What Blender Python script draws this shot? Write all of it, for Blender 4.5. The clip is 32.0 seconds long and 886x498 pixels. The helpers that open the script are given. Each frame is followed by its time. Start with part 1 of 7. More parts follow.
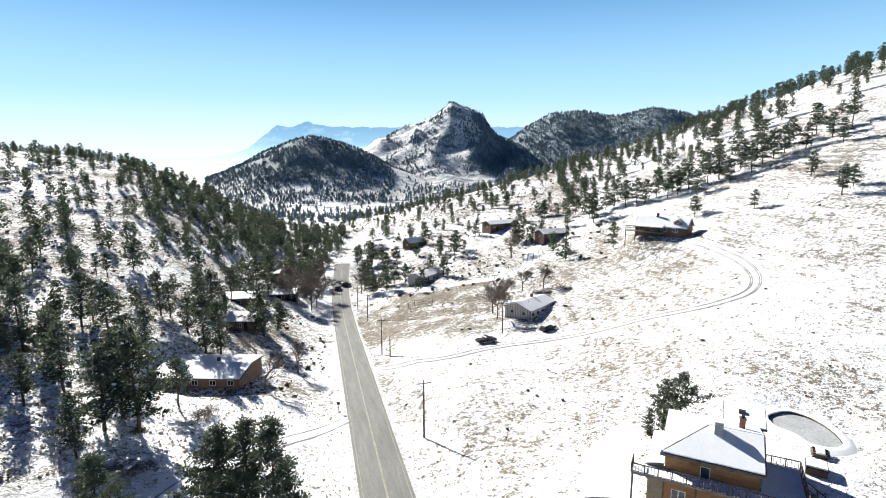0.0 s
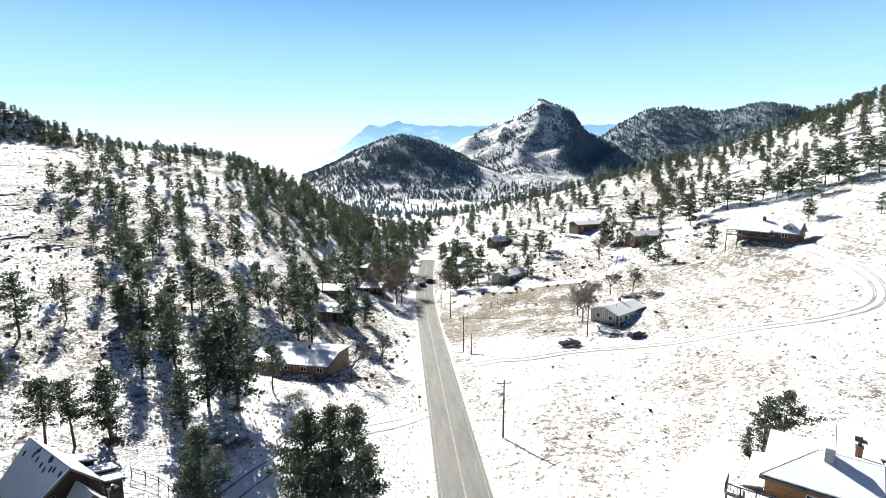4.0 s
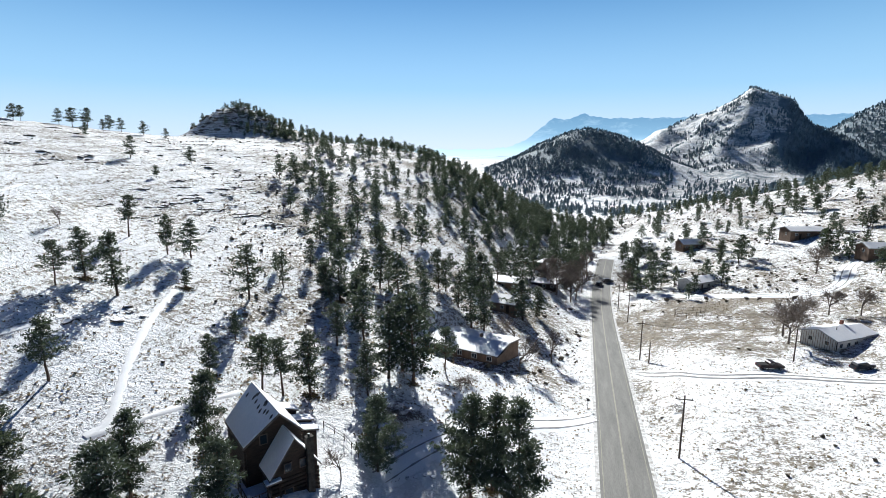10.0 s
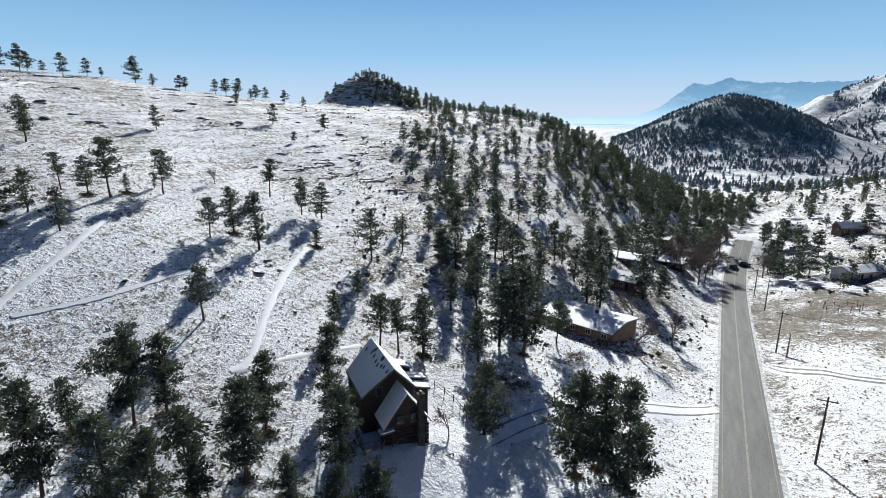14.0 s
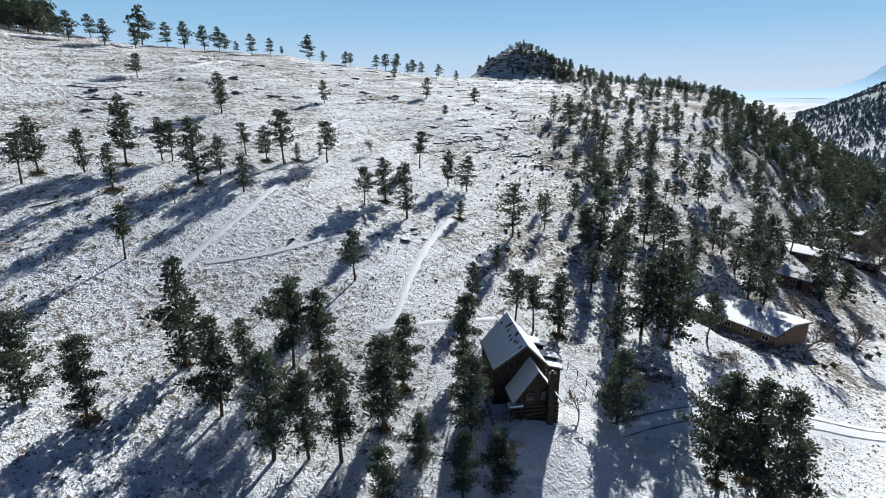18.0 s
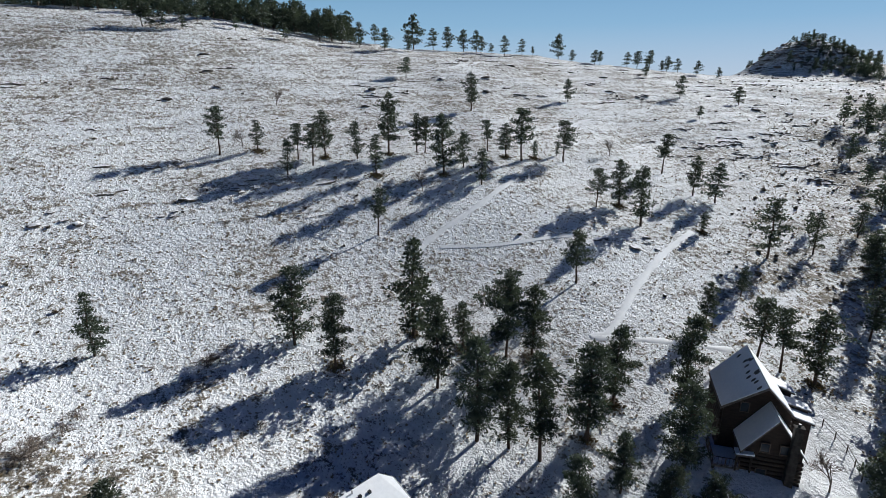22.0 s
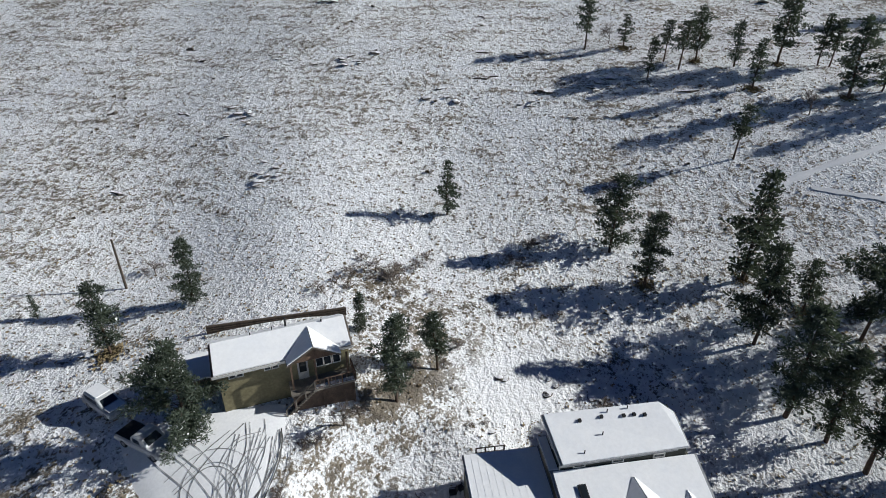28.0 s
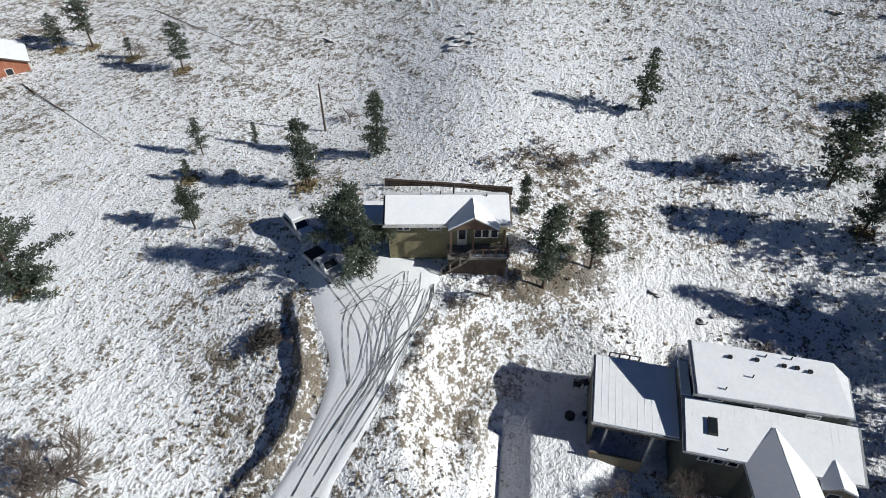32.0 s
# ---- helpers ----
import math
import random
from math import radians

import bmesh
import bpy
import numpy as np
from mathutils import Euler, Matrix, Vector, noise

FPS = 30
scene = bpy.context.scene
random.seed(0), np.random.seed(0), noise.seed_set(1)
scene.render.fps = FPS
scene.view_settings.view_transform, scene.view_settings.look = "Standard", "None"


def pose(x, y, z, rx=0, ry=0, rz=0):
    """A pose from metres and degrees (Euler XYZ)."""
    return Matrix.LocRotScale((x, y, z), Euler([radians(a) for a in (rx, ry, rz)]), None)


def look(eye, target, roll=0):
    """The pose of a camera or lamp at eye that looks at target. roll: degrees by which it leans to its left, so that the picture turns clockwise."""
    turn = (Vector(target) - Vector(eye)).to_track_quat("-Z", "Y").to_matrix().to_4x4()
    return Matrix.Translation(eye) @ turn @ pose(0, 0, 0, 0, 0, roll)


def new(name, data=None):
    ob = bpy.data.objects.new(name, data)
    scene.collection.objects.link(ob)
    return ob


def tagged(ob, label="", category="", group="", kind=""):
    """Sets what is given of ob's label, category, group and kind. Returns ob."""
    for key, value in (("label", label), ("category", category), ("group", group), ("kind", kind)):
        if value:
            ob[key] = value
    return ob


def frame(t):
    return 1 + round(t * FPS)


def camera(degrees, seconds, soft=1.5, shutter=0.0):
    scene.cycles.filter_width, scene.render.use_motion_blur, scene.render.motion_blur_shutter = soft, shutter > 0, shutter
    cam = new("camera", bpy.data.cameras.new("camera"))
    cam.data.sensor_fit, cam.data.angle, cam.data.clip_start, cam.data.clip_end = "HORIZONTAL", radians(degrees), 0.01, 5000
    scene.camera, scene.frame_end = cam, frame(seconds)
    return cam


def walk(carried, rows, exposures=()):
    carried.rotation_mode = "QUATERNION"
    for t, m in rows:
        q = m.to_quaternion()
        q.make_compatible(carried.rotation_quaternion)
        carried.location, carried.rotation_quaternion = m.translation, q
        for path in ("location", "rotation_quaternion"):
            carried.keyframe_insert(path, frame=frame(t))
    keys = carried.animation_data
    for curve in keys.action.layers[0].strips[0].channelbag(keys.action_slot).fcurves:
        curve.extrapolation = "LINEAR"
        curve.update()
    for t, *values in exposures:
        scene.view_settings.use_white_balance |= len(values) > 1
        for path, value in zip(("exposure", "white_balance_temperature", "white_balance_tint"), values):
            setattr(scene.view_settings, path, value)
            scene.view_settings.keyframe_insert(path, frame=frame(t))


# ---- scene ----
cam = camera(79.67, 32.0, 0.4)
EYE = (0.0, 0.0, 45.0)  # a hovering point over the valley
TURN = [  # seconds, bearing to the right of the road's line, tilt, lean
    (0.0, 15.00, -10.15, -0.06),
    (0.5, 14.08, -10.18, -0.10),
    (1.0, 13.21, -10.18, -0.15),
    (1.5, 12.07, -10.20, -0.13),
    (2.0, 10.88, -10.21, -0.01),
    (2.5, 9.65, -10.22, -0.01),
    (3.0, 8.36, -10.23, -0.02),
    (3.5, 7.11, -10.27, -0.06),
    (5.5, 1.26, -10.37, 0.08),
    (6.0, -0.34, -10.40, 0.04),
    (6.5, -1.91, -10.41, -0.00),
    (7.0, -3.47, -10.45, -0.06),
    (7.5, -5.07, -10.51, 0.06),
    (8.0, -6.71, -10.50, 0.04),
    (8.5, -8.43, -10.51, 0.09),
    (9.0, -10.12, -10.55, 0.12),
    (9.5, -11.77, -10.58, 0.15),
    (10.0, -13.39, -10.97, 0.13),
    (10.5, -15.00, -12.51, 0.21),
    (11.0, -16.62, -13.89, 0.23),
    (11.5, -18.23, -14.05, 0.20),
    (12.0, -19.79, -14.14, 0.23),
    (12.5, -21.38, -14.16, 0.24),
    (13.0, -22.95, -14.17, 0.28),
    (13.5, -24.54, -14.19, 0.25),
    (14.0, -26.16, -14.31, 0.21),
    (14.5, -27.83, -14.45, 0.14),
    (16.5, -34.65, -16.97, 0.07),
    (17.0, -36.30, -17.01, 0.02),
    (17.5, -38.86, -16.99, -0.05),
    (18.0, -41.84, -16.98, -0.11),
    (18.5, -44.91, -16.98, -0.18),
    (19.0, -47.94, -16.97, -0.14),
    (19.5, -51.10, -16.97, -0.18),
    (20.0, -54.26, -16.97, -0.18),
    (20.5, -57.41, -16.99, -0.14),
    (21.0, -60.54, -17.01, -0.12),
    (21.5, -63.68, -16.99, -0.20),
    (22.0, -66.80, -16.99, -0.24),
    (22.5, -69.81, -17.04, -0.16),
    (23.0, -72.81, -17.07, -0.16),
    (23.5, -75.87, -17.39, -0.10),
    (24.0, -78.90, -18.75, -0.12),
    (24.5, -81.93, -20.95, -0.09),
    (25.0, -85.06, -23.96, -0.02),
    (25.5, -88.21, -26.76, -0.11),
    (27.5, -100.64, -26.87, 0.11),
    (28.0, -103.43, -27.14, 0.08),
    (28.5, -106.14, -28.94, 0.16),
    (29.0, -108.82, -31.19, 0.19),
    (29.5, -111.50, -33.58, 0.23),
    (30.0, -114.25, -35.96, 0.23),
    (30.5, -117.01, -38.31, 0.14),
    (31.0, -119.72, -39.69, 0.27),
    (31.5, -122.53, -39.71, 0.33),
    (32.0, -124.54, -39.78, 0.32),
]
walk(cam, [(t, pose(*EYE, 90 + tilt, 0, -bearing) @ pose(0, 0, 0, 0, 0, lean)) for t, bearing, tilt, lean in TURN],
     exposures=[(0, 1.02, 6350, 9), (5, 1.18, 6400, 8), (7, 1.12, 6350, 8), (8.5, 0.90, 6150, 8), (11, 0.56, 6000, 8), (14, 0.40, 5950, 8), (17, 0.36, 5950, 8), (20, 0.30, 5950, 8), (23, -0.06, 6000, 9), (26, -0.18, 6000, 9), (28, -0.10, 6050, 9), (30, 0.10, 6100, 9), (31, 0.12, 6100, 9), (32, 0.06, 6100, 9)])


# ---- light ----
SUN_BEARING, SUN_UP = -20.5, 27.0
world = bpy.data.worlds.new("winter_sky")
scene.world = world
world.use_nodes = True
wn = world.node_tree.nodes
sky = wn.new("ShaderNodeTexSky")
sky.sky_type, sky.sun_disc = "NISHITA", False
sky.sun_elevation, sky.sun_rotation = radians(SUN_UP), radians(SUN_BEARING)
sky.altitude, sky.air_density, sky.dust_density, sky.ozone_density = 4500, 1.0, 2.6, 3.0
wn["Background"].inputs["Strength"].default_value = 0.036
tone = wn.new("ShaderNodeMix")
tone.data_type, tone.blend_type = "RGBA", "MULTIPLY"
tone.inputs[0].default_value, tone.inputs[7].default_value = 1.0, (0.055, 0.21, 0.80, 1)
world.node_tree.links.new(sky.outputs["Color"], tone.inputs[6])
# the winter haze pales the clear sky's colours
grey = wn.new("ShaderNodeRGBToBW")
pale = wn.new("ShaderNodeMix")
pale.data_type, pale.blend_type = "RGBA", "MULTIPLY"
pale.inputs[0].default_value, pale.inputs[7].default_value = 1.0, (0.085, 0.32, 1.0, 1)
veil = wn.new("ShaderNodeMix")
veil.data_type = "RGBA"
veil.inputs[0].default_value = 0.3
world.node_tree.links.new(sky.outputs["Color"], grey.inputs["Color"])
world.node_tree.links.new(grey.outputs["Val"], pale.inputs[6])
world.node_tree.links.new(tone.outputs[2], veil.inputs[6])
world.node_tree.links.new(pale.outputs[2], veil.inputs[7])
# towards the horizon the haze takes over
way = wn.new("ShaderNodeTexCoord")
rise = wn.new("ShaderNodeSeparateXYZ")
haze = wn.new("ShaderNodeValToRGB")
for k, (at, col) in enumerate(((0.0, (0.90, 0.98, 1.0)), (0.10, (0.50, 0.80, 1.0)), (0.30, (0.25, 0.62, 1.0)))):
    e = haze.color_ramp.elements[k] if k < 2 else haze.color_ramp.elements.new(at)
    e.position, e.color = at, (*col, 1)
thick = wn.new("ShaderNodeMapRange")
thick.interpolation_type = "SMOOTHSTEP"
for socket, value in (("From Min", 0.05), ("From Max", 0.52), ("To Min", 0.76), ("To Max", 0.0)):
    thick.inputs[socket].default_value = value
glow = wn.new("ShaderNodeMix")
glow.data_type, glow.blend_type = "RGBA", "MULTIPLY"
glow.inputs[0].default_value, glow.inputs[7].default_value = 1.0, (20.0, 20.0, 20.0, 1)
air = wn.new("ShaderNodeMix")
air.data_type = "RGBA"
world.node_tree.links.new(way.outputs["Generated"], rise.inputs["Vector"])
world.node_tree.links.new(rise.outputs["Z"], haze.inputs["Fac"])
world.node_tree.links.new(rise.outputs["Z"], thick.inputs["Value"])
world.node_tree.links.new(haze.outputs["Color"], glow.inputs[6])
world.node_tree.links.new(thick.outputs["Result"], air.inputs[0])
world.node_tree.links.new(veil.outputs[2], air.inputs[6])
world.node_tree.links.new(glow.outputs[2], air.inputs[7])
world.node_tree.links.new(air.outputs[2], wn["Background"].inputs["Color"])
sun = new("sun", bpy.data.lights.new("sun", "SUN"))
sun.data.energy, sun.data.angle, sun.data.color = 5.5, radians(0.55), (1.0, 0.965, 0.89)
sun_way = Vector((math.sin(radians(SUN_BEARING)) * math.cos(radians(SUN_UP)), math.cos(radians(SUN_BEARING)) * math.cos(radians(SUN_UP)), math.sin(radians(SUN_UP))))
sun.matrix_world = look(sun_way * 300, (0, 0, 0))

# ---- materials ----
def material(name, rough=0.8, metal=0.0, spec=0.3):
    m = bpy.data.materials.new(name)
    m.use_nodes = True
    b = m.node_tree.nodes["Principled BSDF"]
    b.inputs["Roughness"].default_value, b.inputs["Metallic"].default_value = rough, metal
    b.inputs["Specular IOR Level"].default_value = spec
    return m, m.node_tree.nodes, m.node_tree.links, b


def tex(nodes, links, scale, detail=4, rough=0.6, coords=None, stretch=None):
    n = nodes.new("ShaderNodeTexNoise")
    n.inputs["Scale"].default_value, n.inputs["Detail"].default_value, n.inputs["Roughness"].default_value = scale, detail, rough
    c = coords or nodes.new("ShaderNodeTexCoord").outputs["Object"]
    if stretch:
        mp = nodes.new("ShaderNodeMapping")
        mp.inputs["Scale"].default_value = stretch
        links.new(c, mp.inputs["Vector"])
        c = mp.outputs["Vector"]
    links.new(c, n.inputs["Vector"])
    return n.outputs["Fac"]


def ramp(nodes, links, fac, stops):
    n = nodes.new("ShaderNodeValToRGB")
    e = n.color_ramp.elements
    while len(e) < len(stops):
        e.new(0.5)
    for k, (p, col) in enumerate(stops):
        e[k].position, e[k].color = p, (*col, 1) if len(col) == 3 else col
    links.new(fac, n.inputs["Fac"])
    return n.outputs["Color"]


def mixed(nodes, links, fac, a, b):
    n = nodes.new("ShaderNodeMix")
    n.data_type = "RGBA"
    for s, v in ((n.inputs[0], fac), (n.inputs[6], a), (n.inputs[7], b)):
        if hasattr(v, "is_output"):
            links.new(v, s)
        else:
            s.default_value = v if isinstance(v, (int, float)) else (*v, 1)
    return n.outputs[2]


def bumped(nodes, links, b, fac, strength, dist):
    n = nodes.new("ShaderNodeBump")
    n.inputs["Strength"].default_value, n.inputs["Distance"].default_value = strength, dist
    links.new(fac, n.inputs["Height"])
    links.new(n.outputs["Normal"], b.inputs["Normal"])


def grainy(name, dark, light, scale, rough=0.8, bump=0.3, dist=0.02, stretch=None, metal=0.0, spec=0.3, fine=6.0, vary=0.0, soften=1.0):
    """A surface with stains at one size and grain at a smaller one."""
    m, n, l, b = material(name, rough, metal, spec)
    big, small = tex(n, l, scale, 5, stretch=stretch), tex(n, l, scale * fine, 4, stretch=stretch)
    col = ramp(n, l, big, [(0.3, dark), (0.7, light)])
    k = ramp(n, l, small, [(0.25, (1 - soften * 0.3,) * 3), (0.75, (1 + soften * 0.15,) * 3)])
    mul = n.new("ShaderNodeMix")
    mul.data_type, mul.blend_type = "RGBA", "MULTIPLY"
    mul.inputs[0].default_value = 1.0
    l.new(col, mul.inputs[6]), l.new(k, mul.inputs[7])
    out = mul.outputs[2]
    if vary:
        info = n.new("ShaderNodeObjectInfo")
        hs = n.new("ShaderNodeHueSaturation")
        mr = n.new("ShaderNodeMapRange")
        mr.inputs["To Min"].default_value, mr.inputs["To Max"].default_value = 1 - vary, 1 + vary
        l.new(info.outputs["Random"], mr.inputs["Value"])
        l.new(mr.outputs["Result"], hs.inputs["Value"]), l.new(out, hs.inputs["Color"])
        out = hs.outputs["Color"]
    l.new(out, b.inputs["Base Color"])
    bumped(n, l, b, small, bump, dist)
    return m


def ground_material():
    m, n, l, b = material("snowy_grassland", 0.85, 0, 0.2)
    geo = n.new("ShaderNodeNewGeometry").outputs["Position"]
    cover = n.new("ShaderNodeAttribute")
    cover.attribute_name = "cover"
    sep = n.new("ShaderNodeSeparateColor")
    l.new(cover.outputs["Color"], sep.inputs["Color"])
    fine, clump = tex(n, l, 3.6, 4, 0.6, geo), tex(n, l, 1.05, 4, 0.62, geo)
    strata = tex(n, l, 1.0, 5, 0.65, geo, (0.06, 0.06, 1.1))
    tuft, patch = tex(n, l, 0.35, 5, 0.7, geo), tex(n, l, 0.05, 4, 0.6, geo)
    grass = ramp(n, l, tex(n, l, 0.5, 5, 0.6, geo), [(0.3, (0.11, 0.094, 0.074)), (0.7, (0.29, 0.248, 0.192))])
    snow = ramp(n, l, patch, [(0.3, (0.84, 0.85, 0.87)), (0.7, (0.92, 0.92, 0.92))])

    def math_node(op, p, q):
        k = n.new("ShaderNodeMath")
        k.operation = op
        for s, v in zip(k.inputs, (p, q)):
            if hasattr(v, "is_output"):
                l.new(v, s)
            else:
                s.default_value = v
        return k.outputs[0]

    def total(*terms):
        out = None
        for v, w in terms:
            t = math_node("MULTIPLY", v, w)
            out = t if out is None else math_node("ADD", out, t)
        return out

    # blades stick out where the snow is thin
    thin = total((fine, 0.34), (clump, 0.34), (tuft, 0.18), (patch, 0.10), (math_node("SUBTRACT", strata, 0.5), 0.20), (math_node("SUBTRACT", sep.outputs["Red"], 0.5), 0.35))
    bare = ramp(n, l, thin, [(0.528, (0, 0, 0)), (0.588, (1, 1, 1))])
    col = mixed(n, l, bare, snow, grass)
    # wooded ground far off, its colour paled and blued to carry haze
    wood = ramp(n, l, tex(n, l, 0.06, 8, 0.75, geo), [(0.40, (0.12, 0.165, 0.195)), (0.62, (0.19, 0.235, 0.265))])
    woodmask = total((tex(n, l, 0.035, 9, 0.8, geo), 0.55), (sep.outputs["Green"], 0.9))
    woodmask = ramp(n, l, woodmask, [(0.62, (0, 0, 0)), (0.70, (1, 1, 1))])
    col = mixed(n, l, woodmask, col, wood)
    # aerial haze over the far plain, put into its base colour
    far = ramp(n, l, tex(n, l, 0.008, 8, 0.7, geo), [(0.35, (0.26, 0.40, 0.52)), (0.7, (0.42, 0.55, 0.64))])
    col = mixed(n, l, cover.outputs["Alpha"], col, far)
    col = mixed(n, l, sep.outputs["Blue"], col, (0.86, 0.865, 0.88))
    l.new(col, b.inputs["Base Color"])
    lump = total((fine, 0.34), (clump, 0.62), (tuft, 0.75), (strata, 0.5))
    bumped(n, l, b, lump, 1.0, 0.62)
    return m


GROUND = ground_material()
ASPHALT = grainy("worn_asphalt", (0.155, 0.151, 0.14), (0.225, 0.219, 0.202), 0.9, 0.85, 0.2, 0.01, stretch=(1, 0.035, 1), fine=14)
PAINT = grainy("worn_road_paint", (0.22, 0.205, 0.165), (0.34, 0.32, 0.26), 0.9, 0.7, 0.1, 0.003)
SNOW = grainy("roof_snow", (0.86, 0.87, 0.89), (0.92, 0.92, 0.92), 0.7, 0.7, 0.12, 0.02, fine=5, soften=0.2)
BARK = grainy("pine_bark", (0.055, 0.04, 0.032), (0.13, 0.085, 0.06), 1.5, 0.95, 0.6, 0.03, stretch=(1, 1, 0.3), vary=0.25)
NEEDLES = grainy("pine_needles", (0.037, 0.052, 0.040), (0.098, 0.118, 0.084), 1.2, 0.75, 0.0, 0.01, fine=8, vary=0.35)
# distance haze is put into these paler, bluer needle colours
HAZENEEDLES = grainy("hazed_pine_needles", (0.14, 0.19, 0.225), (0.20, 0.255, 0.285), 0.12, 0.85, 0.0, 0.01, fine=8)


def lets_light_through(m, col, share):
    """Thin leaves glow when the sun stands behind them."""
    n, l = m.node_tree.nodes, m.node_tree.links
    t, mix = n.new("ShaderNodeBsdfTranslucent"), n.new("ShaderNodeMixShader")
    t.inputs["Color"].default_value = (*col, 1)
    mix.inputs[0].default_value = share
    l.new(n["Principled BSDF"].outputs[0], mix.inputs[1]), l.new(t.outputs[0], mix.inputs[2])
    l.new(mix.outputs[0], n["Material Output"].inputs["Surface"])


lets_light_through(NEEDLES, (0.09, 0.115, 0.060), 0.25)
# the far woods' translucent colour is blued by the same painted haze
lets_light_through(HAZENEEDLES, (0.20, 0.27, 0.30), 0.4)
TWIG = grainy("bare_twigs", (0.115, 0.093, 0.078), (0.25, 0.205, 0.175), 2.0, 0.9, 0.3, 0.01, vary=0.2)
DARKWOOD = grainy("dark_stained_logs", (0.018, 0.011, 0.008), (0.05, 0.03, 0.02), 1.2, 0.7, 0.4, 0.02, stretch=(1, 1, 4))
TANWALL = grainy("tan_siding", (0.20, 0.165, 0.115), (0.29, 0.24, 0.165), 0.8, 0.85, 0.2, 0.01)
OCHRE = grainy("ochre_wood_siding", (0.23, 0.115, 0.045), (0.34, 0.18, 0.075), 0.9, 0.75, 0.3, 0.01, stretch=(1, 1, 3))
BROWNWALL = grainy("weathered_brown_siding", (0.10, 0.065, 0.045), (0.18, 0.12, 0.085), 0.9, 0.85, 0.3, 0.01, stretch=(3, 3, 0.6))
GREYWALL = grainy("grey_green_siding", (0.10, 0.10, 0.085), (0.16, 0.155, 0.13), 0.8, 0.85, 0.2, 0.01)
WHITEWALL = grainy("pale_siding", (0.48, 0.47, 0.45), (0.62, 0.60, 0.57), 0.8, 0.85, 0.2, 0.01)
EARTHWALL = grainy("earth_brown_siding", (0.13, 0.085, 0.06), (0.22, 0.15, 0.105), 0.8, 0.85, 0.2, 0.01)
REDWALL = grainy("red_brown_siding", (0.24, 0.09, 0.05), (0.36, 0.15, 0.09), 0.8, 0.85, 0.2, 0.01)
POLEWOOD = grainy("weathered_pole_wood", (0.06, 0.045, 0.035), (0.12, 0.095, 0.075), 1.2, 0.9, 0.4, 0.01, stretch=(3, 3, 0.4))
ROCK = grainy("lichened_rock", (0.05, 0.042, 0.037), (0.15, 0.125, 0.105), 0.6, 0.95, 0.8, 0.08)


def snow_capped_rock():
    """Rock with snow lying on its upper faces."""
    m, n, l, b = material("snow_capped_rock", 0.95)
    geo = n.new("ShaderNodeNewGeometry")
    sep = n.new("ShaderNodeSeparateXYZ")
    l.new(geo.outputs["Normal"], sep.inputs["Vector"])
    add = n.new("ShaderNodeMath")
    l.new(sep.outputs["Z"], add.inputs[0])
    grain = tex(n, l, 1.1, 5, 0.7, geo.outputs["Position"])
    l.new(grain, add.inputs[1])
    stone = ramp(n, l, grain, [(0.3, (0.05, 0.042, 0.037)), (0.7, (0.17, 0.145, 0.12))])
    mr = n.new("ShaderNodeMapRange")
    mr.inputs["From Min"].default_value, mr.inputs["From Max"].default_value = 1.30, 1.44
    l.new(add.outputs[0], mr.inputs["Value"])
    l.new(mixed(n, l, mr.outputs["Result"], stone, (0.88, 0.88, 0.89)), b.inputs["Base Color"])
    bumped(n, l, b, grain, 0.8, 0.08)
    return m


CAPPED = snow_capped_rock()
DARKMETAL = grainy("dark_metal", (0.03, 0.03, 0.032), (0.06, 0.06, 0.06), 2.0, 0.5, 0.1, 0.003, metal=0.6)


# ---- the lie of the land ----
# Heights in metres along lines that leave the hovering point, at these distances from it.
REACH = (0, 40, 70, 110, 160, 230, 320, 450, 700)
WEST = {
    -165: (3, 8, 10, 12, 17, 26, 40, 52, 60),
    -150: (3, 10, 11, 15, 24, 38, 56, 66, 70),
    -135: (3, 12, 12, 20, 33, 52, 70, 76, 78),
    -120: (3, 12, 16, 27, 42, 62, 74, 80, 80),
    -105: (3, 10, 15, 29, 46, 68.5, 75, 78, 76),
    -90: (3, 7, 15, 29, 46, 69, 76, 78, 74),
    -75: (3, 5, 14, 29, 42, 60, 66, 68, 66),
    -60: (3, 4, 13, 27, 39, 52, 62, 63, 60),
    -45: (3, 4, 11, 20, 30, 42.5, 51.5, 51, 46),
}
EAST = {
    -30: (3, 4, 8, 13, 20, 32, 43, 49, 40),
    -15: (3, 3, 5, 6, 10, 18, 29, 37, -10),
    0: (3, 4, 1.5, -3, -8, -11, -10, -14, -24),
    15: (3, 5, 2, 0, -4, -4, 3, 6, -24),
    30: (3, 7, 5, 2, 4, 14, 27, 40, 30),
    45: (3, 8, 8, 11, 21, 42, 66, 80, 84),
    60: (3, 9, 9, 13, 30, 58, 94, 108, 108),
}
LINES = {**WEST, **EAST}


def hermite(u, p0, p1, m0, m1):
    return (((2 * u - 3) * u * u + 1) * p0 + ((u - 2) * u + 1) * u * m0 + (3 - 2 * u) * u * u * p1 + (u - 1) * u * u * m1)


def profile_table():
    turns = list(range(-165, 195, 15))
    rows = []
    for b in turns:
        if b in LINES:
            rows.append(LINES[b])
        else:  # behind the view the slopes simply run on round
            k = (b - 60) / 135
            rows.append([p * (1 - k) + q * k for p, q in zip(LINES[60], LINES[-165])])
    return np.array(rows, dtype=float)


TABLE = profile_table()


def hump(x, y, bearing, reach, top, along, across, power=2.0):
    """A hill of that height: along is its half width across the line of sight, across its half depth."""
    s, c = math.sin(math.radians(bearing)), math.cos(math.radians(bearing))
    u = (x * c - y * s) / along
    w = (x * s + y * c - reach) / across
    return top * np.exp(-np.power(u * u + w * w + 1e-9, power / 2))


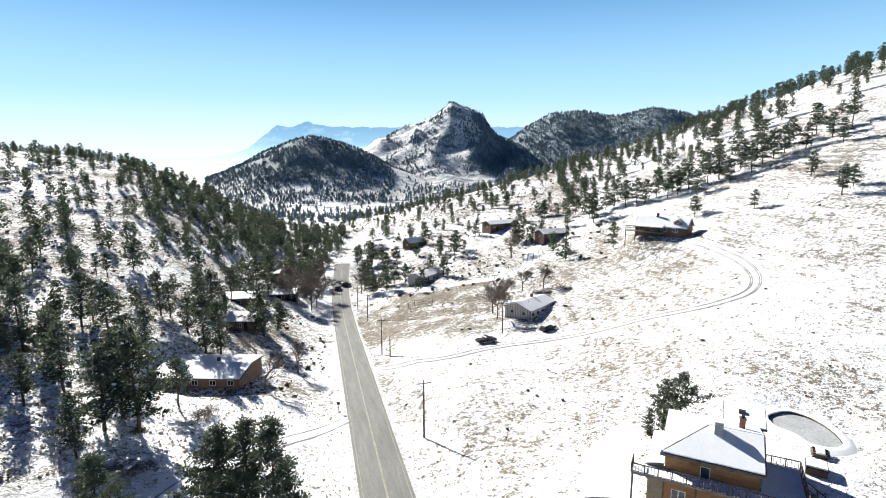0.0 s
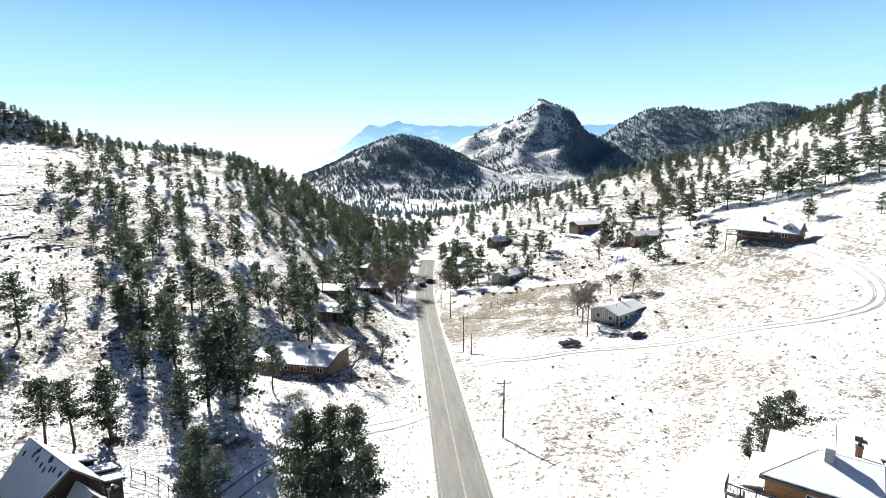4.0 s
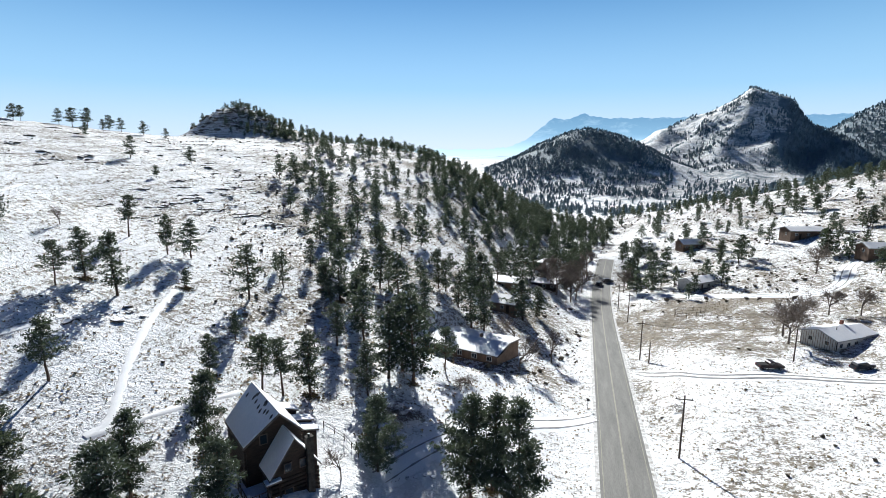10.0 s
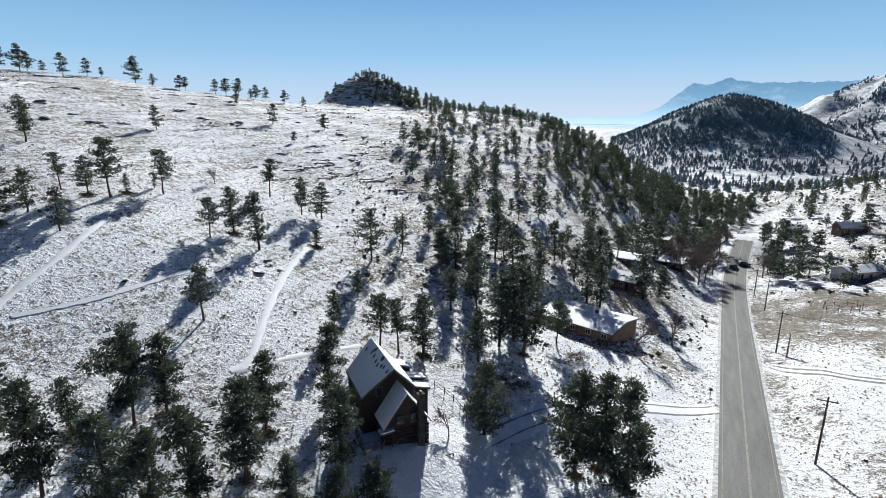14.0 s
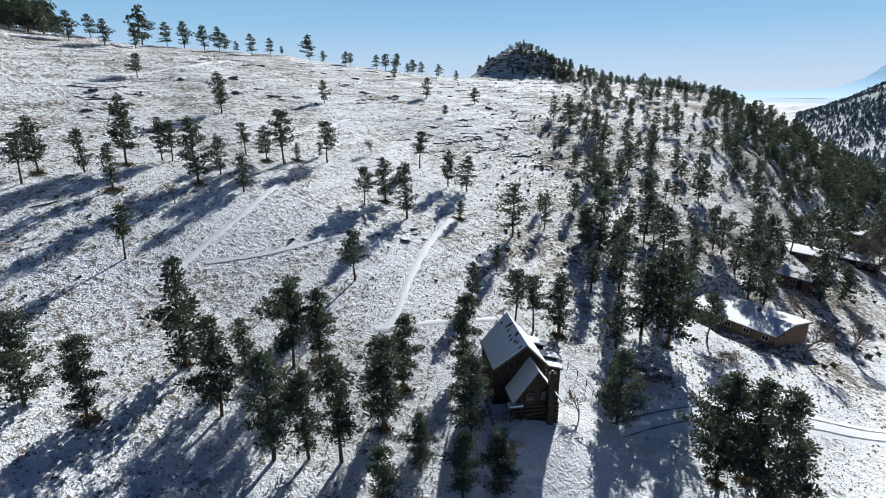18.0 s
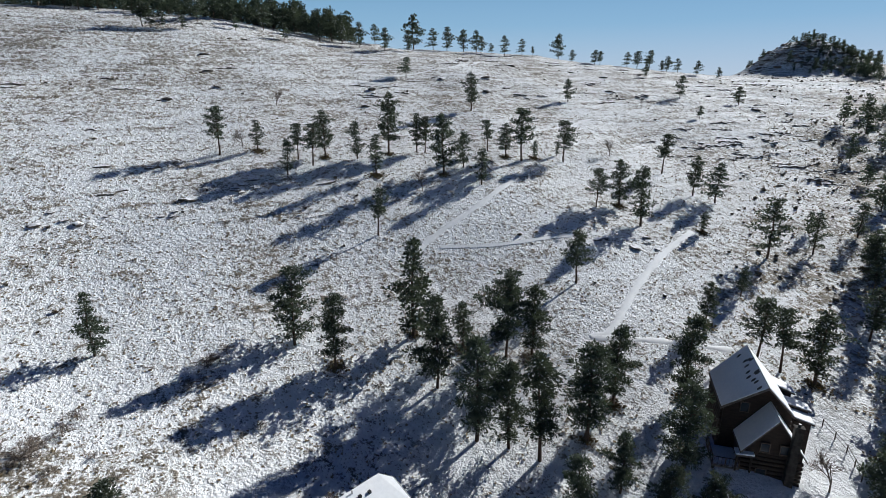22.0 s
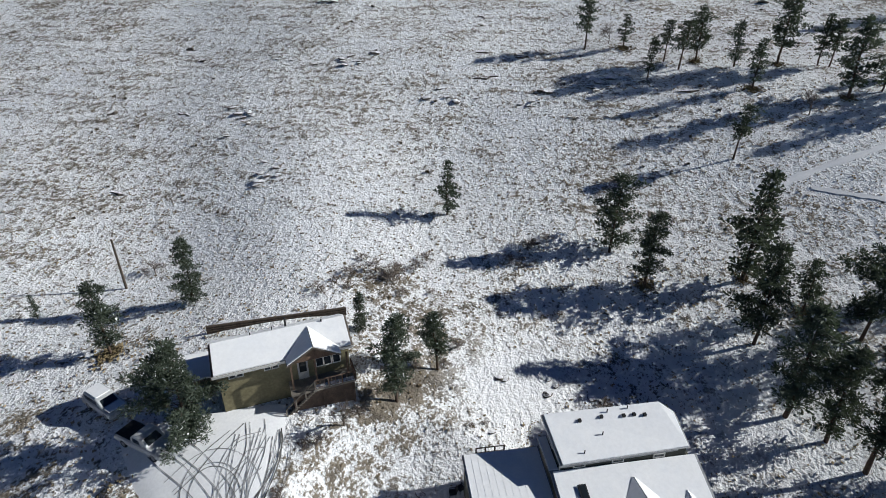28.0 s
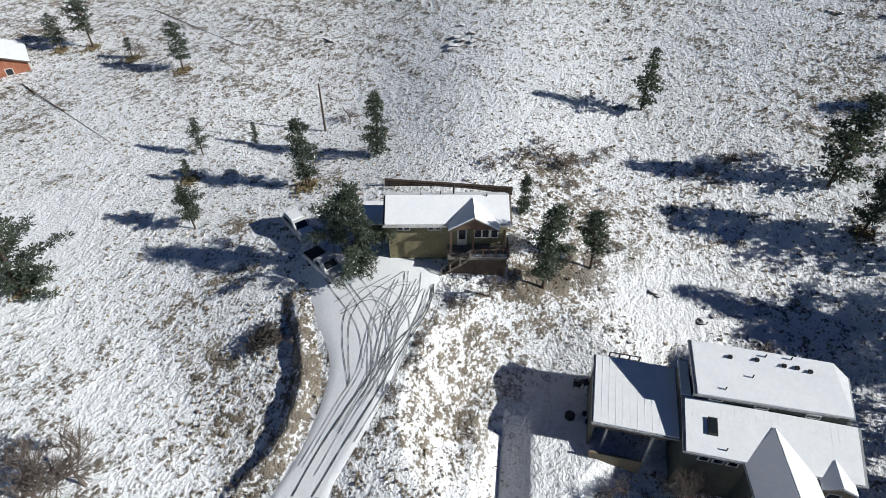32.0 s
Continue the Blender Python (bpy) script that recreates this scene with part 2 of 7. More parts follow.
def ruffle(x, y, size):
    """Smooth unevenness between -1 and 1."""
    a, b = x / size, y / size
    return (np.sin(a * 1.7 + 1.3 * np.sin(b * 1.1 + 0.4)) * np.cos(b * 1.9 + 1.1 * np.sin(a * 0.8)) +
            0.5 * np.sin(a * 3.7 + b * 2.3 + 1.0) * np.cos(b * 4.1 - a * 1.9)) / 1.5


def peak_shape(x, y):
    """A pointed peak: straight on its sunny side, bulging on the other."""
    s, c = math.sin(math.radians(15.8)), math.cos(math.radians(15.8))
    u, w = x * c - y * s, (x * s + y * c - 1700) / 330
    k = np.where(u < 0, np.abs(u) / 440, np.power(np.abs(u) / 255, 1.7))
    top = 226 * np.exp(-k - np.power(np.abs(w), 1.6)) + 13 * np.exp(-(u / 20) ** 2 - w * w * 40) + 12 * np.exp(-((u - 95) / 20) ** 2 - w * w * 25)
    # gullies that run down its faces
    return top - 15 * np.abs(np.sin(u / 34 + 0.9 * np.sin(w * 5) + 0.7)) * np.clip((205 - top) / 70, 0, 1) * np.clip(top / 60, 0, 1)


def far_height(x, y):
    z = -40 + 0 * x
    z = z + hump(x, y, 1.8, 1300, 121, 205, 230)            # the wooded dome
    z = np.maximum(z, -40 + peak_shape(x, y))               # the pointed peak
    z = z + hump(x, y, 27.5, 2700, 226, 300, 400)           # the long wooded ridge
    z = z + hump(x, y, 25.5, 2800, 52, 480, 400)
    z = z + hump(x, y, 37.0, 2600, 208, 250, 400)
    z = z + hump(x, y, 45.0, 2500, 120, 300, 400)
    z = z + hump(x, y, -62, 1100, 110, 500, 300)
    return z


def mound(x, y, cx, cy, tall, wide):
    return tall * np.exp(-((x - cx) ** 2 + (y - cy) ** 2) / wide ** 2)


def height(x, y):
    x, y = np.asarray(x, dtype=float), np.asarray(y, dtype=float)
    r = np.hypot(x, y)
    turn = (np.degrees(np.arctan2(x, y)) + 165) % 360 / 15
    i = np.floor(turn).astype(int) % 24
    u = turn - np.floor(turn)
    reach = np.array(REACH, dtype=float)
    rr = np.clip(r, 0, 699.9)
    j = np.clip(np.searchsorted(reach, rr, side="right") - 1, 0, len(reach) - 2)
    gap = np.diff(reach)
    slope = np.diff(TABLE, axis=1) / gap
    tang = np.zeros_like(TABLE)
    tang[:, 1:-1] = (slope[:, :-1] * gap[1:] + slope[:, 1:] * gap[:-1]) / (gap[1:] + gap[:-1])
    tang[:, 0], tang[:, -1] = slope[:, 0], 0
    w = (rr - reach[j]) / gap[j]

    def ring(k):
        k = k % 24
        return hermite(w, TABLE[k, j], TABLE[k, j + 1], tang[k, j] * gap[j], tang[k, j + 1] * gap[j])

    a, b, c, d = ring(i - 1), ring(i), ring(i + 1), ring(i + 2)
    near = hermite(u, b, c, (c - a) / 2, (d - b) / 2)
    near = near + hump(x, y, -34.6, 452, 21, 27, 40, 2.6) + hump(x, y, -30.0, 452, 9, 30, 40) - hump(x, y, 5, 330, 4, 30, 90)
    near = near + ruffle(x, y, 31) * np.clip(r / 120 - 0.3, 0, 1) * 0.9 + ruffle(x + 40, y, 9) * 0.07 * np.clip(r / 40 - 0.6, 0, 1)
    near = near + mound(x, y, -28, 45, 2.4, 7.5)
    # terraces of thin soil and rock along the windswept western slope
    west = np.clip((-24 - np.degrees(np.arctan2(x, y))) / 8, 0, 1) * np.clip((r - 120) / 60, 0, 1) * np.clip((400 - r) / 60, 0, 1)
    near = near + 0.42 * west * np.sin(near * 2.9 + 2.6 * ruffle(x, y, 24)) * np.clip(0.6 + ruffle(x + 9, y, 33), 0.1, 1)
    pad = np.clip((14 - np.hypot((x + 19.5) * 0.9, y - 108)) / 5, 0, 1)     # levelled ground of the roadside houses
    near = near - pad * np.clip(near - 0.35, 0, None)
    pad = np.clip((9 - np.hypot(x + 16.5, y - 146)) / 4, 0, 1)
    near = near - pad * np.clip(near + 0.9, 0, None)
    pad = np.clip((11 - np.hypot(x + 23.8, y + 7.0)) / 4.5, 0, 1)           # the patio beside the carport
    near = near - pad * np.clip(near - 5.7, 0, None)
    over, along = (x + 24.1) * 0.447 - (y + 7.6) * 0.894, (x + 24.1) * 0.894 + (y + 7.6) * 0.447      # a swale below the patio's edge
    near = near - 1.5 * np.clip(np.minimum(over / 2.4, (4.6 - over) / 2.2), 0, 1) * np.clip((along + 2.0) / 2, 0, 1) * np.clip((10 - along) / 3, 0, 1)
    shelf = np.clip((15 - np.hypot(x - 112.5, y - 145.5)) / 8, 0, 1)
    near = near * (1 - shelf) + 19.4 * shelf
    flat = np.clip((9.5 - np.hypot((x - 63.2) * 1.15, y - 50.6)) / 2.5, 0, 1)
    near = near * (1 - flat) + 8.75 * flat
    k = np.clip((r - 480) / 420, 0, 1)
    k = k * k * (3 - 2 * k)
    far = far_height(x, y) + ruffle(x, y, 120) * 14 * np.clip(r / 900 - 0.7, 0, 1) * np.clip((far_height(x, y) + 35) / 60, 0.1, 1)
    z = near * (1 - k) + far * k
    # the road lies on a levelled bed
    off = np.abs(x - road_x(y))
    bed = np.clip((14 - off) / 9, 0, 1) * np.clip((300 - y) / 30, 0, 1) * np.clip((y - 12) / 20, 0, 1)
    bed = bed * bed * (3 - 2 * bed)
    return z * (1 - bed) + (road_z(y) - 0.06) * bed


def road_x(y):
    y = np.asarray(y, dtype=float)
    return 7.2 + 0.03 * y + 0.0011 * np.clip(y - 190, 0, None) ** 2 * 0.6


def road_z(y):
    y = np.asarray(y, dtype=float)
    return 8.4 - 0.112 * y + 0.0009 * np.clip(y - 150, 0, None) ** 2


# ---- helpers for meshes ----
def mesh_from(name, verts, faces, mats, smooth=False, slots=None):
    me = bpy.data.meshes.new(name)
    me.from_pydata([tuple(v) for v in verts], [], [tuple(f) for f in faces])
    for m in (mats if isinstance(mats, (list, tuple)) else [mats]):
        me.materials.append(m)
    if smooth:
        me.polygons.foreach_set("use_smooth", [True] * len(me.polygons))
    if slots is not None:
        me.polygons.foreach_set("material_index", slots)
    me.update()
    return me


def thing(name, label, category, x=0, y=0, z=0, turn=0, group="", kind=""):
    """An empty at a thing's base, which carries its parts."""
    ob = new(name)
    ob.matrix_basis = pose(x, y, z, 0, 0, turn)
    return tagged(ob, label, category, group, kind)


def part(name, bm, mat, parent, label=""):
    me = bpy.data.meshes.new(name)
    bm.to_mesh(me)
    bm.free()
    me.materials.append(mat)
    ob = new(name, me)
    ob.parent = parent
    if label:
        tagged(ob, label)
    return ob


def part_mesh(name, me, parent, m=None, label=""):
    ob = new(name, me)
    ob.parent = parent
    if m is not None:
        ob.matrix_basis = m
    if label:
        tagged(ob, label)
    return ob


def z_at(x, y):
    return float(height(x, y))


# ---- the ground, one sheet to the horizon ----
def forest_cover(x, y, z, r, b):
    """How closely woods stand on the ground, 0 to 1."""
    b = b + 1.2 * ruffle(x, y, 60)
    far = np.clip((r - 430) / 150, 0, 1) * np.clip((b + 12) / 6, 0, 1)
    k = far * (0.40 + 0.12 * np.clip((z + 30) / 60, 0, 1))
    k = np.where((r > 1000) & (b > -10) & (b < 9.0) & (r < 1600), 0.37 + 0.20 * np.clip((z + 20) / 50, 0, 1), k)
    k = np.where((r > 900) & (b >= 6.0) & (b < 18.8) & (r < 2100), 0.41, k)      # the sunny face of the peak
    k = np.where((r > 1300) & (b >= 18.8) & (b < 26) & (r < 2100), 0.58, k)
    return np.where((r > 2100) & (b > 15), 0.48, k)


def build_ground():
    bears = np.concatenate([np.arange(-172, 64, 0.39), np.arange(64, 188, 4.0)])
    rads = np.concatenate([[0.0, 3, 8, 14], np.geomspace(18, 520, 215), np.geomspace(530, 4950, 110)])
    B, R = np.meshgrid(np.radians(bears), rads, indexing="ij")
    X, Y = R * np.sin(B), R * np.cos(B)
    Z = height(X, Y)
    nb, nr = B.shape
    verts = np.stack([X, Y, Z], -1).reshape(-1, 3)
    i, j = np.meshgrid(np.arange(nb), np.arange(nr - 1), indexing="ij")
    a = (i * nr + j).ravel()
    d = (((i + 1) % nb) * nr + j).ravel()
    faces = np.stack([a, a + 1, d + 1, d], -1)
    me = bpy.data.meshes.new("ground")
    me.from_pydata(verts.tolist(), [], faces.tolist())
    me.polygons.foreach_set("use_smooth", [True] * len(me.polygons))
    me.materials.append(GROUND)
    bdeg = np.degrees(B)
    cover = np.full((nb, nr, 4), 1.0)
    cover[..., 0] = 0.5 + grass_cover(X, Y, Z, R, bdeg)
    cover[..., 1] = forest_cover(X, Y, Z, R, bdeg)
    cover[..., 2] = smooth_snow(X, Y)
    # share of the painted haze, growing with distance
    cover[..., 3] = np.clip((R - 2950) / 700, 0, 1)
    at = me.color_attributes.new("cover", "FLOAT_COLOR", "POINT")
    at.data.foreach_set("color", cover.reshape(-1).astype(np.float32))
    return tagged(new("ground", me), "snow-dusted winter grassland on foothill slopes", "ground", kind="structure")


def grass_cover(x, y, z, r, b):
    """Where the grass shows more (above 0) or less (below) than usual."""
    g = (0.10 - 0.05 * np.clip((-34 - b) / 8, 0, 1)) * ruffle(x, y, 25) + 0.06 * np.clip((r - 50) / 40, 0, 1) * np.clip((-4 - b) / 8, 0, 1)
    west = np.clip((-30 - b + 6 * ruffle(x, y, 40)) / 8, 0, 1)
    g = g + west * (0.075 + 0.05 * np.clip((z - 28) / 30, 0, 1) + 0.03 * np.clip((r - 120) / 60, 0, 1)) + (1 - west) * (0.06 + 0.05 * np.clip((b - 6) / 6, 0, 1) * (0.7 + 0.6 * ruffle(x, y, 17))) + 0.10 * np.clip((b - 22) / 10, 0, 1) * np.clip((r - 120) / 80, 0, 1)       # the west is windswept
    g = g + (mound(x, y, 50, 165, 0.26, 34) + mound(x, y, 35, 150, 0.16, 22) + mound(x, y, 38, 178, 0.2, 14)) * (0.75 + 0.6 * ruffle(x, y, 7))   # the ranch's pasture
    g = g + mound(x, y, -5, 105, 0.25, 9) + mound(x, y, 100, 130, 0.12, 25)
    g = g + (mound(x, y, -14.2, -39.9, 0.33, 2.9) + mound(x, y, -19.5, -37.4, 0.26, 2.3) + mound(x, y, -13.6, -32.6, 0.30, 2.1) + mound(x, y, -10.0, -32.6, 0.24, 2.0) + mound(x, y, -9.9, -27.4, 0.22, 2.0) + mound(x, y, -24.5, -44.0, 0.22, 2.3)) * (0.8 + 0.7 * ruffle(x, y, 3.0)) - mound(x, y, -13, -41, 0.03, 14) + mound(x, y, -26.5, -14.5, 0.22, 3.2) + mound(x, y, -21.0, -13.2, 0.22, 2.6) + mound(x, y, -16.3, -21, 0.12, 4) + mound(x, y, -35.5, -13, 0.3, 4) + mound(x, y, 60, 85, 0.12, 22) + mound(x, y, 75, 65, 0.16, 10)
    g = g + mound(x, y, -51.2, -19.4, 0.13, 5) + mound(x, y, -46.6, -13.8, 0.13, 5) + mound(x, y, -40.3, -10.1, 0.13, 5) + mound(x, y, -49.6, -22.9, 0.13, 5)      # brush above the olive house
    g = g + mound(x, y, -10, -22, 0.05, 7) + mound(x, y, -20, -12, 0.05, 7)               # round the rutted yard
    g = g + 0.12 * np.clip((b - 1) / 4, 0, 1) * np.clip((31 - b) / 4, 0, 1) * np.clip((r - 170) / 60, 0, 1)          # brush in the valley
    g = g + 0.15 * np.clip((b + 34) / 4, 0, 1) * np.clip((2 - b) / 4, 0, 1) * np.clip((r - 90) / 60, 0, 1) * (0.8 + 0.6 * ruffle(x, y, 18))
    side = x - road_x(y)
    g = g + 0.16 * np.clip((side - 3) / 2, 0, 1) * np.clip((15 - side) / 8, 0, 1) * np.clip((y - 70) / 20, 0, 1) * np.clip((215 - y) / 20, 0, 1) * (0.8 + 0.5 * ruffle(x, y, 6))      # the rough strip beside the road
    return np.where(r > 600, g * 0.5 + 0.06, g)


def smooth_snow(x, y):
    return np.clip(mound(x, y, 53.8, 45.3, 1.2, 5) + mound(x, y, 58.5, 43, 1.0, 4) + mound(x, y, -27, -6.5, 1.3, 3.4) + mound(x, y, -23, -4, 1.3, 4) + mound(x, y, -14, -62, 1.0, 7) + mound(x, y, -10, -55, 0.9, 4) + mound(x, y, -41, -4, 1.0, 4) + mound(x, y, -45, 0, 0.9, 4) + mound(x, y, -43, 20, 0.7, 5) + mound(x, y, -18, -4, 1.2, 3) + mound(x, y, -23, 44, 1.2, 8) + mound(x, y, -30, 41, 1.1, 5) + mound(x, y, -18, 57, 1.2, 8) + mound(x, y, -31, 61, 1.1, 4) + mound(x, y, -26, 58, 1.1, 5) + mound(x, y, -10, 60, 1.2, 6), 0, 0.9) * 0.9


build_ground()


def far_range():
    """The mountains and plain at the horizon, a glowing backdrop with haze painted into its colours."""
    m, n, l, b = material("painted_haze_glow", 1.0)
    n.remove(b)
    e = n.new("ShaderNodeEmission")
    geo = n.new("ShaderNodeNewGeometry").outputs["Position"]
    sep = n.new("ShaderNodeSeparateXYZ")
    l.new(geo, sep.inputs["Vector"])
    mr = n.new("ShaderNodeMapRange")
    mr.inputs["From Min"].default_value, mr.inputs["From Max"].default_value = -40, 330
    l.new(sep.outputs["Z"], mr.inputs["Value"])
    # painted haze: paler glow towards the foot, bluer glow towards the top
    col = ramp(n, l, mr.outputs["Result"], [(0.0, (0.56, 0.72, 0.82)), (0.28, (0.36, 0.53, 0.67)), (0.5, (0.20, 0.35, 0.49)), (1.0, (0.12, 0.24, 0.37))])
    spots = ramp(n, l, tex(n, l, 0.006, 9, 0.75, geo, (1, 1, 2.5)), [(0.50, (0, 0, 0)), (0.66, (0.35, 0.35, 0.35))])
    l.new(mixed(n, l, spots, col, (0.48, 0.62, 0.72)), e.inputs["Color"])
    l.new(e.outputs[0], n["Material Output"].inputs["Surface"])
    v, f = [], []
    for k, deg in enumerate(np.arange(-30, 62, 0.12)):
        rise = 2.75 / (1 + math.exp(-(deg + 3.9) / 0.95)) - 0.35 / (1 + math.exp((deg + 6) / 1.5))
        rise += 0.62 * math.exp(-abs(deg - 1.1) / 0.9) + 0.40 * math.exp(-((deg + 2.1) / 0.7) ** 2)
        rise += 0.05 * math.sin(deg * 3.1) + 0.03 * math.sin(deg * 9.7 + 1) + 0.018 * math.sin(deg * 23)
        s, c = math.sin(radians(deg)), math.cos(radians(deg))
        for q in range(2):
            z = -160 if q == 0 else 45 + 4800 * math.tan(radians(rise))
            v.append((4800 * s, 4800 * c, z))
        if k:
            f.append((2 * k - 2, 2 * k, 2 * k + 1, 2 * k - 1))
    return tagged(new("backdrop", mesh_from("backdrop", v, f, m)), "mountain range and plain on the horizon, painted with blue haze", "backdrop", kind="structure")


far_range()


def strip(name, ys, left, right, lift, mat, label, category="road", kind="structure"):
    """A flat band along the road, between two offsets from its middle line."""
    v, f = [], []
    for k, yy in enumerate(ys):
        s = (road_x(yy + 0.5) - road_x(yy - 0.5))
        n = 1 / math.hypot(1, s)
        for off in (left, (left + right) / 2, right):
            v.append((float(road_x(yy)) + off * n, yy - off * s * n, float(road_z(yy)) + lift + (0.05 if off == (left + right) / 2 and right - left > 3 else 0)))
        if k:
            for q in (0, 1):
                a = 3 * (k - 1) + q
                f.append((a, a + 1, a + 4, a + 3))
    me = mesh_from(name, v, f, mat)
    ob = new(name, me)
    return tagged(ob, label, category, kind=kind)


strip("road", np.arange(14, 268, 2.0), -3.5, 3.5, 0.03, ASPHALT, "grey two-lane asphalt road, cleared of snow")


# ---- pines ----
def stick(v, f, a, b, ra, rb, sides=4):
    """A tapered stick from a to b."""
    a, b = Vector(a), Vector(b)
    q = (b - a).to_track_quat("Z", "Y").to_matrix()
    base = len(v)
    for p, r in ((a, ra), (b, rb)):
        for k in range(sides):
            w = 2 * math.pi * k / sides
            v.append(tuple(p + q @ Vector((math.cos(w) * r, math.sin(w) * r, 0))))
    for k in range(sides):
        n = (k + 1) % sides
        f.append((base + k, base + n, base + sides + n, base + sides + k))


def tuft(rng, v, f, p, size, blades, fat=1.0):
    """A rounded clump of needles: short blades that point outwards from a twig's end."""
    p = Vector(p)
    for _ in range(blades):
        d = Vector((rng.gauss(0, 1), rng.gauss(0, 1), rng.gauss(0.25, 0.6))).normalized()
        s = d.cross(Vector((rng.gauss(0, 1), rng.gauss(0, 1), rng.gauss(0, 1)))).normalized() * size * fat * rng.uniform(0.13, 0.24)
        o = p + Vector((d.x, d.y, d.z * 0.45)) * size * rng.uniform(0.05, 0.75)
        e = o + d * size * rng.uniform(0.35, 0.7)
        k = len(v)
        v += [tuple(o), tuple(e + s), tuple(e - s)]
        f.append((k, k + 1, k + 2))


def pine_meshes(seed, spread=0.24, bare=0.28, lean=0.02, whorls=14, blades=24, droop=0.2, size=0.58, peak=0.40, snowy=0.03, fat=1.0, top=1.15):
    """Trunk and crown of a ponderosa 10 m high: rounded clumps on uneven limbs, with gaps between them."""
    rng = random.Random(seed)
    tv, tf, cv, cf = [], [], [], []
    bend = [Vector((0, 0, 0))]
    for k in range(1, 9):
        bend.append(Vector((bend[-1].x + rng.gauss(lean, 0.07), bend[-1].y + rng.gauss(0, 0.07), k * 1.22)))
    for k in range(8):
        stick(tv, tf, bend[k], bend[k + 1], 0.18 * (1 - k / 8.6), 0.18 * (1 - (k + 1) / 8.6), 6 if fat < 1.5 else 3)

    def on(h):
        k = min(int(h / 1.22), 7)
        return bend[k].lerp(bend[k + 1], h / 1.22 - k)

    side, gap, top = rng.uniform(0, 6.28), rng.uniform(0, 6.28), top + rng.uniform(-0.15, 0.25)
    for w in range(whorls):
        s = min(0.99, max(0, (w + rng.uniform(-0.4, 0.4)) / whorls))
        p = on(min(10 * (bare + (0.96 - bare) * s), 9.7))
        # widest at the middle of the crown, with a rounded top
        shape = 0.62 + 0.38 * s / peak if s < peak else (1 - ((s - peak) / (1 - peak)) ** top) * 0.9 + 0.10
        reach = 10 * spread * shape * rng.choice((0.5, 0.75, 1.0, 1.1, 1.25))
        n = rng.randint(4, 6)
        turn = rng.uniform(0, 6.28)
        for k in range(n):
            t = turn + (k + rng.uniform(-0.35, 0.35)) * 2 * math.pi / n
            if rng.random() < 0.12 or (s < 0.6 and math.cos(t - gap - 3 * s) > 0.86):
                continue
            L = max(0.35, reach * rng.uniform(0.4, 1.25) * (1 + 0.28 * math.cos(t - side)))
            d = Vector((math.cos(t), math.sin(t), rng.uniform(-droop, 0.25) + 0.45 * s)).normalized()
            e = p + d * L + Vector((0, 0, 0.10 * L))
            if fat < 1.5:
                stick(tv, tf, p, p.lerp(e, 0.9), 0.045, 0.015, 3)
            steps = max(1, int(L / 0.44))
            for q in range(steps):
                u = (q + 1) / steps
                if u < 0.3 and steps > 2:
                    continue
                o = p.lerp(e, u) + Vector((rng.gauss(0, 0.17), rng.gauss(0, 0.17), rng.gauss(0.04, 0.08)))
                tuft(rng, cv, cf, o, size * rng.uniform(0.75, 1.25), blades, fat)
    for q in (8.9, 9.3, 9.6):
        tuft(rng, cv, cf, on(q) + Vector((rng.gauss(0, 0.12), rng.gauss(0, 0.12), 0)), size * 0.85, blades, fat)
    white = [1 if rng.random() < snowy else 0 for _ in cf]
    return mesh_from("trunk", tv, tf, BARK, True), mesh_from("crown", cv, cf, [NEEDLES, SNOW], False, white)


PINES = [pine_meshes(11, 0.22, 0.24), pine_meshes(12, 0.19, 0.20, 0.03), pine_meshes(13, 0.24, 0.33, -0.03, 13, peak=0.45), pine_meshes(14, 0.16, 0.12, 0.0, 15, peak=0.28), pine_meshes(15, 0.20, 0.42, 0.04, 12, peak=0.45), pine_meshes(16, 0.27, 0.08, 0.0, 16, 26, peak=0.30, snowy=0.05), pine_meshes(17, 0.22, 0.14, 0.02, 15, 26, 0.25, 0.60, 0.35, 0.05), pine_meshes(18, 0.18, 0.16, -0.02, 14, 24, 0.25, 0.58, 0.35, 0.04), pine_meshes(19, 0.34, 0.06, 0.0, 17, 26, peak=0.35, snowy=0.05)]
NEAR_PINES = [pine_meshes(s, a, b * 0.7, c, w + 1, 60, 0.2, 0.62, k, 0.02, 0.5) for s, a, b, c, w, k in ((11, 0.24, 0.26, 0.02, 13, 0.3), (12, 0.20, 0.24, 0.03, 13, 0.3), (13, 0.26, 0.32, -0.03, 12, 0.4), (14, 0.17, 0.12, 0.0, 15, 0.2), (15, 0.21, 0.38, 0.04, 11, 0.4), (16, 0.25, 0.10, 0.0, 17, 0.22), (17, 0.21, 0.16, 0.02, 15, 0.25), (18, 0.20, 0.20, -0.02, 13, 0.3), (19, 0.36, 0.05, 0.0, 18, 0.35))]
FAR_PINES = [pine_meshes(21, 0.22, 0.2, 0.02, 12, 10, 0.25, 0.75, 0.38, 0.03, 1.7), pine_meshes(22, 0.19, 0.16, -0.02, 13, 10, 0.25, 0.72, 0.3, 0.03, 1.7), pine_meshes(23, 0.24, 0.3, 0.03, 11, 10, 0.25, 0.78, 0.45, 0.03, 1.7)]
PINE_WORDS = ["ponderosa pine with an open dark green crown", "slender dark green ponderosa pine", "broad ponderosa pine, bare lower trunk", "narrow young pine, dark green", "tall pine, high crown on bare trunk", "bushy low-branched pine flecked with snow", "dense dark green pine flecked with snow", "slim dense pine flecked with snow", "very broad dark pine flecked with snow"]


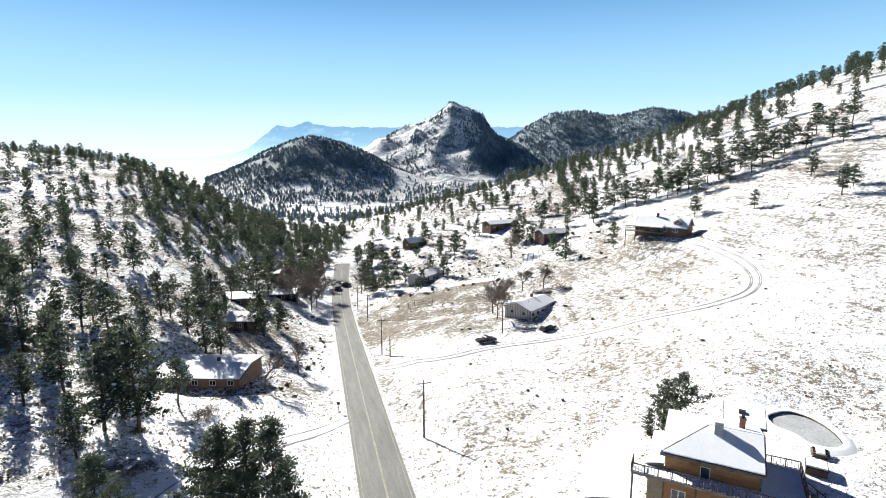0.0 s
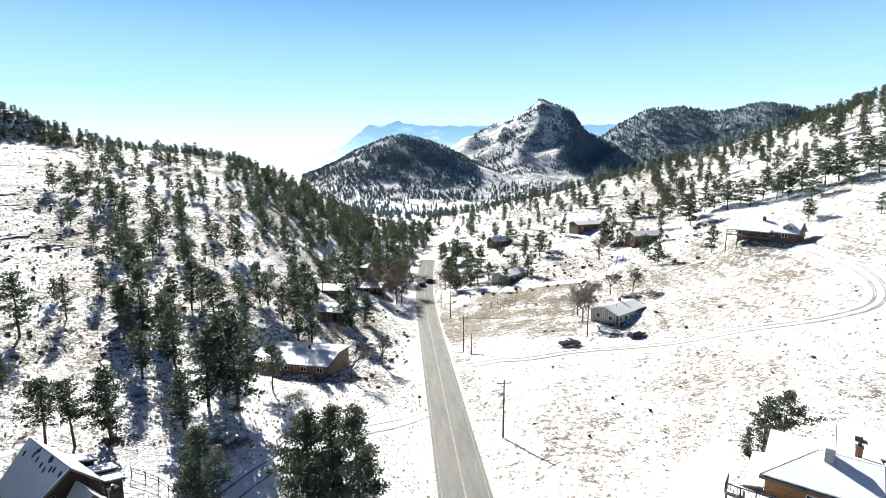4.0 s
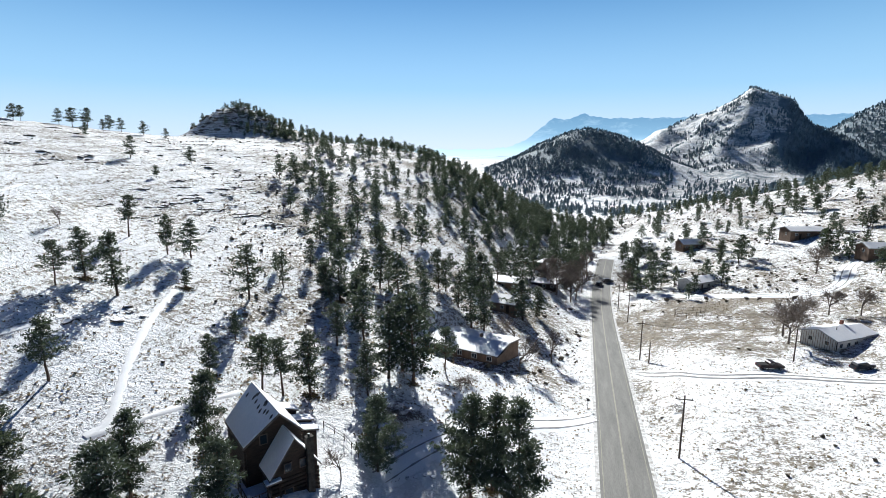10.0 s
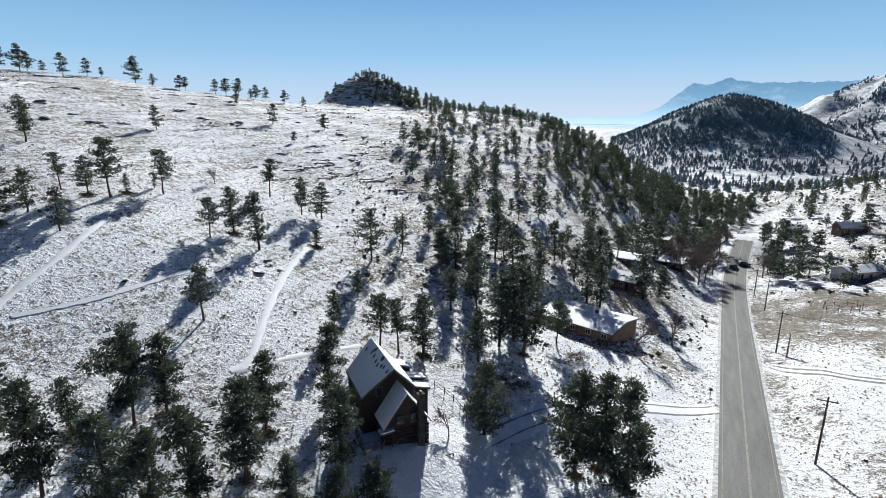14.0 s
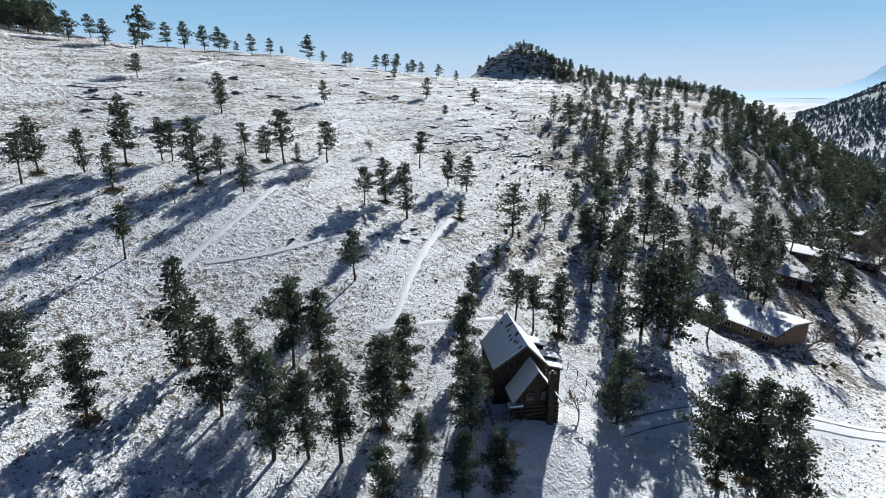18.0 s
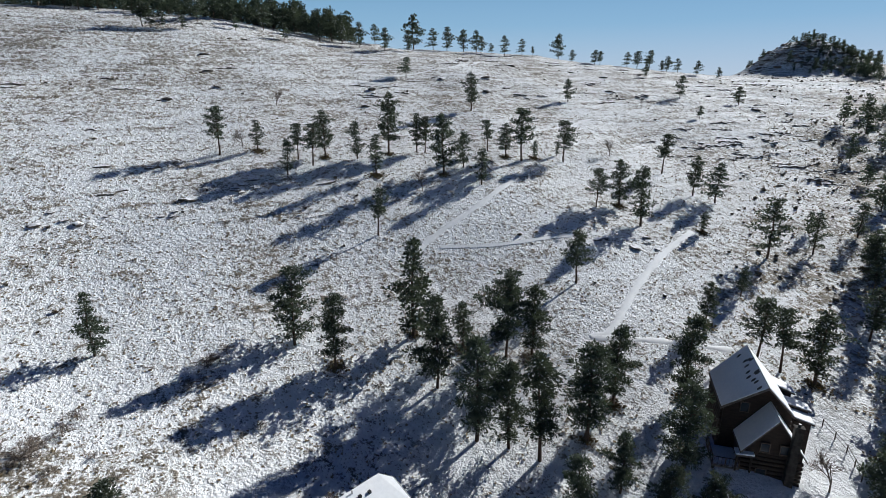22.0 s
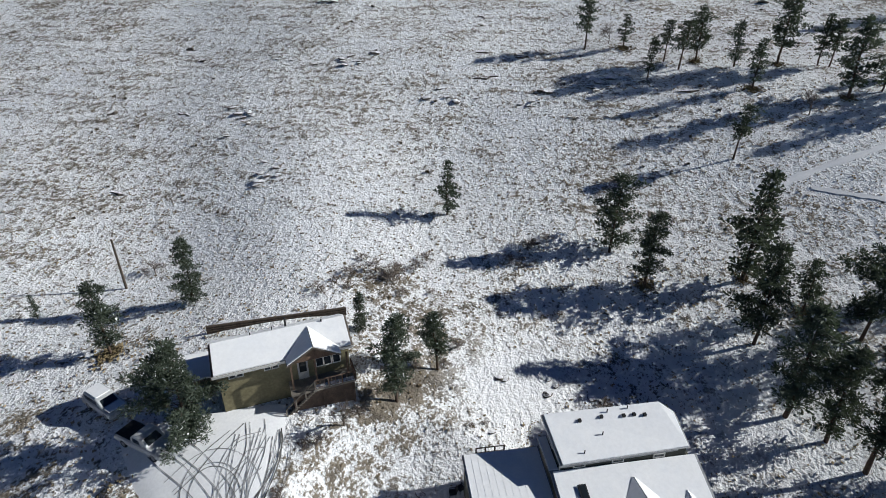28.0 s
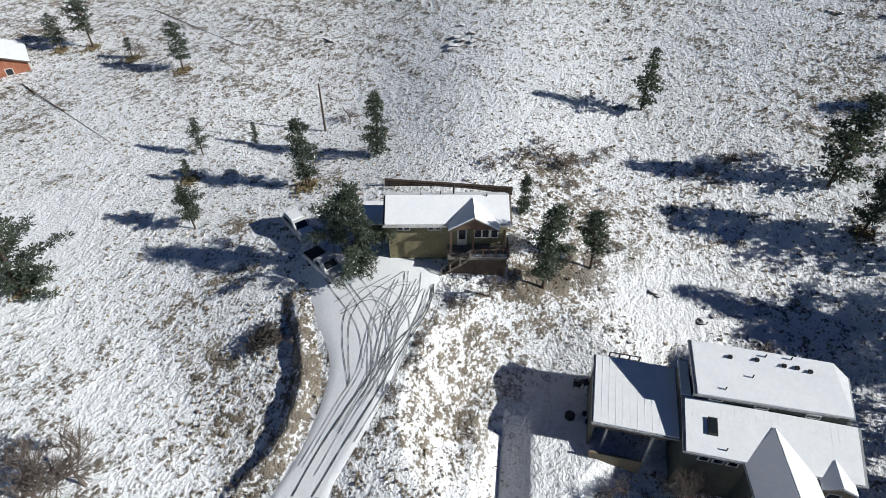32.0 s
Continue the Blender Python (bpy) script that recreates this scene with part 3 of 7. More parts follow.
def pine(x, y, tall, kind=None, group="pines on the slope", sink=0.1, label=""):
    rng = random.Random(int(x * 31 + y * 17) & 0xFFFFFF)
    k = rng.choice((0, 0, 1, 2, 2, 4, 6, 7)) if kind is None else kind
    ob = thing("pine_tree", (label or PINE_WORDS[k]) + " in thin snow", "tree", group=group)
    wide = rng.uniform(0.92, 1.16) * (1.25 if math.hypot(x, y) > 185 else 1.12 if math.hypot(x, y) > 75 else 1.0)
    ob.matrix_basis = Matrix.LocRotScale((x, y, z_at(x, y) - sink), Euler((0, 0, rng.uniform(0, 6.28))), (tall / 10 * wide, tall / 10 * wide, tall / 9.5))
    r = math.hypot(x, y)
    meshes = NEAR_PINES[k] if r < 64 else PINES[k] if r < 185 else FAR_PINES[k % 3]
    part_mesh("trunk", meshes[0], ob)
    part_mesh("crown", meshes[1], ob)
    if math.hypot(x, y) < 125 and rng.random() < 0.45:
        n = Vector((z_at(x - 1, y) - z_at(x + 1, y), z_at(x, y - 1) - z_at(x, y + 1), 2.0)).normalized()
        tilt = Vector((0, 0, 1)).rotation_difference(n).to_matrix().to_4x4()
        s = tall / 10
        w = rng.uniform(0.75, 1.05) * min(1.0, 7 / tall + 0.2)
        litter = part_mesh("needle_litter", LITTER[rng.randrange(2)], ob, ob.matrix_basis.inverted() @ Matrix.Translation((x, y, z_at(x, y) + 0.10)) @ tilt @ Matrix.Diagonal((w, w, 1, 1)), "tawny dead grass and needles below the tree")
        tagged(litter, "tawny dead grass and needles below the tree", kind="stuff")
    return ob


def litter_mesh(seed):
    """Tawny tufts strewn round a trunk."""
    rng = random.Random(seed)
    v, f = [], []
    for _ in range(260):
        q, w = abs(rng.gauss(0, 1.0)) ** 0.9, rng.uniform(0, 6.2832)
        p, a, s = Vector((math.cos(w) * q, math.sin(w) * q, -0.08)), rng.uniform(0, 6.2832), rng.uniform(0.10, 0.22)
        e, up = Vector((math.cos(a), math.sin(a), 0)) * s, Vector((rng.gauss(0, 0.1), rng.gauss(0, 0.1), rng.uniform(0.10, 0.22)))
        k = len(v)
        v += [tuple(p - e), tuple(p + e), tuple(p + e * 1.1 + up), tuple(p - e * 0.9 + up)]
        f.append((k, k + 1, k + 2, k + 3))
    return mesh_from("needle_litter", v, f, STRAW)


STRAW = grainy("dead_grass_and_needles", (0.13, 0.10, 0.055), (0.30, 0.235, 0.13), 1.4, 0.95, 0.6, 0.05, fine=6)
LITTER = [litter_mesh(1), litter_mesh(2)]


def low_tree(rng, v, f, x, y, z, tall, wide):
    """A distant pine of a few ragged tiers."""
    for t in range(4):
        s = t / 4
        n, b = 5, len(v)
        rr = wide * (1 - s * 0.7) * rng.uniform(0.8, 1.2)
        ang = rng.uniform(0, 6.28)
        for k in range(n):
            w = ang + 2 * math.pi * k / n
            q = rr * rng.uniform(0.6, 1.3)
            v.append((x + math.cos(w) * q, y + math.sin(w) * q, z + tall * (0.16 + 0.62 * s + rng.uniform(-0.05, 0.05))))
        v.append((x + rng.gauss(0, 0.06) * wide, y + rng.gauss(0, 0.06) * wide, z + tall * min(1, 0.5 + 0.55 * s)))
        for k in range(n):
            f.append((b + k, b + (k + 1) % n, b + n))
    b = len(v)
    v += [(x - wide * 0.08, y, z - 0.5), (x + wide * 0.08, y, z - 0.5), (x, y, z + tall * 0.5)]
    f.append((b, b + 1, b + 2))


def bare_meshes(seed, spread=0.5, depth=4, fork=4):
    """A leafless tree 10 m high: forking limbs down to twigs."""
    rng = random.Random(seed)
    v, f = [], []

    def grow(p, d, L, r, left):
        e = p + d * L
        stick(v, f, p, e, r, r * 0.62, 4 if left > 1 else 3)
        if left:
            for _ in range(fork + (1 if left < 3 else 0)):
                w = (d + Vector((rng.gauss(0, spread), rng.gauss(0, spread), rng.gauss(0.12, spread * 0.6)))).normalized()
                grow(p.lerp(e, rng.uniform(0.5, 1)), w, L * rng.uniform(0.6, 0.85), r * 0.56, left - 1)

    grow(Vector((0, 0, 0)), Vector((0.03, 0.02, 1)).normalized(), 3.0, 0.2, depth)
    return mesh_from("branches", v, f, TWIG, True)


BARES = [bare_meshes(31, 0.6), bare_meshes(32, 0.7), bare_meshes(33, 0.72, 4, 5)]
TWIGGY = [bare_meshes(34, 0.9, 3, 6), bare_meshes(35, 1.0, 3, 6)]


def bare_tree(x, y, tall, k=None, label="leafless grey-brown deciduous tree in winter", name="bare_tree", category="tree", group="leafless trees"):
    rng = random.Random(int(x * 13 + y * 29) & 0xFFFFFF)
    me = (BARES if name == "bare_tree" else TWIGGY)[rng.randrange(2) if k is None else k]
    ob = new(name, me)
    s = tall / 9.0
    ob.matrix_basis = Matrix.LocRotScale((x, y, z_at(x, y) - 0.15), Euler((0, 0, rng.uniform(0, 6.28))), (s, s, s) if name == "bare_tree" else (s * 1.5, s * 1.5, s))
    return tagged(ob, label, category, group)


def bush(x, y, tall):
    return bare_tree(x, y, tall, None, "leafless brown shrub poking through the snow", "shrub", "shrub", "winter shrubs")




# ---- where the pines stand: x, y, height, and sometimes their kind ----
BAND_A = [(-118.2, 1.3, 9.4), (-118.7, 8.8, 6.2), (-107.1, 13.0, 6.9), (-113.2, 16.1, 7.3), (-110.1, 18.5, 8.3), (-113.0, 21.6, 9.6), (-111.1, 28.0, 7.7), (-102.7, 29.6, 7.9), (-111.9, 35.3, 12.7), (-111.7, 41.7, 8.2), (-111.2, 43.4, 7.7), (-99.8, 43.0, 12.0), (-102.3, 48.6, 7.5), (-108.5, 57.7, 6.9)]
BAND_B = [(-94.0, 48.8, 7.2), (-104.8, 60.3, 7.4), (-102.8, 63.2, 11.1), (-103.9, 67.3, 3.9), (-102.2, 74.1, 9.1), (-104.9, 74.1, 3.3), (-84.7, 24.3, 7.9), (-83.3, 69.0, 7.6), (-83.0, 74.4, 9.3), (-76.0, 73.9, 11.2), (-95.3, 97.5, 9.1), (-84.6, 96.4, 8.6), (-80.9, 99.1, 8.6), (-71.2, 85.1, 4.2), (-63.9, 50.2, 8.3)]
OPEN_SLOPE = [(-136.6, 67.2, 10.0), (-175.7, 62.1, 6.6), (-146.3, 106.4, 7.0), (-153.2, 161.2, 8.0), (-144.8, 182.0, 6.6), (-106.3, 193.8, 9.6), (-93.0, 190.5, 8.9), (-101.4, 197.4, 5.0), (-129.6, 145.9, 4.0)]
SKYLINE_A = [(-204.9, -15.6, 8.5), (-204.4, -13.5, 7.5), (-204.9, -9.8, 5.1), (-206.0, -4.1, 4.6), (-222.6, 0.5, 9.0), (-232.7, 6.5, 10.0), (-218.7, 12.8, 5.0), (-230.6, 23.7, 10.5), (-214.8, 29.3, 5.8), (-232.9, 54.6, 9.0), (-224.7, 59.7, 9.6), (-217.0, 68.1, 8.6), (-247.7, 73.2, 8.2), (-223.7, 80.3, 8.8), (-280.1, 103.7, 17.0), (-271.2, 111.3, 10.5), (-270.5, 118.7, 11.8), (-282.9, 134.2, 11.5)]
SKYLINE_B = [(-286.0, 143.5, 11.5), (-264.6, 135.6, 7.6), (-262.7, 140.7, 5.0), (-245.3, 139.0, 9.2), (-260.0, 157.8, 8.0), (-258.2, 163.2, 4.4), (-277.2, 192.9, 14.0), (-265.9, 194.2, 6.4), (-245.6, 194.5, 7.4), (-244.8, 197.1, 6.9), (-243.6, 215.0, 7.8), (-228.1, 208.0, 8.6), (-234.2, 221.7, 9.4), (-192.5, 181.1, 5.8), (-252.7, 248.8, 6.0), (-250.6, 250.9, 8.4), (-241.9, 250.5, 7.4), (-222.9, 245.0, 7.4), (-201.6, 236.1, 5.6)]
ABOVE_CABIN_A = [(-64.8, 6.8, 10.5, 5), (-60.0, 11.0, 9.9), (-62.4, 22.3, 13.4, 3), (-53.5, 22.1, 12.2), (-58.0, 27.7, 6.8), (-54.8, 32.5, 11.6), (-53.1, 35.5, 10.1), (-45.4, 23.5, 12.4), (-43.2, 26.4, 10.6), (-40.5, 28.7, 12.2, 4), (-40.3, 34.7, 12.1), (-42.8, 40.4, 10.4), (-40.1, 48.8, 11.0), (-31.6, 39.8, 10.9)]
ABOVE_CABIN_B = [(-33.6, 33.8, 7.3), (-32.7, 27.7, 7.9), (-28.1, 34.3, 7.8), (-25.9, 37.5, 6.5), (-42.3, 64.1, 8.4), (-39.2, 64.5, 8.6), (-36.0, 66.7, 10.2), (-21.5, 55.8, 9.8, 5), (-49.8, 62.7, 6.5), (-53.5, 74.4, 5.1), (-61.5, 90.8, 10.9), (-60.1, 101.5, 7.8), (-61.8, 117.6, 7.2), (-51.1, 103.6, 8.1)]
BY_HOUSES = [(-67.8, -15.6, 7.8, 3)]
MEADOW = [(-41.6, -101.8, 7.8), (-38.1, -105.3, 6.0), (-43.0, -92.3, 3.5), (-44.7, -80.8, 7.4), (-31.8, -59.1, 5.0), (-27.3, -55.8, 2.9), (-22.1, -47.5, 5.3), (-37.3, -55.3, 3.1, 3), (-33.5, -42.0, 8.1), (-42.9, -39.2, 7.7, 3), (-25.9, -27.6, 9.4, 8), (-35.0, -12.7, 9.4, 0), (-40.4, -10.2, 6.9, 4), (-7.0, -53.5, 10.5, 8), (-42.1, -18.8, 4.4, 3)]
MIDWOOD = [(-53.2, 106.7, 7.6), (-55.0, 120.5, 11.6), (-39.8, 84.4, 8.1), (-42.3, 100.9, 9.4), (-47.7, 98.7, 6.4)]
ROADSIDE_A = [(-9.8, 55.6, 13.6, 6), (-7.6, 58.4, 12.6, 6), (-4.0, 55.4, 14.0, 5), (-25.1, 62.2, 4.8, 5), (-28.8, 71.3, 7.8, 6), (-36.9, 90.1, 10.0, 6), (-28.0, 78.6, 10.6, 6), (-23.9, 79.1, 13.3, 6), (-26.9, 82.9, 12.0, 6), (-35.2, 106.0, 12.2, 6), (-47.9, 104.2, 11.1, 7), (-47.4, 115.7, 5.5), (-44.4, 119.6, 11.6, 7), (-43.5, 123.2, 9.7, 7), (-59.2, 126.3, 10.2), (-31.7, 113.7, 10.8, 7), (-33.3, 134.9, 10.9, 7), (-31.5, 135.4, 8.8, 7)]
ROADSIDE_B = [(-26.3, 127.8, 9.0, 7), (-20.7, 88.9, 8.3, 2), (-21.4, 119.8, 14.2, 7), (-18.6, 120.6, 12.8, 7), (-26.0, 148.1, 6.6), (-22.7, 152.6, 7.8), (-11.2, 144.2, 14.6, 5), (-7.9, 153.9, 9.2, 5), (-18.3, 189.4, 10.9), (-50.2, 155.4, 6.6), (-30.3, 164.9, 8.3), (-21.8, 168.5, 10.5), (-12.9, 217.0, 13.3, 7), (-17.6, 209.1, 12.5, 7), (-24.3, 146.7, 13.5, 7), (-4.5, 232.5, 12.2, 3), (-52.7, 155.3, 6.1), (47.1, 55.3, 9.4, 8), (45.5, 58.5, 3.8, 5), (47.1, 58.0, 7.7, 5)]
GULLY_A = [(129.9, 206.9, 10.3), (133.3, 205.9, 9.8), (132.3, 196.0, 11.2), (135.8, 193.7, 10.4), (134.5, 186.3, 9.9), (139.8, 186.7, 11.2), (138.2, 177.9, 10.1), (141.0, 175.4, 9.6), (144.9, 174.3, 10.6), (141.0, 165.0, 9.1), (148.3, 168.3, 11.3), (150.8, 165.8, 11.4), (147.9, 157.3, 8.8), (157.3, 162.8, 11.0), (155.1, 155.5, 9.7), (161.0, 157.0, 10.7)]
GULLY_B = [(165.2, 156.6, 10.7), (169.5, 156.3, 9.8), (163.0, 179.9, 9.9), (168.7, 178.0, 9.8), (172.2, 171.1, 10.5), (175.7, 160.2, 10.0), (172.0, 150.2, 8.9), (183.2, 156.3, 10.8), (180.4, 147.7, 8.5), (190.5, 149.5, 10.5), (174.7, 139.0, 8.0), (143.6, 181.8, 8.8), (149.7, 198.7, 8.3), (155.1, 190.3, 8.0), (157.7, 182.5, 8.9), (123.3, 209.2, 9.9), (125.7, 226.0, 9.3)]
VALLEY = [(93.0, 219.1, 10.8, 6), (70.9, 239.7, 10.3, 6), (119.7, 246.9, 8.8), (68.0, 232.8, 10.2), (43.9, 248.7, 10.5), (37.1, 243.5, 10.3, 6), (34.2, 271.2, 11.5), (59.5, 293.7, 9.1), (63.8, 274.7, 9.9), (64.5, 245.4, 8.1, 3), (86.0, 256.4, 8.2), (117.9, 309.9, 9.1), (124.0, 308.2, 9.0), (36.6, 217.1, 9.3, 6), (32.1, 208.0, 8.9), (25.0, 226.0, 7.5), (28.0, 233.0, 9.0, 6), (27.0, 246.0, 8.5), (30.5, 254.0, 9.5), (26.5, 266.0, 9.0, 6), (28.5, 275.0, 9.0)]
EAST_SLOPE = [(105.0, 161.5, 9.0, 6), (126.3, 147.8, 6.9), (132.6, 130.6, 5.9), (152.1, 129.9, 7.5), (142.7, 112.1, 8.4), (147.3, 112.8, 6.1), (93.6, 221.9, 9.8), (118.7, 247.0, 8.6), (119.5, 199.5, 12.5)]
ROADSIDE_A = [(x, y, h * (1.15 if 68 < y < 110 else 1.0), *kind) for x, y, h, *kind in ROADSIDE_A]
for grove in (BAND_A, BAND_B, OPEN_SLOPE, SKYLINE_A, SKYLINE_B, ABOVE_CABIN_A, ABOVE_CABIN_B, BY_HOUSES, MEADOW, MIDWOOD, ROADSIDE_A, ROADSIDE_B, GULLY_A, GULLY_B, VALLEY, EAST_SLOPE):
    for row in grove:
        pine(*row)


# ---- where the other things stand: x, y ----
POLES = [(17.4, 76.8), (18.4, 129.4), (19.9, 171.5), (49.1, 123.7)]
RUIN = [(36.9, 168.6)]
TRUCK = [(42.2, 116.9)]
SEDAN = [(59.9, 119.2)]
ROADCARS = [(13.6, 223.5), (17.4, 229.0)]
YARDCARS = [(-24.5, -30.2), (-27.2, -36.6)]
UPPOLE = [(-44.5, -49.9)]
HOUSES = [(92.2, 251.2), (97.4, 200.8), (45.6, 202.9), (36.4, 294.4), (54.8, 273.1), (-22.0, 227.1), (-12.4, 198.7), (-25.0, 171.4)]
ORANGE = [(-31.6, -102.9)]
BARE = [(52.9, 137.3), (53.9, 143.8), (62.2, 155.2), (69.8, 158.4), (75.4, 154.4), (-2.3, 117.4), (-8.5, 104.7), (-11.3, 122.2), (-2.9, 193.7), (2.0, 203.3), (6.5, 209.7), (-0.1, 214.9), (-6.5, 199.9), (5.5, 232.8), (-4.4, 222.0), (9.0, 246.0), (2.0, 190.0), (4.0, 197.0), (22.6, 214.4), (84.2, 203.7)]
BARE2 = [(-120.7, 6.0), (-94.9, 36.4), (-104.4, 89.3), (-146.0, 16.5), (-24.7, 52.1)]
BARE3 = [(-30.7, -16.0), (1.8, -32.2), (-0.6, -31.7), (-24.3, 5.1), (-23.5, 0.5), (-22.1, -1.1), (-43.1, -90.0)]
BUSH = [(-53.0, 1.2), (-55.5, 15.2), (-21.5, 67.9), (-23.0, 68.3), (-20.2, 69.4), (-24.7, 67.3), (-52.1, 35.2), (-62.9, -3.6)]
BUSH2 = [(-36.4, -4.7), (-48.0, -48.6), (-65.3, -1.3), (-60.2, -5.4), (-63.4, -3.2), (-51.8, -18.5), (-48.0, -22.5), (-50.7, -21.0), (-16.9, -28.8), (-16.7, -29.7), (-23.4, -18.3), (-21.5, -17.5), (-43.1, 6.4), (-45.8, -24.9)]
BUSH6 = [(-50.6, -23.3), (-52.5, -20.9), (-52.4, -18.5), (-54.9, -16.6), (-48.5, -24.2), (-53.8, -23.1), (-51.2, -13.5), (-49.7, -16.7), (-47.8, -11.7), (-44.2, -9.0), (-41.1, -9.7), (-46.6, -25.7), (-57.3, -15.8)]
BUSH5 = [(-16.5, 86.3), (-17.0, 83.7), (-15.5, 87.0), (-21.6, 68.7), (-22.0, 66.6), (-20.4, 69.0), (-23.7, 67.6)]
BUSH4 = [(-23.1, -17.8), (-21.2, -17.1), (-27.7, -18.2), (-28.4, -17.4), (-35.6, -5.9), (-18.3, -17.0)]
BUSH3 = [(75.6, 218.4), (71.7, 231.2), (56.1, 164.6), (-16.0, 87.2), (-17.3, 85.5), (-8.4, 124.2), (-5.9, 125.6), (20.1, 93.6), (46.6, 162.4), (-11.8, 63.6)]
STONES = [(-19.0, 55.6), (-18.0, 56.5), (-17.0, 57.1), (-16.1, 57.8), (-15.0, 58.0), (-13.6, 58.4), (-19.6, 54.9), (-15.8, 99.5)]
ROCKS = [(-71.0, 70.8), (-71.1, 66.4), (-73.0, 62.4), (-152.9, 91.4), (-152.5, 99.8), (-111.4, 128.6), (-104.5, 133.6), (-105.8, 110.6), (-107.9, 151.8), (-103.2, 5.5), (-102.9, 3.0), (-207.6, 121.8), (-154.4, 143.2), (-146.5, 151.9), (-177.7, 138.3), (-90.8, 120.4), (-93.9, 106.9), (-85.6, 143.2), (-87.2, 157.8)]
STONES2 = [(-42.4, -4.2), (-42.5, -3.7), (-33.3, -5.1), (-36.0, -4.0), (-29.4, -8.9), (-43.4, 6.3), (-43.8, 7.9), (-44.2, 9.0), (-43.6, 5.2), (-47.0, 11.7), (-47.2, 12.6), (-44.3, 0.7), (-43.8, 1.5), (-42.5, 0.7)]
ROCKS2 = [(-131.8, -59.4), (-84.4, -57.2), (-81.9, -55.6), (-71.3, -43.9), (-68.4, -44.7), (-152.6, 94.6), (-105.9, -41.1), (-105.4, -46.9), (-99.0, -6.4), (-97.7, -23.4)]
CRAGS = [(-199.2, 145.7), (-189.2, 155.2), (-175.4, 137.1), (-162.9, 136.2), (-185.3, 206.6), (-200.6, 184.1), (-155.6, 146.8), (-144.1, 154.7), (-165.4, 182.2), (-160.2, 183.6), (-129.0, 188.1), (-136.8, 181.4), (-206.3, 119.6), (-173.9, 91.0), (-154.7, 92.7), (-153.3, 94.0), (-157.3, 82.7), (-174.0, 74.5), (-170.8, 1.7), (-184.4, 0.9), (-149.6, -8.6), (-145.4, 39.7), (-159.1, 45.5), (-159.4, 3.2)]
BRUSHPILE = [(-16.3, -30.0)]
PATIO = [(-30.0, -6.3), (-30.5, -5.7), (-26.8, -5.5), (-27.8, -4.6), (-27.2, -4.1)]
SIGN = [(5.0, 93.5)]
MEADOW_DRIVE = [(16.7, 118.3), (23.9, 111.1), (31.3, 109.0), (46.1, 112.0), (60.0, 110.4), (73.8, 103.7), (84.9, 95.3), (94.1, 92.6), (100.7, 96.8), (106.5, 107.6), (109.7, 120.8), (112.4, 134.4)]
VALLEY_DRIVE = [(22.3, 211.5), (34.7, 202.4), (46.8, 195.1), (64.5, 186.1), (75.3, 181.5), (84.1, 186.2), (93.8, 202.3), (110.4, 215.0)]
TRAIL_A = [(-72.1, 83.2), (-67.2, 71.5), (-60.2, 59.1), (-53.5, 48.8), (-53.3, 45.1)]
TRAIL_B = [(-53.3, 45.1), (-51.3, 49.0), (-48.9, 54.2), (-44.4, 62.2)]
TRAIL_C = [(-94.9, 56.9), (-87.0, 44.0), (-82.6, 35.2), (-79.6, 29.8), (-77.6, 26.1)]
TRAIL_D = [(-78.8, 33.3), (-77.1, 38.7), (-75.8, 44.5), (-75.3, 51.2), (-74.8, 62.6)]
TRAIL_E = [(-118.7, 74.1), (-124.8, 89.1), (-131.8, 105.3)]
TRAIL_F = [(-167.2, 43.8), (-174.8, 55.7), (-183.0, 71.3), (-195.9, 92.4), (-215.0, 112.0)]
TRAIL_G = [(-166.9, 44.5), (-164.1, 53.7), (-158.8, 64.1), (-155.9, 71.2)]
CABIN_DRIVE = [(6.0, 89.1), (-3.4, 80.2), (-12.7, 69.6), (-18.0, 61.3), (-21.0, 54.8)]
YARD_L = [(-24.6, -33.8), (-22.7, -31.4), (-20.2, -28.0), (-17.8, -23.9), (-15.3, -22.2), (-11.4, -20.9), (-7.7, -20.6)]
YARD_R = [(-31.1, -21.1), (-28.3, -19.9), (-23.3, -18.7), (-16.7, -17.4), (-11.4, -17.0), (-10.1, -16.7)]
RUT_A = [(-8.7, -19.1), (-12.5, -19.6), (-17.0, -19.7), (-21.3, -19.8), (-24.4, -19.5), (-27.0, -19.8), (-28.5, -20.6)]
RUT_B = [(-9.4, -17.8), (-13.0, -18.1), (-17.1, -18.3), (-21.5, -18.9), (-25.8, -19.4), (-28.2, -20.5)]
RUT_C = [(-16.8, -20.7), (-19.6, -23.8), (-21.9, -25.4), (-24.2, -25.5), (-27.1, -24.4)]
RUT_D = [(-17.0, -20.7), (-20.4, -23.8), (-22.4, -24.8), (-24.7, -24.6), (-28.0, -23.7)]
RUT_E = [(-18.5, -20.6), (-20.6, -22.7), (-21.7, -24.6), (-22.9, -27.9), (-23.6, -29.6)]
RUT_F = [(-19.2, -20.0), (-21.3, -22.2), (-22.5, -24.2), (-23.6, -26.5), (-24.1, -28.5)]
RUT_G = [(-17.4, -19.5), (-19.7, -20.4), (-22.3, -21.7), (-25.8, -22.3), (-28.1, -23.6)]
RUT_H = [(-16.1, -19.0), (-20.2, -19.6), (-23.3, -21.0), (-26.8, -21.9), (-28.0, -22.2)]
RUT_I = [(-18.0, -19.7), (-21.5, -22.4), (-23.9, -23.5), (-26.4, -23.5), (-27.7, -22.0)]
RUT_J = [(-18.6, -19.2), (-22.0, -20.4), (-23.8, -22.2), (-23.8, -24.3), (-21.4, -25.6)]
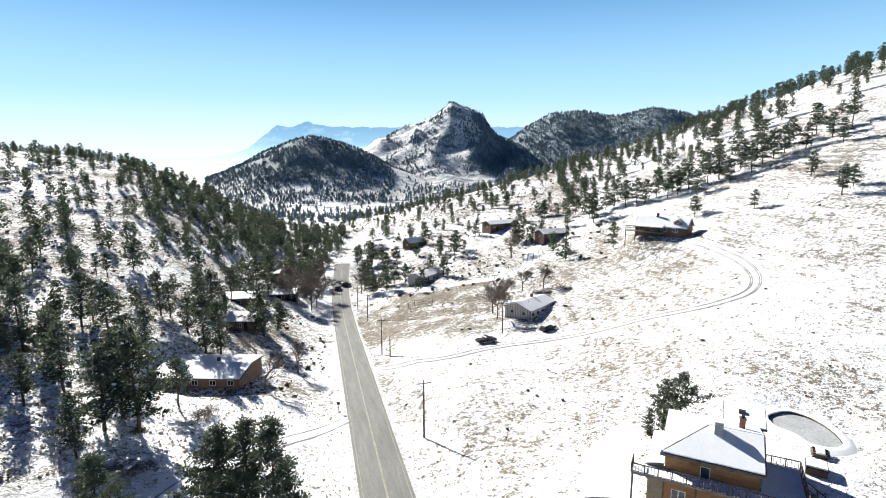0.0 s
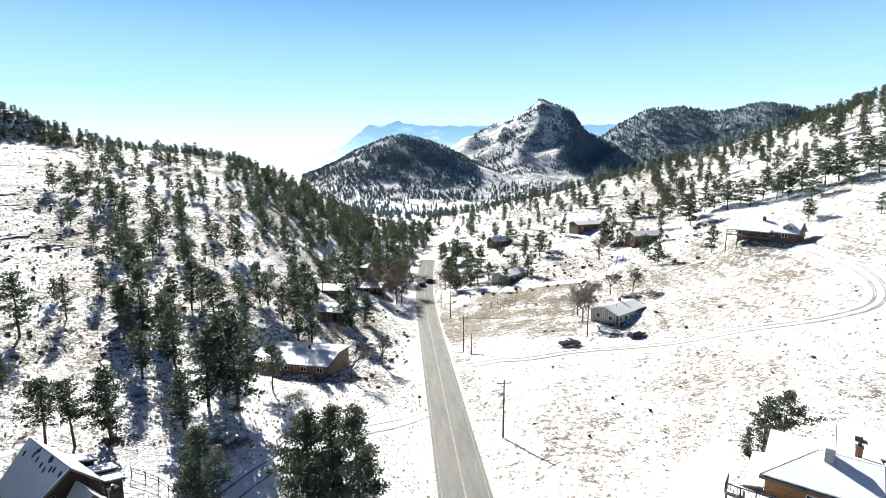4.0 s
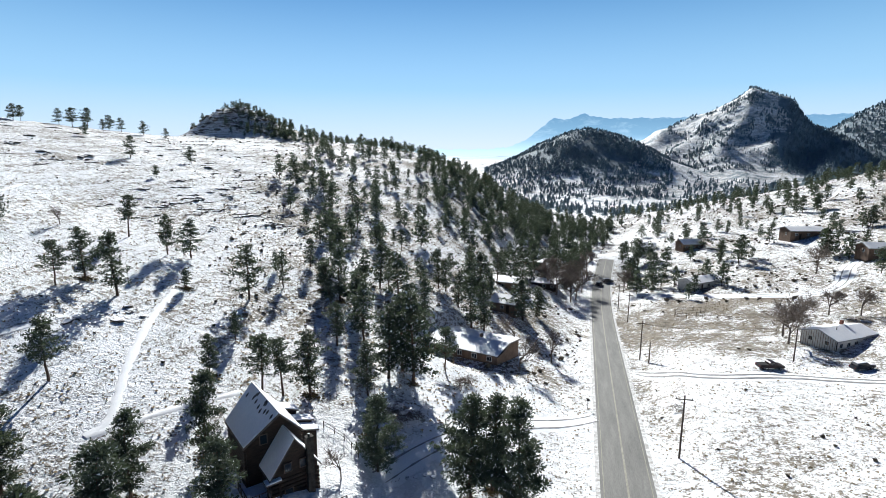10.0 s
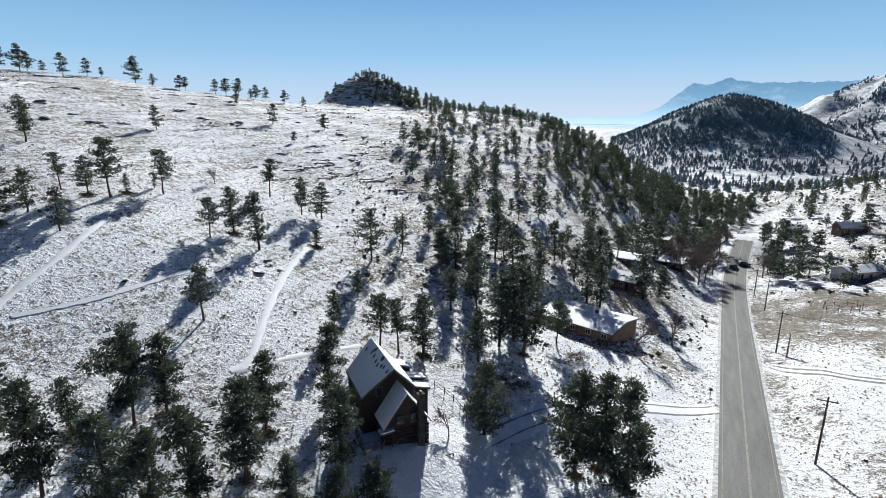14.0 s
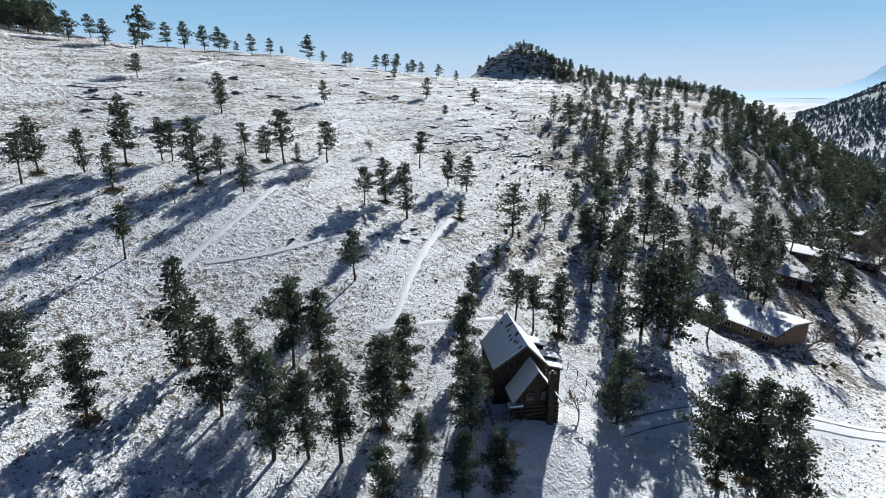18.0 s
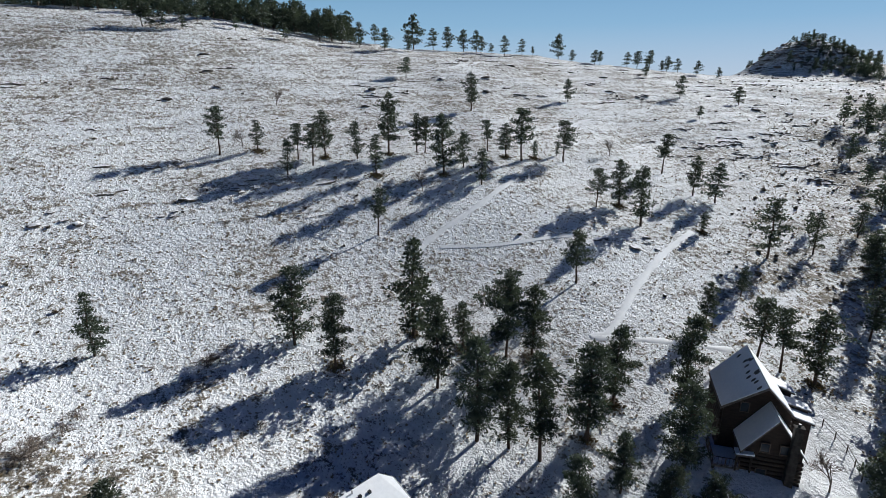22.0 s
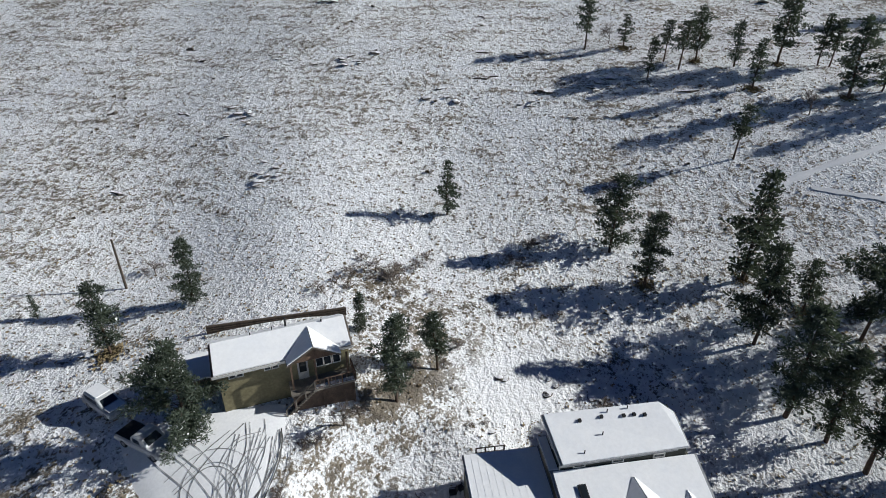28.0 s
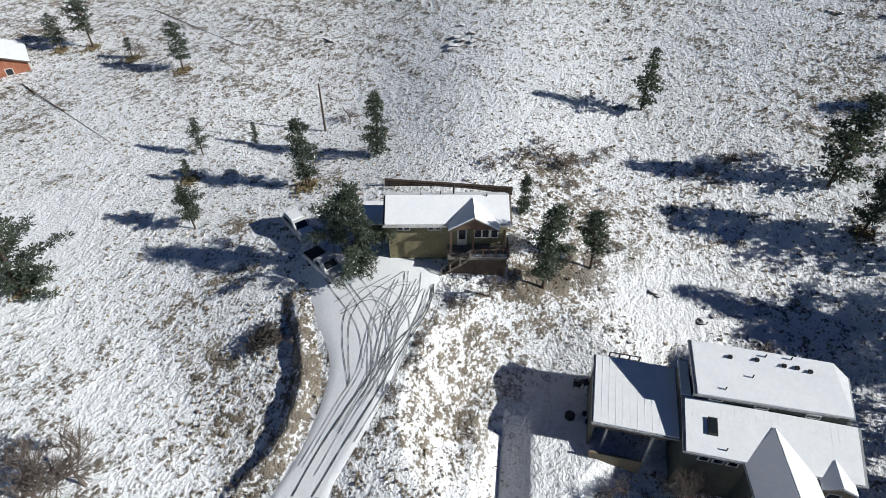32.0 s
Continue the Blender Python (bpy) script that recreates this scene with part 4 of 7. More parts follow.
RUT_K = [(-17.8, -18.9), (-20.7, -20.1), (-24.5, -21.2), (-27.5, -21.4)]
RUT_L = [(-13.7, -19.5), (-17.6, -19.9), (-20.8, -21.0), (-24.2, -22.9), (-26.9, -23.8)]
RUT_M = [(-13.7, -19.0), (-17.9, -19.3), (-21.2, -19.4), (-24.6, -19.8), (-27.6, -20.9)]
RUT_N = [(-10.4, -20.1), (-14.9, -20.6), (-18.0, -20.9), (-20.5, -22.1), (-22.5, -22.8), (-25.4, -21.8)]
CIRCLE = [(45.2, 60.6), (40.1, 57.7), (35.7, 53.1), (32.3, 47.4)]
BANK = [(-21.1, -31.2), (-18.1, -27.1), (-15.2, -24.1), (-12.9, -22.8), (-10.8, -22.3), (-8.0, -22.4), (-5.8, -23.0)]
FALLEN = [(-28.5, -99.4), (-26.8, -72.1)]
FALLEN2 = [(-55.5, -103.7), (-54.2, -76.3)]
FENCE_E = [(-35.7, 16.3), (-35.3, 19.2), (-34.7, 22.0)]
LEDGE_A = [(-120.4, 104.3), (-116.9, 121.9), (-105.6, 132.2), (-97.7, 141.1)]
LEDGE_B = [(-107.2, 121.4), (-102.2, 130.8), (-100.9, 148.2), (-93.4, 158.5)]
LEDGE_C = [(-98.3, -22.5), (-97.4, -10.5), (-94.3, 1.7), (-91.5, 19.5)]
LEDGE_D = [(-105.3, -65.6), (-102.8, -52.9), (-105.8, -42.1)]
LEDGE_F = [(-114.1, 106.1), (-108.5, 126.0), (-92.4, 141.7), (-80.1, 157.8)]
LEDGE_G = [(-110.0, 132.0), (-114.9, 141.1), (-114.6, 166.8)]
LEDGE_H = [(-104.0, 112.0), (-98.0, 128.0), (-84.0, 143.0)]
LEDGE_E = [(-73.3, 57.3), (-72.5, 64.8), (-71.2, 72.4)]


# ---- woods: stands too many to count ----
def simple_pine(seed):
    t, c = pine_meshes(seed, 0.21, 0.14, 0, 10, 6, 0.25, 1.05, 0.24, 0.0, 1.8)
    return [np.array([v.co[:] for v in me.vertices]) for me in (t, c)], [[list(p.vertices) for p in me.polygons] for me in (t, c)]


STAND = [simple_pine(s) for s in (41, 42, 43, 44)]


def stand(name, label, seed, count, b0, b1, r0, r1, tall, keep, space=4.0):
    """Pines strewn over a stretch of ground, by bearing and distance; keep gives their closeness."""
    rng = random.Random(seed)
    vs, fs, slots, base, spots = [], [], [], 0, []
    for _ in range(count):
        b, r = rng.uniform(b0, b1), math.sqrt(rng.uniform(r0 * r0, r1 * r1))
        x, y = r * math.sin(math.radians(b)), r * math.cos(math.radians(b))
        if rng.random() > keep(b, r) or abs(x - float(road_x(y))) < 9:
            continue
        if any((x - p) ** 2 + (y - q) ** 2 < space * space for p, q in spots):
            continue
        spots.append((x, y))
        (tv, cv), (tf, cf) = STAND[rng.randrange(4)]
        s, w, a = tall * rng.uniform(0.5, 1.1) / 10, rng.uniform(0.9, 1.25), rng.uniform(0, 6.28)
        m = np.array([[math.cos(a), math.sin(a), 0], [-math.sin(a), math.cos(a), 0], [0, 0, 1]]) * np.array([s * w, s * w, s])
        z = z_at(x, y) - 0.2
        for v, f, slot in ((tv, tf, 0), (cv, cf, 1)):
            vs.append(v @ m + (x, y, z))
            fs += [[i + base for i in q] for q in f]
            slots += [slot] * len(f)
            base += len(v)
    me = bpy.data.meshes.new(name)
    me.from_pydata(np.concatenate(vs).tolist(), [], fs)
    me.materials.append(BARK), me.materials.append(NEEDLES)
    me.polygons.foreach_set("material_index", slots)
    return tagged(new(name, me), label, "trees", kind="stuff")


def clip01(x):
    return max(0.0, min(1.0, x))


def west_wood(b, r):
    if r < 150 and -34 < b < -4:
        return 0.0 if r < 105 or b > -15 else 0.10
    if b > -8 and r < 185:
        return 0.0
    edge = -33 + max(0, (r - 170)) * 0.035 if r < 330 else -27.5 - (r - 330) * 0.08
    k = clip01((b - edge) / 3)
    low = clip01((b + 16) / 10) * clip01((r - 190) / 80)
    return k * (0.135 + 0.78 * low) * (0.55 + 0.6 * clip01(0.5 + math.sin(b * 1.3 + r * 0.05) * 0.6))


stand("pine_wood", "dark green pine wood on the snowy slope beyond the road", 61, 3300, -38, 4.5, 92, 425, 9.5, west_wood, 3.4)
stand("ridge_wood", "pines along the rocky knoll and crest", 62, 330, -39.5, -14, 395, 480, 7, lambda b, r: 0.08 + 0.92 * clip01((b + 34.6) / 1.5), 4.0)
stand("east_wood", "pines on the steep snowy hillside", 63, 800, 27, 62, 250, 430, 8.8,
      lambda b, r: clip01((r - 235 - (b - 30) * 1.2 + 20 * math.sin(b)) / 40) * (0.85 if b < 44 else 0.6), 5)
stand("knoll_wood", "small pines crowding the rocky knoll", 67, 260, -38.2, -29, 402, 462, 5.5, lambda b, r: 0.07 + 0.85 * clip01((b + 34.8) / 1.5), 2.8)
stand("valley_pines", "scattered pines among the valley houses", 64, 650, 4, 30, 190, 600, 9, lambda b, r: 0.36 + 0.5 * clip01((r - 330) / 100), 6)
stand("crest_pines", "pines on the skyline of the grassy ridge", 65, 620, -114, -75.5, 236, 300, 13, lambda b, r: clip01((r - 236) / 10) * (0.5 if b < -88 else 0.95), 3.6)


def far_wood(name, label, seed, count, b0, b1, r0, r1, tall, keep):
    rng = random.Random(seed)
    v, f = [], []
    for _ in range(count):
        b, r = math.radians(rng.uniform(b0, b1)), math.sqrt(rng.uniform(r0 * r0, r1 * r1))
        x, y = r * math.sin(b), r * math.cos(b)
        z = z_at(x, y)
        if rng.random() > keep(math.degrees(b), r, x, y, z):
            continue
        t = tall * rng.uniform(0.6, 1.3)
        low_tree(rng, v, f, x, y, z, t, t * rng.uniform(0.2, 0.32))
    return tagged(new(name, mesh_from(name, v, f, HAZENEEDLES)), label, "trees", kind="stuff")


far_wood("dome_wood", "pine woods on the dome hill, blued by painted haze", 71, 9000, -9, 9.5, 900, 1420, 6.5, lambda b, r, x, y, z: (0.9 if ruffle(x, y, 38) + 0.5 * ruffle(x + 50, y, 14) > -0.30 else 0.08) * (1.0 if z > -18 else 0.6))
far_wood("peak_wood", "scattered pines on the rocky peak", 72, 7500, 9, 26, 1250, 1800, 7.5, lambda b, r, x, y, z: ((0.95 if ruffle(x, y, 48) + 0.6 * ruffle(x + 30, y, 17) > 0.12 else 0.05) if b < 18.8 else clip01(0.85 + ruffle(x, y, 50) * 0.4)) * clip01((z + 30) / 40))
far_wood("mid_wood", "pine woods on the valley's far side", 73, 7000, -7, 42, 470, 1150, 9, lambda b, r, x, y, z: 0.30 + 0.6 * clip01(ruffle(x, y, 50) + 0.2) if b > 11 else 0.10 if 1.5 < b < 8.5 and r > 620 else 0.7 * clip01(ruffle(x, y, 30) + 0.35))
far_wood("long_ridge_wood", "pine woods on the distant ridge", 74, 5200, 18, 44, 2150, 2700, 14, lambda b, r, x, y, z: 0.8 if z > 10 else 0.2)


# ---- building blocks for houses ----
def block(bm, x0, x1, y0, y1, z0, z1):
    v = [bm.verts.new(p) for p in ((x0, y0, z0), (x1, y0, z0), (x1, y1, z0), (x0, y1, z0), (x0, y0, z1), (x1, y0, z1), (x1, y1, z1), (x0, y1, z1))]
    for f in ((3, 2, 1, 0), (4, 5, 6, 7), (0, 1, 5, 4), (1, 2, 6, 5), (2, 3, 7, 6), (3, 0, 4, 7)):
        bm.faces.new([v[k] for k in f])
    return bm


def box(*size):
    return block(bmesh.new(), *size)


def slab(corners, thick, bm=None):
    """A plate under these corner points (given against the clock, seen from above)."""
    bm = bm or bmesh.new()
    top = [bm.verts.new(p) for p in corners]
    low = [bm.verts.new((p[0], p[1], p[2] - thick)) for p in corners]
    n = len(corners)
    bm.faces.new(top)
    bm.faces.new(low[::-1])
    for k in range(n):
        bm.faces.new((top[k], low[k], low[(k + 1) % n], top[(k + 1) % n]))
    bm.normal_update()
    return bm


def upright(profile, axis, a, b):
    """A wall whose outline stands across an axis: profile points (along, z), from a to b on the axis."""
    bm = bmesh.new()
    rows = []
    for c in (a, b):
        rows.append([bm.verts.new((c, p, z) if axis == "x" else (p, c, z)) for p, z in profile])
    bm.faces.new(rows[0])
    bm.faces.new(rows[1][::-1])
    n = len(profile)
    for k in range(n):
        bm.faces.new((rows[0][k], rows[1][k], rows[1][(k + 1) % n], rows[0][(k + 1) % n]))
    bmesh.ops.recalc_face_normals(bm, faces=bm.faces)
    return bm


def rod(a, b, r, sides=6):
    v, f = [], []
    stick(v, f, a, b, r, r, sides)
    f += [tuple(range(sides))[::-1], tuple(range(sides, 2 * sides))]
    bm = bmesh.new()
    vs = [bm.verts.new(p) for p in v]
    for q in f:
        bm.faces.new([vs[k] for k in q])
    return bm


def roof_slope(parent, corners, mat, snow=0.13, cover=1.0, thick=0.16):
    """One pitch of a roof, with the snow that lies on it."""
    ob = part("roof_slope", slab(corners, thick), mat, parent)
    c = sum((Vector(p) for p in corners), Vector()) / len(corners)
    if snow:
        k = 0.97 * cover
        part("snow_cover", slab([tuple(c + (Vector(p) - c) * k + Vector((0, 0, snow))) for p in corners], snow - 0.005), SNOW, ob, "thin even snow")
    return ob


def window(parent, x, y, z, w, h, face="-y", mat=None, name="window"):
    """A framed window on a wall; face is the side that looks out."""
    out = -1 if face[0] == "-" else 1
    ob = new(name)
    ob.parent = parent
    turn = {"-y": 0, "+x": 90, "+y": 180, "-x": -90}[face]
    ob.matrix_basis = pose(x, y, z, 0, 0, turn)
    bm = bmesh.new()
    t = 0.09
    for q in ((-w / 2, -w / 2 + t, -h / 2, h / 2), (w / 2 - t, w / 2, -h / 2, h / 2), (-w / 2 + t, w / 2 - t, h / 2 - t, h / 2), (-w / 2 + t, w / 2 - t, -h / 2, -h / 2 + t)):
        block(bm, q[0], q[1], -0.07, 0.02, q[2], q[3])
    if w > 1.1:
        block(bm, -t / 2, t / 2, -0.06, 0.02, -h / 2 + t, h / 2 - t)
    part("frame", bm, mat or TRIM, ob)
    part("pane", box(-w / 2 + t, w / 2 - t, -0.03, 0.0, -h / 2 + t, h / 2 - t), GLASS, ob, "dark reflecting glass")
    return ob


def gabled(parent, x0, x1, y0, y1, z0, ze, rise, wallmat, roofmat, over=0.45, along="x", snow=0.13, ridge=None, skip=()):
    """Four walls and a two-pitched roof. z0 foot, ze eaves, rise from eaves to ridge; ridge: where it runs across."""
    t = 0.2
    if along == "x":
        m = (y0 + y1) / 2 if ridge is None else ridge
        gab = [(y0, z0), (y1, z0), (y1, ze), (m, ze + rise), (y0, ze)]
        part("wall", upright(gab, "x", x0, x0 + t), wallmat, parent)
        part("wall", upright(gab, "x", x1 - t, x1), wallmat, parent)
        part("wall", box(x0 + t, x1 - t, y0, y0 + t, z0, ze), wallmat, parent)
        part("wall", box(x0 + t, x1 - t, y1 - t, y1, z0, ze), wallmat, parent)
        g0, g1 = rise / (m - y0), rise / (y1 - m)
        a, b, up = x0 - over, x1 + over, 0.17
        if "front" not in skip:
            roof_slope(parent, [(a, y0 - over, ze - g0 * over + up), (b, y0 - over, ze - g0 * over + up), (b, m, ze + rise + up), (a, m, ze + rise + up)], roofmat, snow)
        if "back" not in skip:
            roof_slope(parent, [(a, m, ze + rise + up), (b, m, ze + rise + up), (b, y1 + over, ze - g1 * over + up), (a, y1 + over, ze - g1 * over + up)], roofmat, snow)
    else:
        m = (x0 + x1) / 2 if ridge is None else ridge
        gab = [(x0, z0), (x1, z0), (x1, ze), (m, ze + rise), (x0, ze)]
        part("wall", upright(gab, "y", y0, y0 + t), wallmat, parent)
        part("wall", upright(gab, "y", y1 - t, y1), wallmat, parent)
        part("wall", box(x0, x0 + t, y0 + t, y1 - t, z0, ze), wallmat, parent)
        part("wall", box(x1 - t, x1, y0 + t, y1 - t, z0, ze), wallmat, parent)
        g0, g1 = rise / (m - x0), rise / (x1 - m)
        a, b, up = y0 - over, y1 + over, 0.17
        roof_slope(parent, [(x0 - over, b, ze - g0 * over + up), (x0 - over, a, ze - g0 * over + up), (m, a, ze + rise + up), (m, b, ze + rise + up)], roofmat, snow)
        roof_slope(parent, [(m, b, ze + rise + up), (m, a, ze + rise + up), (x1 + over, a, ze - g1 * over + up), (x1 + over, b, ze - g1 * over + up)], roofmat, snow)


def railing(parent, a, b, high=1.0, gap=1.4, mat=None, bars=True, name="railing"):
    """Posts with a top rail, a foot rail and thin balusters between two points."""
    a, b = Vector(a), Vector(b)
    L = (b - a).length
    ob = new(name)
    ob.parent = parent
    n = max(1, round(L / gap))
    mat = mat or RAIL
    for k in range(n + 1):
        p = a.lerp(b, k / n)
        part("post", box(p.x - 0.05, p.x + 0.05, p.y - 0.05, p.y + 0.05, p.z, p.z + high), mat, ob)
    up = Vector((0, 0, high))
    part("rail", rod(a + up, b + up, 0.06, 4), mat, ob)
    part("rail", rod(a + up * 0.15, b + up * 0.15, 0.035, 4), mat, ob)
    if bars:
        bm = bmesh.new()
        for k in range(int(L / 0.3)):
            p = a.lerp(b, (k + 0.5) / int(L / 0.3))
            block(bm, p.x - 0.015, p.x + 0.015, p.y - 0.015, p.y + 0.015, p.z + high * 0.15, p.z + high)
        part("balusters", bm, mat, ob)
    return ob


def house(name, label, x, y, z, bearing, group="", category="house"):
    """An empty at a house's front corner; its x axis runs along this bearing, its y axis to the back."""
    return thing(name, label, category, x, y, z, 90 - bearing, group)


def glass_material():
    m, n, l, b = material("window_glass", 0.08, 0, 0.6)
    b.inputs["Base Color"].default_value = (0.02, 0.025, 0.03, 1)
    bumped(n, l, b, tex(n, l, 1.5, 2), 0.05, 0.01)
    return m


GLASS = glass_material()
TRIM = grainy("white_painted_trim", (0.50, 0.49, 0.46), (0.68, 0.67, 0.64), 1.5, 0.6, 0.1, 0.003)
RAIL = grainy("brown_rail_wood", (0.07, 0.05, 0.04), (0.14, 0.10, 0.075), 1.5, 0.8, 0.2, 0.005)
SHINGLE = grainy("brown_shingles", (0.09, 0.075, 0.065), (0.16, 0.135, 0.115), 1.0, 0.9, 0.4, 0.02)
GREYROOF = grainy("grey_metal_roof", (0.24, 0.25, 0.26), (0.36, 0.37, 0.38), 0.8, 0.5, 0.1, 0.005)
STONE = grainy("chimney_stone", (0.06, 0.05, 0.045), (0.15, 0.125, 0.11), 1.6, 0.95, 0.8, 0.05)
BRICKRED = grainy("chimney_brick", (0.16, 0.07, 0.05), (0.28, 0.13, 0.09), 2.0, 0.9, 0.4, 0.02)
DECK = grainy("grey_deck_boards", (0.16, 0.14, 0.12), (0.27, 0.24, 0.20), 1.2, 0.85, 0.2, 0.005)


# ---- the log A-frame cabin among the pines ----
DARKSTONE = grainy("sooty_stone", (0.02, 0.017, 0.015), (0.07, 0.06, 0.05), 2.2, 0.9, 0.5, 0.03)


def log_cabin():
    h = house("log_cabin", "dark log A-frame cabin with snowy steep roofs among pines", -35.8, 52.4, 6.2, 130)
    # x runs along the ridge towards the road, y to the uphill-away side is negative here
    R, E, W = 10.8, 6.8, 3.4
    for s in (1, -1):
        c = [(-0.6, 0, R), (8.9, 0, R), (6.8, -W * s, E), (-0.6, -W * s, E)]
        roof_slope(h, c if s < 0 else c[::-1], SHINGLE, 0.12, 1.0, 0.2)
    gab = [(-W + 0.3, -2.0), (W - 0.3, -2.0), (W - 0.3, E + 0.1), (0, R - 0.4), (-W + 0.3, E + 0.1)]
    part("wall", upright(gab, "x", 0.0, 0.25), DARKWOOD, h)
    part("wall", upright(gab, "x", 6.45, 6.7), DARKWOOD, h)
    for s in (1, -1):
        w = part("wall", box(0.25, 6.45, min(s * (W - 0.5), s * (W - 0.3)), max(s * (W - 0.5), s * (W - 0.3)), -2, E + 0.1), DARKWOOD, h)
        for k in range(14):
            part("log", rod((0.1, s * (W - 0.28), 0.2 + k * 0.48), (6.6, s * (W - 0.28), 0.2 + k * 0.48), 0.23, 8), DARKWOOD, w)
    # lower wing on the downhill end
    r, e = 8.2, 4.2
    roof_slope(h, [(10.3, 1.0, r), (6.7, 1.0, r), (6.7, -1.9, e), (10.3, -1.9, e)], SHINGLE, 0.12)
    roof_slope(h, [(6.7, 1.0, r), (10.3, 1.0, r), (10.3, 3.9, e), (6.7, 3.9, e)], SHINGLE, 0.12)
    part("wall", upright([(-1.6, -2.5), (3.6, -2.5), (3.6, e + 0.2), (1.0, r - 0.3), (-1.6, e + 0.2)], "x", 9.6, 9.85), DARKWOOD, h)
    for s, y in ((1, 3.35), (-1, -1.6)):
        w = part("wall", box(6.7, 9.6, y, y + 0.25, -2.5, e + 0.2), DARKWOOD, h)
    front = part("wall", box(9.86, 9.9, -1.5, 3.5, -2.4, 4.1), DARKWOOD, h)
    for k in range(13):
        part("log", rod((9.92, -1.7, -2.1 + k * 0.48), (9.92, 3.7, -2.1 + k * 0.48), 0.2, 8), DARKWOOD, front)
    for y, z, w, hh in ((0.2, 5.0, 0.9, 1.1), (1.9, 5.0, 0.9, 1.1), (0.2, 2.0, 1.0, 1.2), (2.6, 1.8, 0.9, 1.2)):
        window(h, 10.08, y, z, w, hh, "+x", RAIL)
    for y, z in ((-1.2, 7.2), (1.2, 7.2)):
        window(h, 6.74, y, z, 0.9, 1.2, "+x", RAIL)
    # chimney
    c = part("chimney", box(10.1, 10.65, 2.2, 2.95, -2.5, 7.9), DARKSTONE, h, "dark stone chimney")
    part("chimney_cap", box(10.05, 10.7, 2.15, 3.0, 7.9, 8.02), DARKSTONE, c)
    part("flue", rod((10.4, 2.55, 8.02), (10.4, 2.55, 8.35), 0.14, 8), DARKMETAL, c)
    # lean-to roofs on the sunny side
    for x0, x1, y1, z in ((-1.6, 0.4, 5.3, 6.0), (1.0, 2.6, 6.4, 5.3), (2.62, 4.5, 6.2, 4.9)):
        roof_slope(h, [(x0, 3.0, z + 0.9), (x1, 3.0, z + 0.9), (x1, y1, z), (x0, y1, z)], SHINGLE, 0.12)
        part("wall", box(x0 + 0.2, x1 - 0.2, 3.2, y1 - 0.3, -1.5, z + 0.1), DARKWOOD, h)
    # snowy ledge of the entry roof, and the entry below it
    roof_slope(h, [(9.4, -2.3, 3.9), (10.4, -2.3, 3.9), (10.4, -0.6, 4.0), (9.4, -0.6, 4.0)], SHINGLE, 0.16)
    for y in (-2.1, -0.8):
        part("post", box(10.15, 10.3, y - 0.08, y + 0.08, -1.0, 3.8), DARKWOOD, h)
    # balcony and its posts
    b = part("balcony", box(6.8, 10.2, -4.2, -1.7, 2.0, 2.18), DECK, h)
    part("snow_cover", box(6.9, 10.1, -4.1, -1.75, 2.184, 2.26), SNOW, b, "smooth snow")
    railing(h, (6.8, -4.2, 2.18), (10.2, -4.2, 2.18), 1.0, 1.2)
    railing(h, (10.2, -4.2, 2.18), (10.2, -1.8, 2.18), 1.0, 1.2)
    for x in (6.9, 8.5, 10.1):
        part("post", box(x - 0.1, x + 0.1, -4.15, -3.95, -2.5, 2.0), DARKWOOD, h)
    part("deck", box(9.9, 12.0, -1.5, 6.0, -0.9, -0.7), DECK, h)
    railing(h, (12.0, -1.5, -0.7), (12.0, 6.0, -0.7), 1.0, 1.5)
    for k in range(3):
        part("post", box(11.8, 12.0, -1.4 + k * 3.6, -1.2 + k * 3.6, -3, -0.9), DARKWOOD, h)
    # bare patches where snow slid off
    rng = random.Random(3)
    for k in range(13):
        u, w = rng.uniform(0.4, 8.0), rng.uniform(0.06, 0.30)
        y, z = -W * w, R - (R - E) * w + 0.125
        v = [(u + 0.16 * math.cos(q) * 1.2, y + 0.32 * math.sin(q) * 0.65, z + 0.32 * math.sin(q) * 0.76) for q in [i * math.pi / 4 for i in range(8)]]
        part("bare_patch", slab(v, 0.02), SHINGLE, h, "dark shingles bare of snow")
    return h


log_cabin()


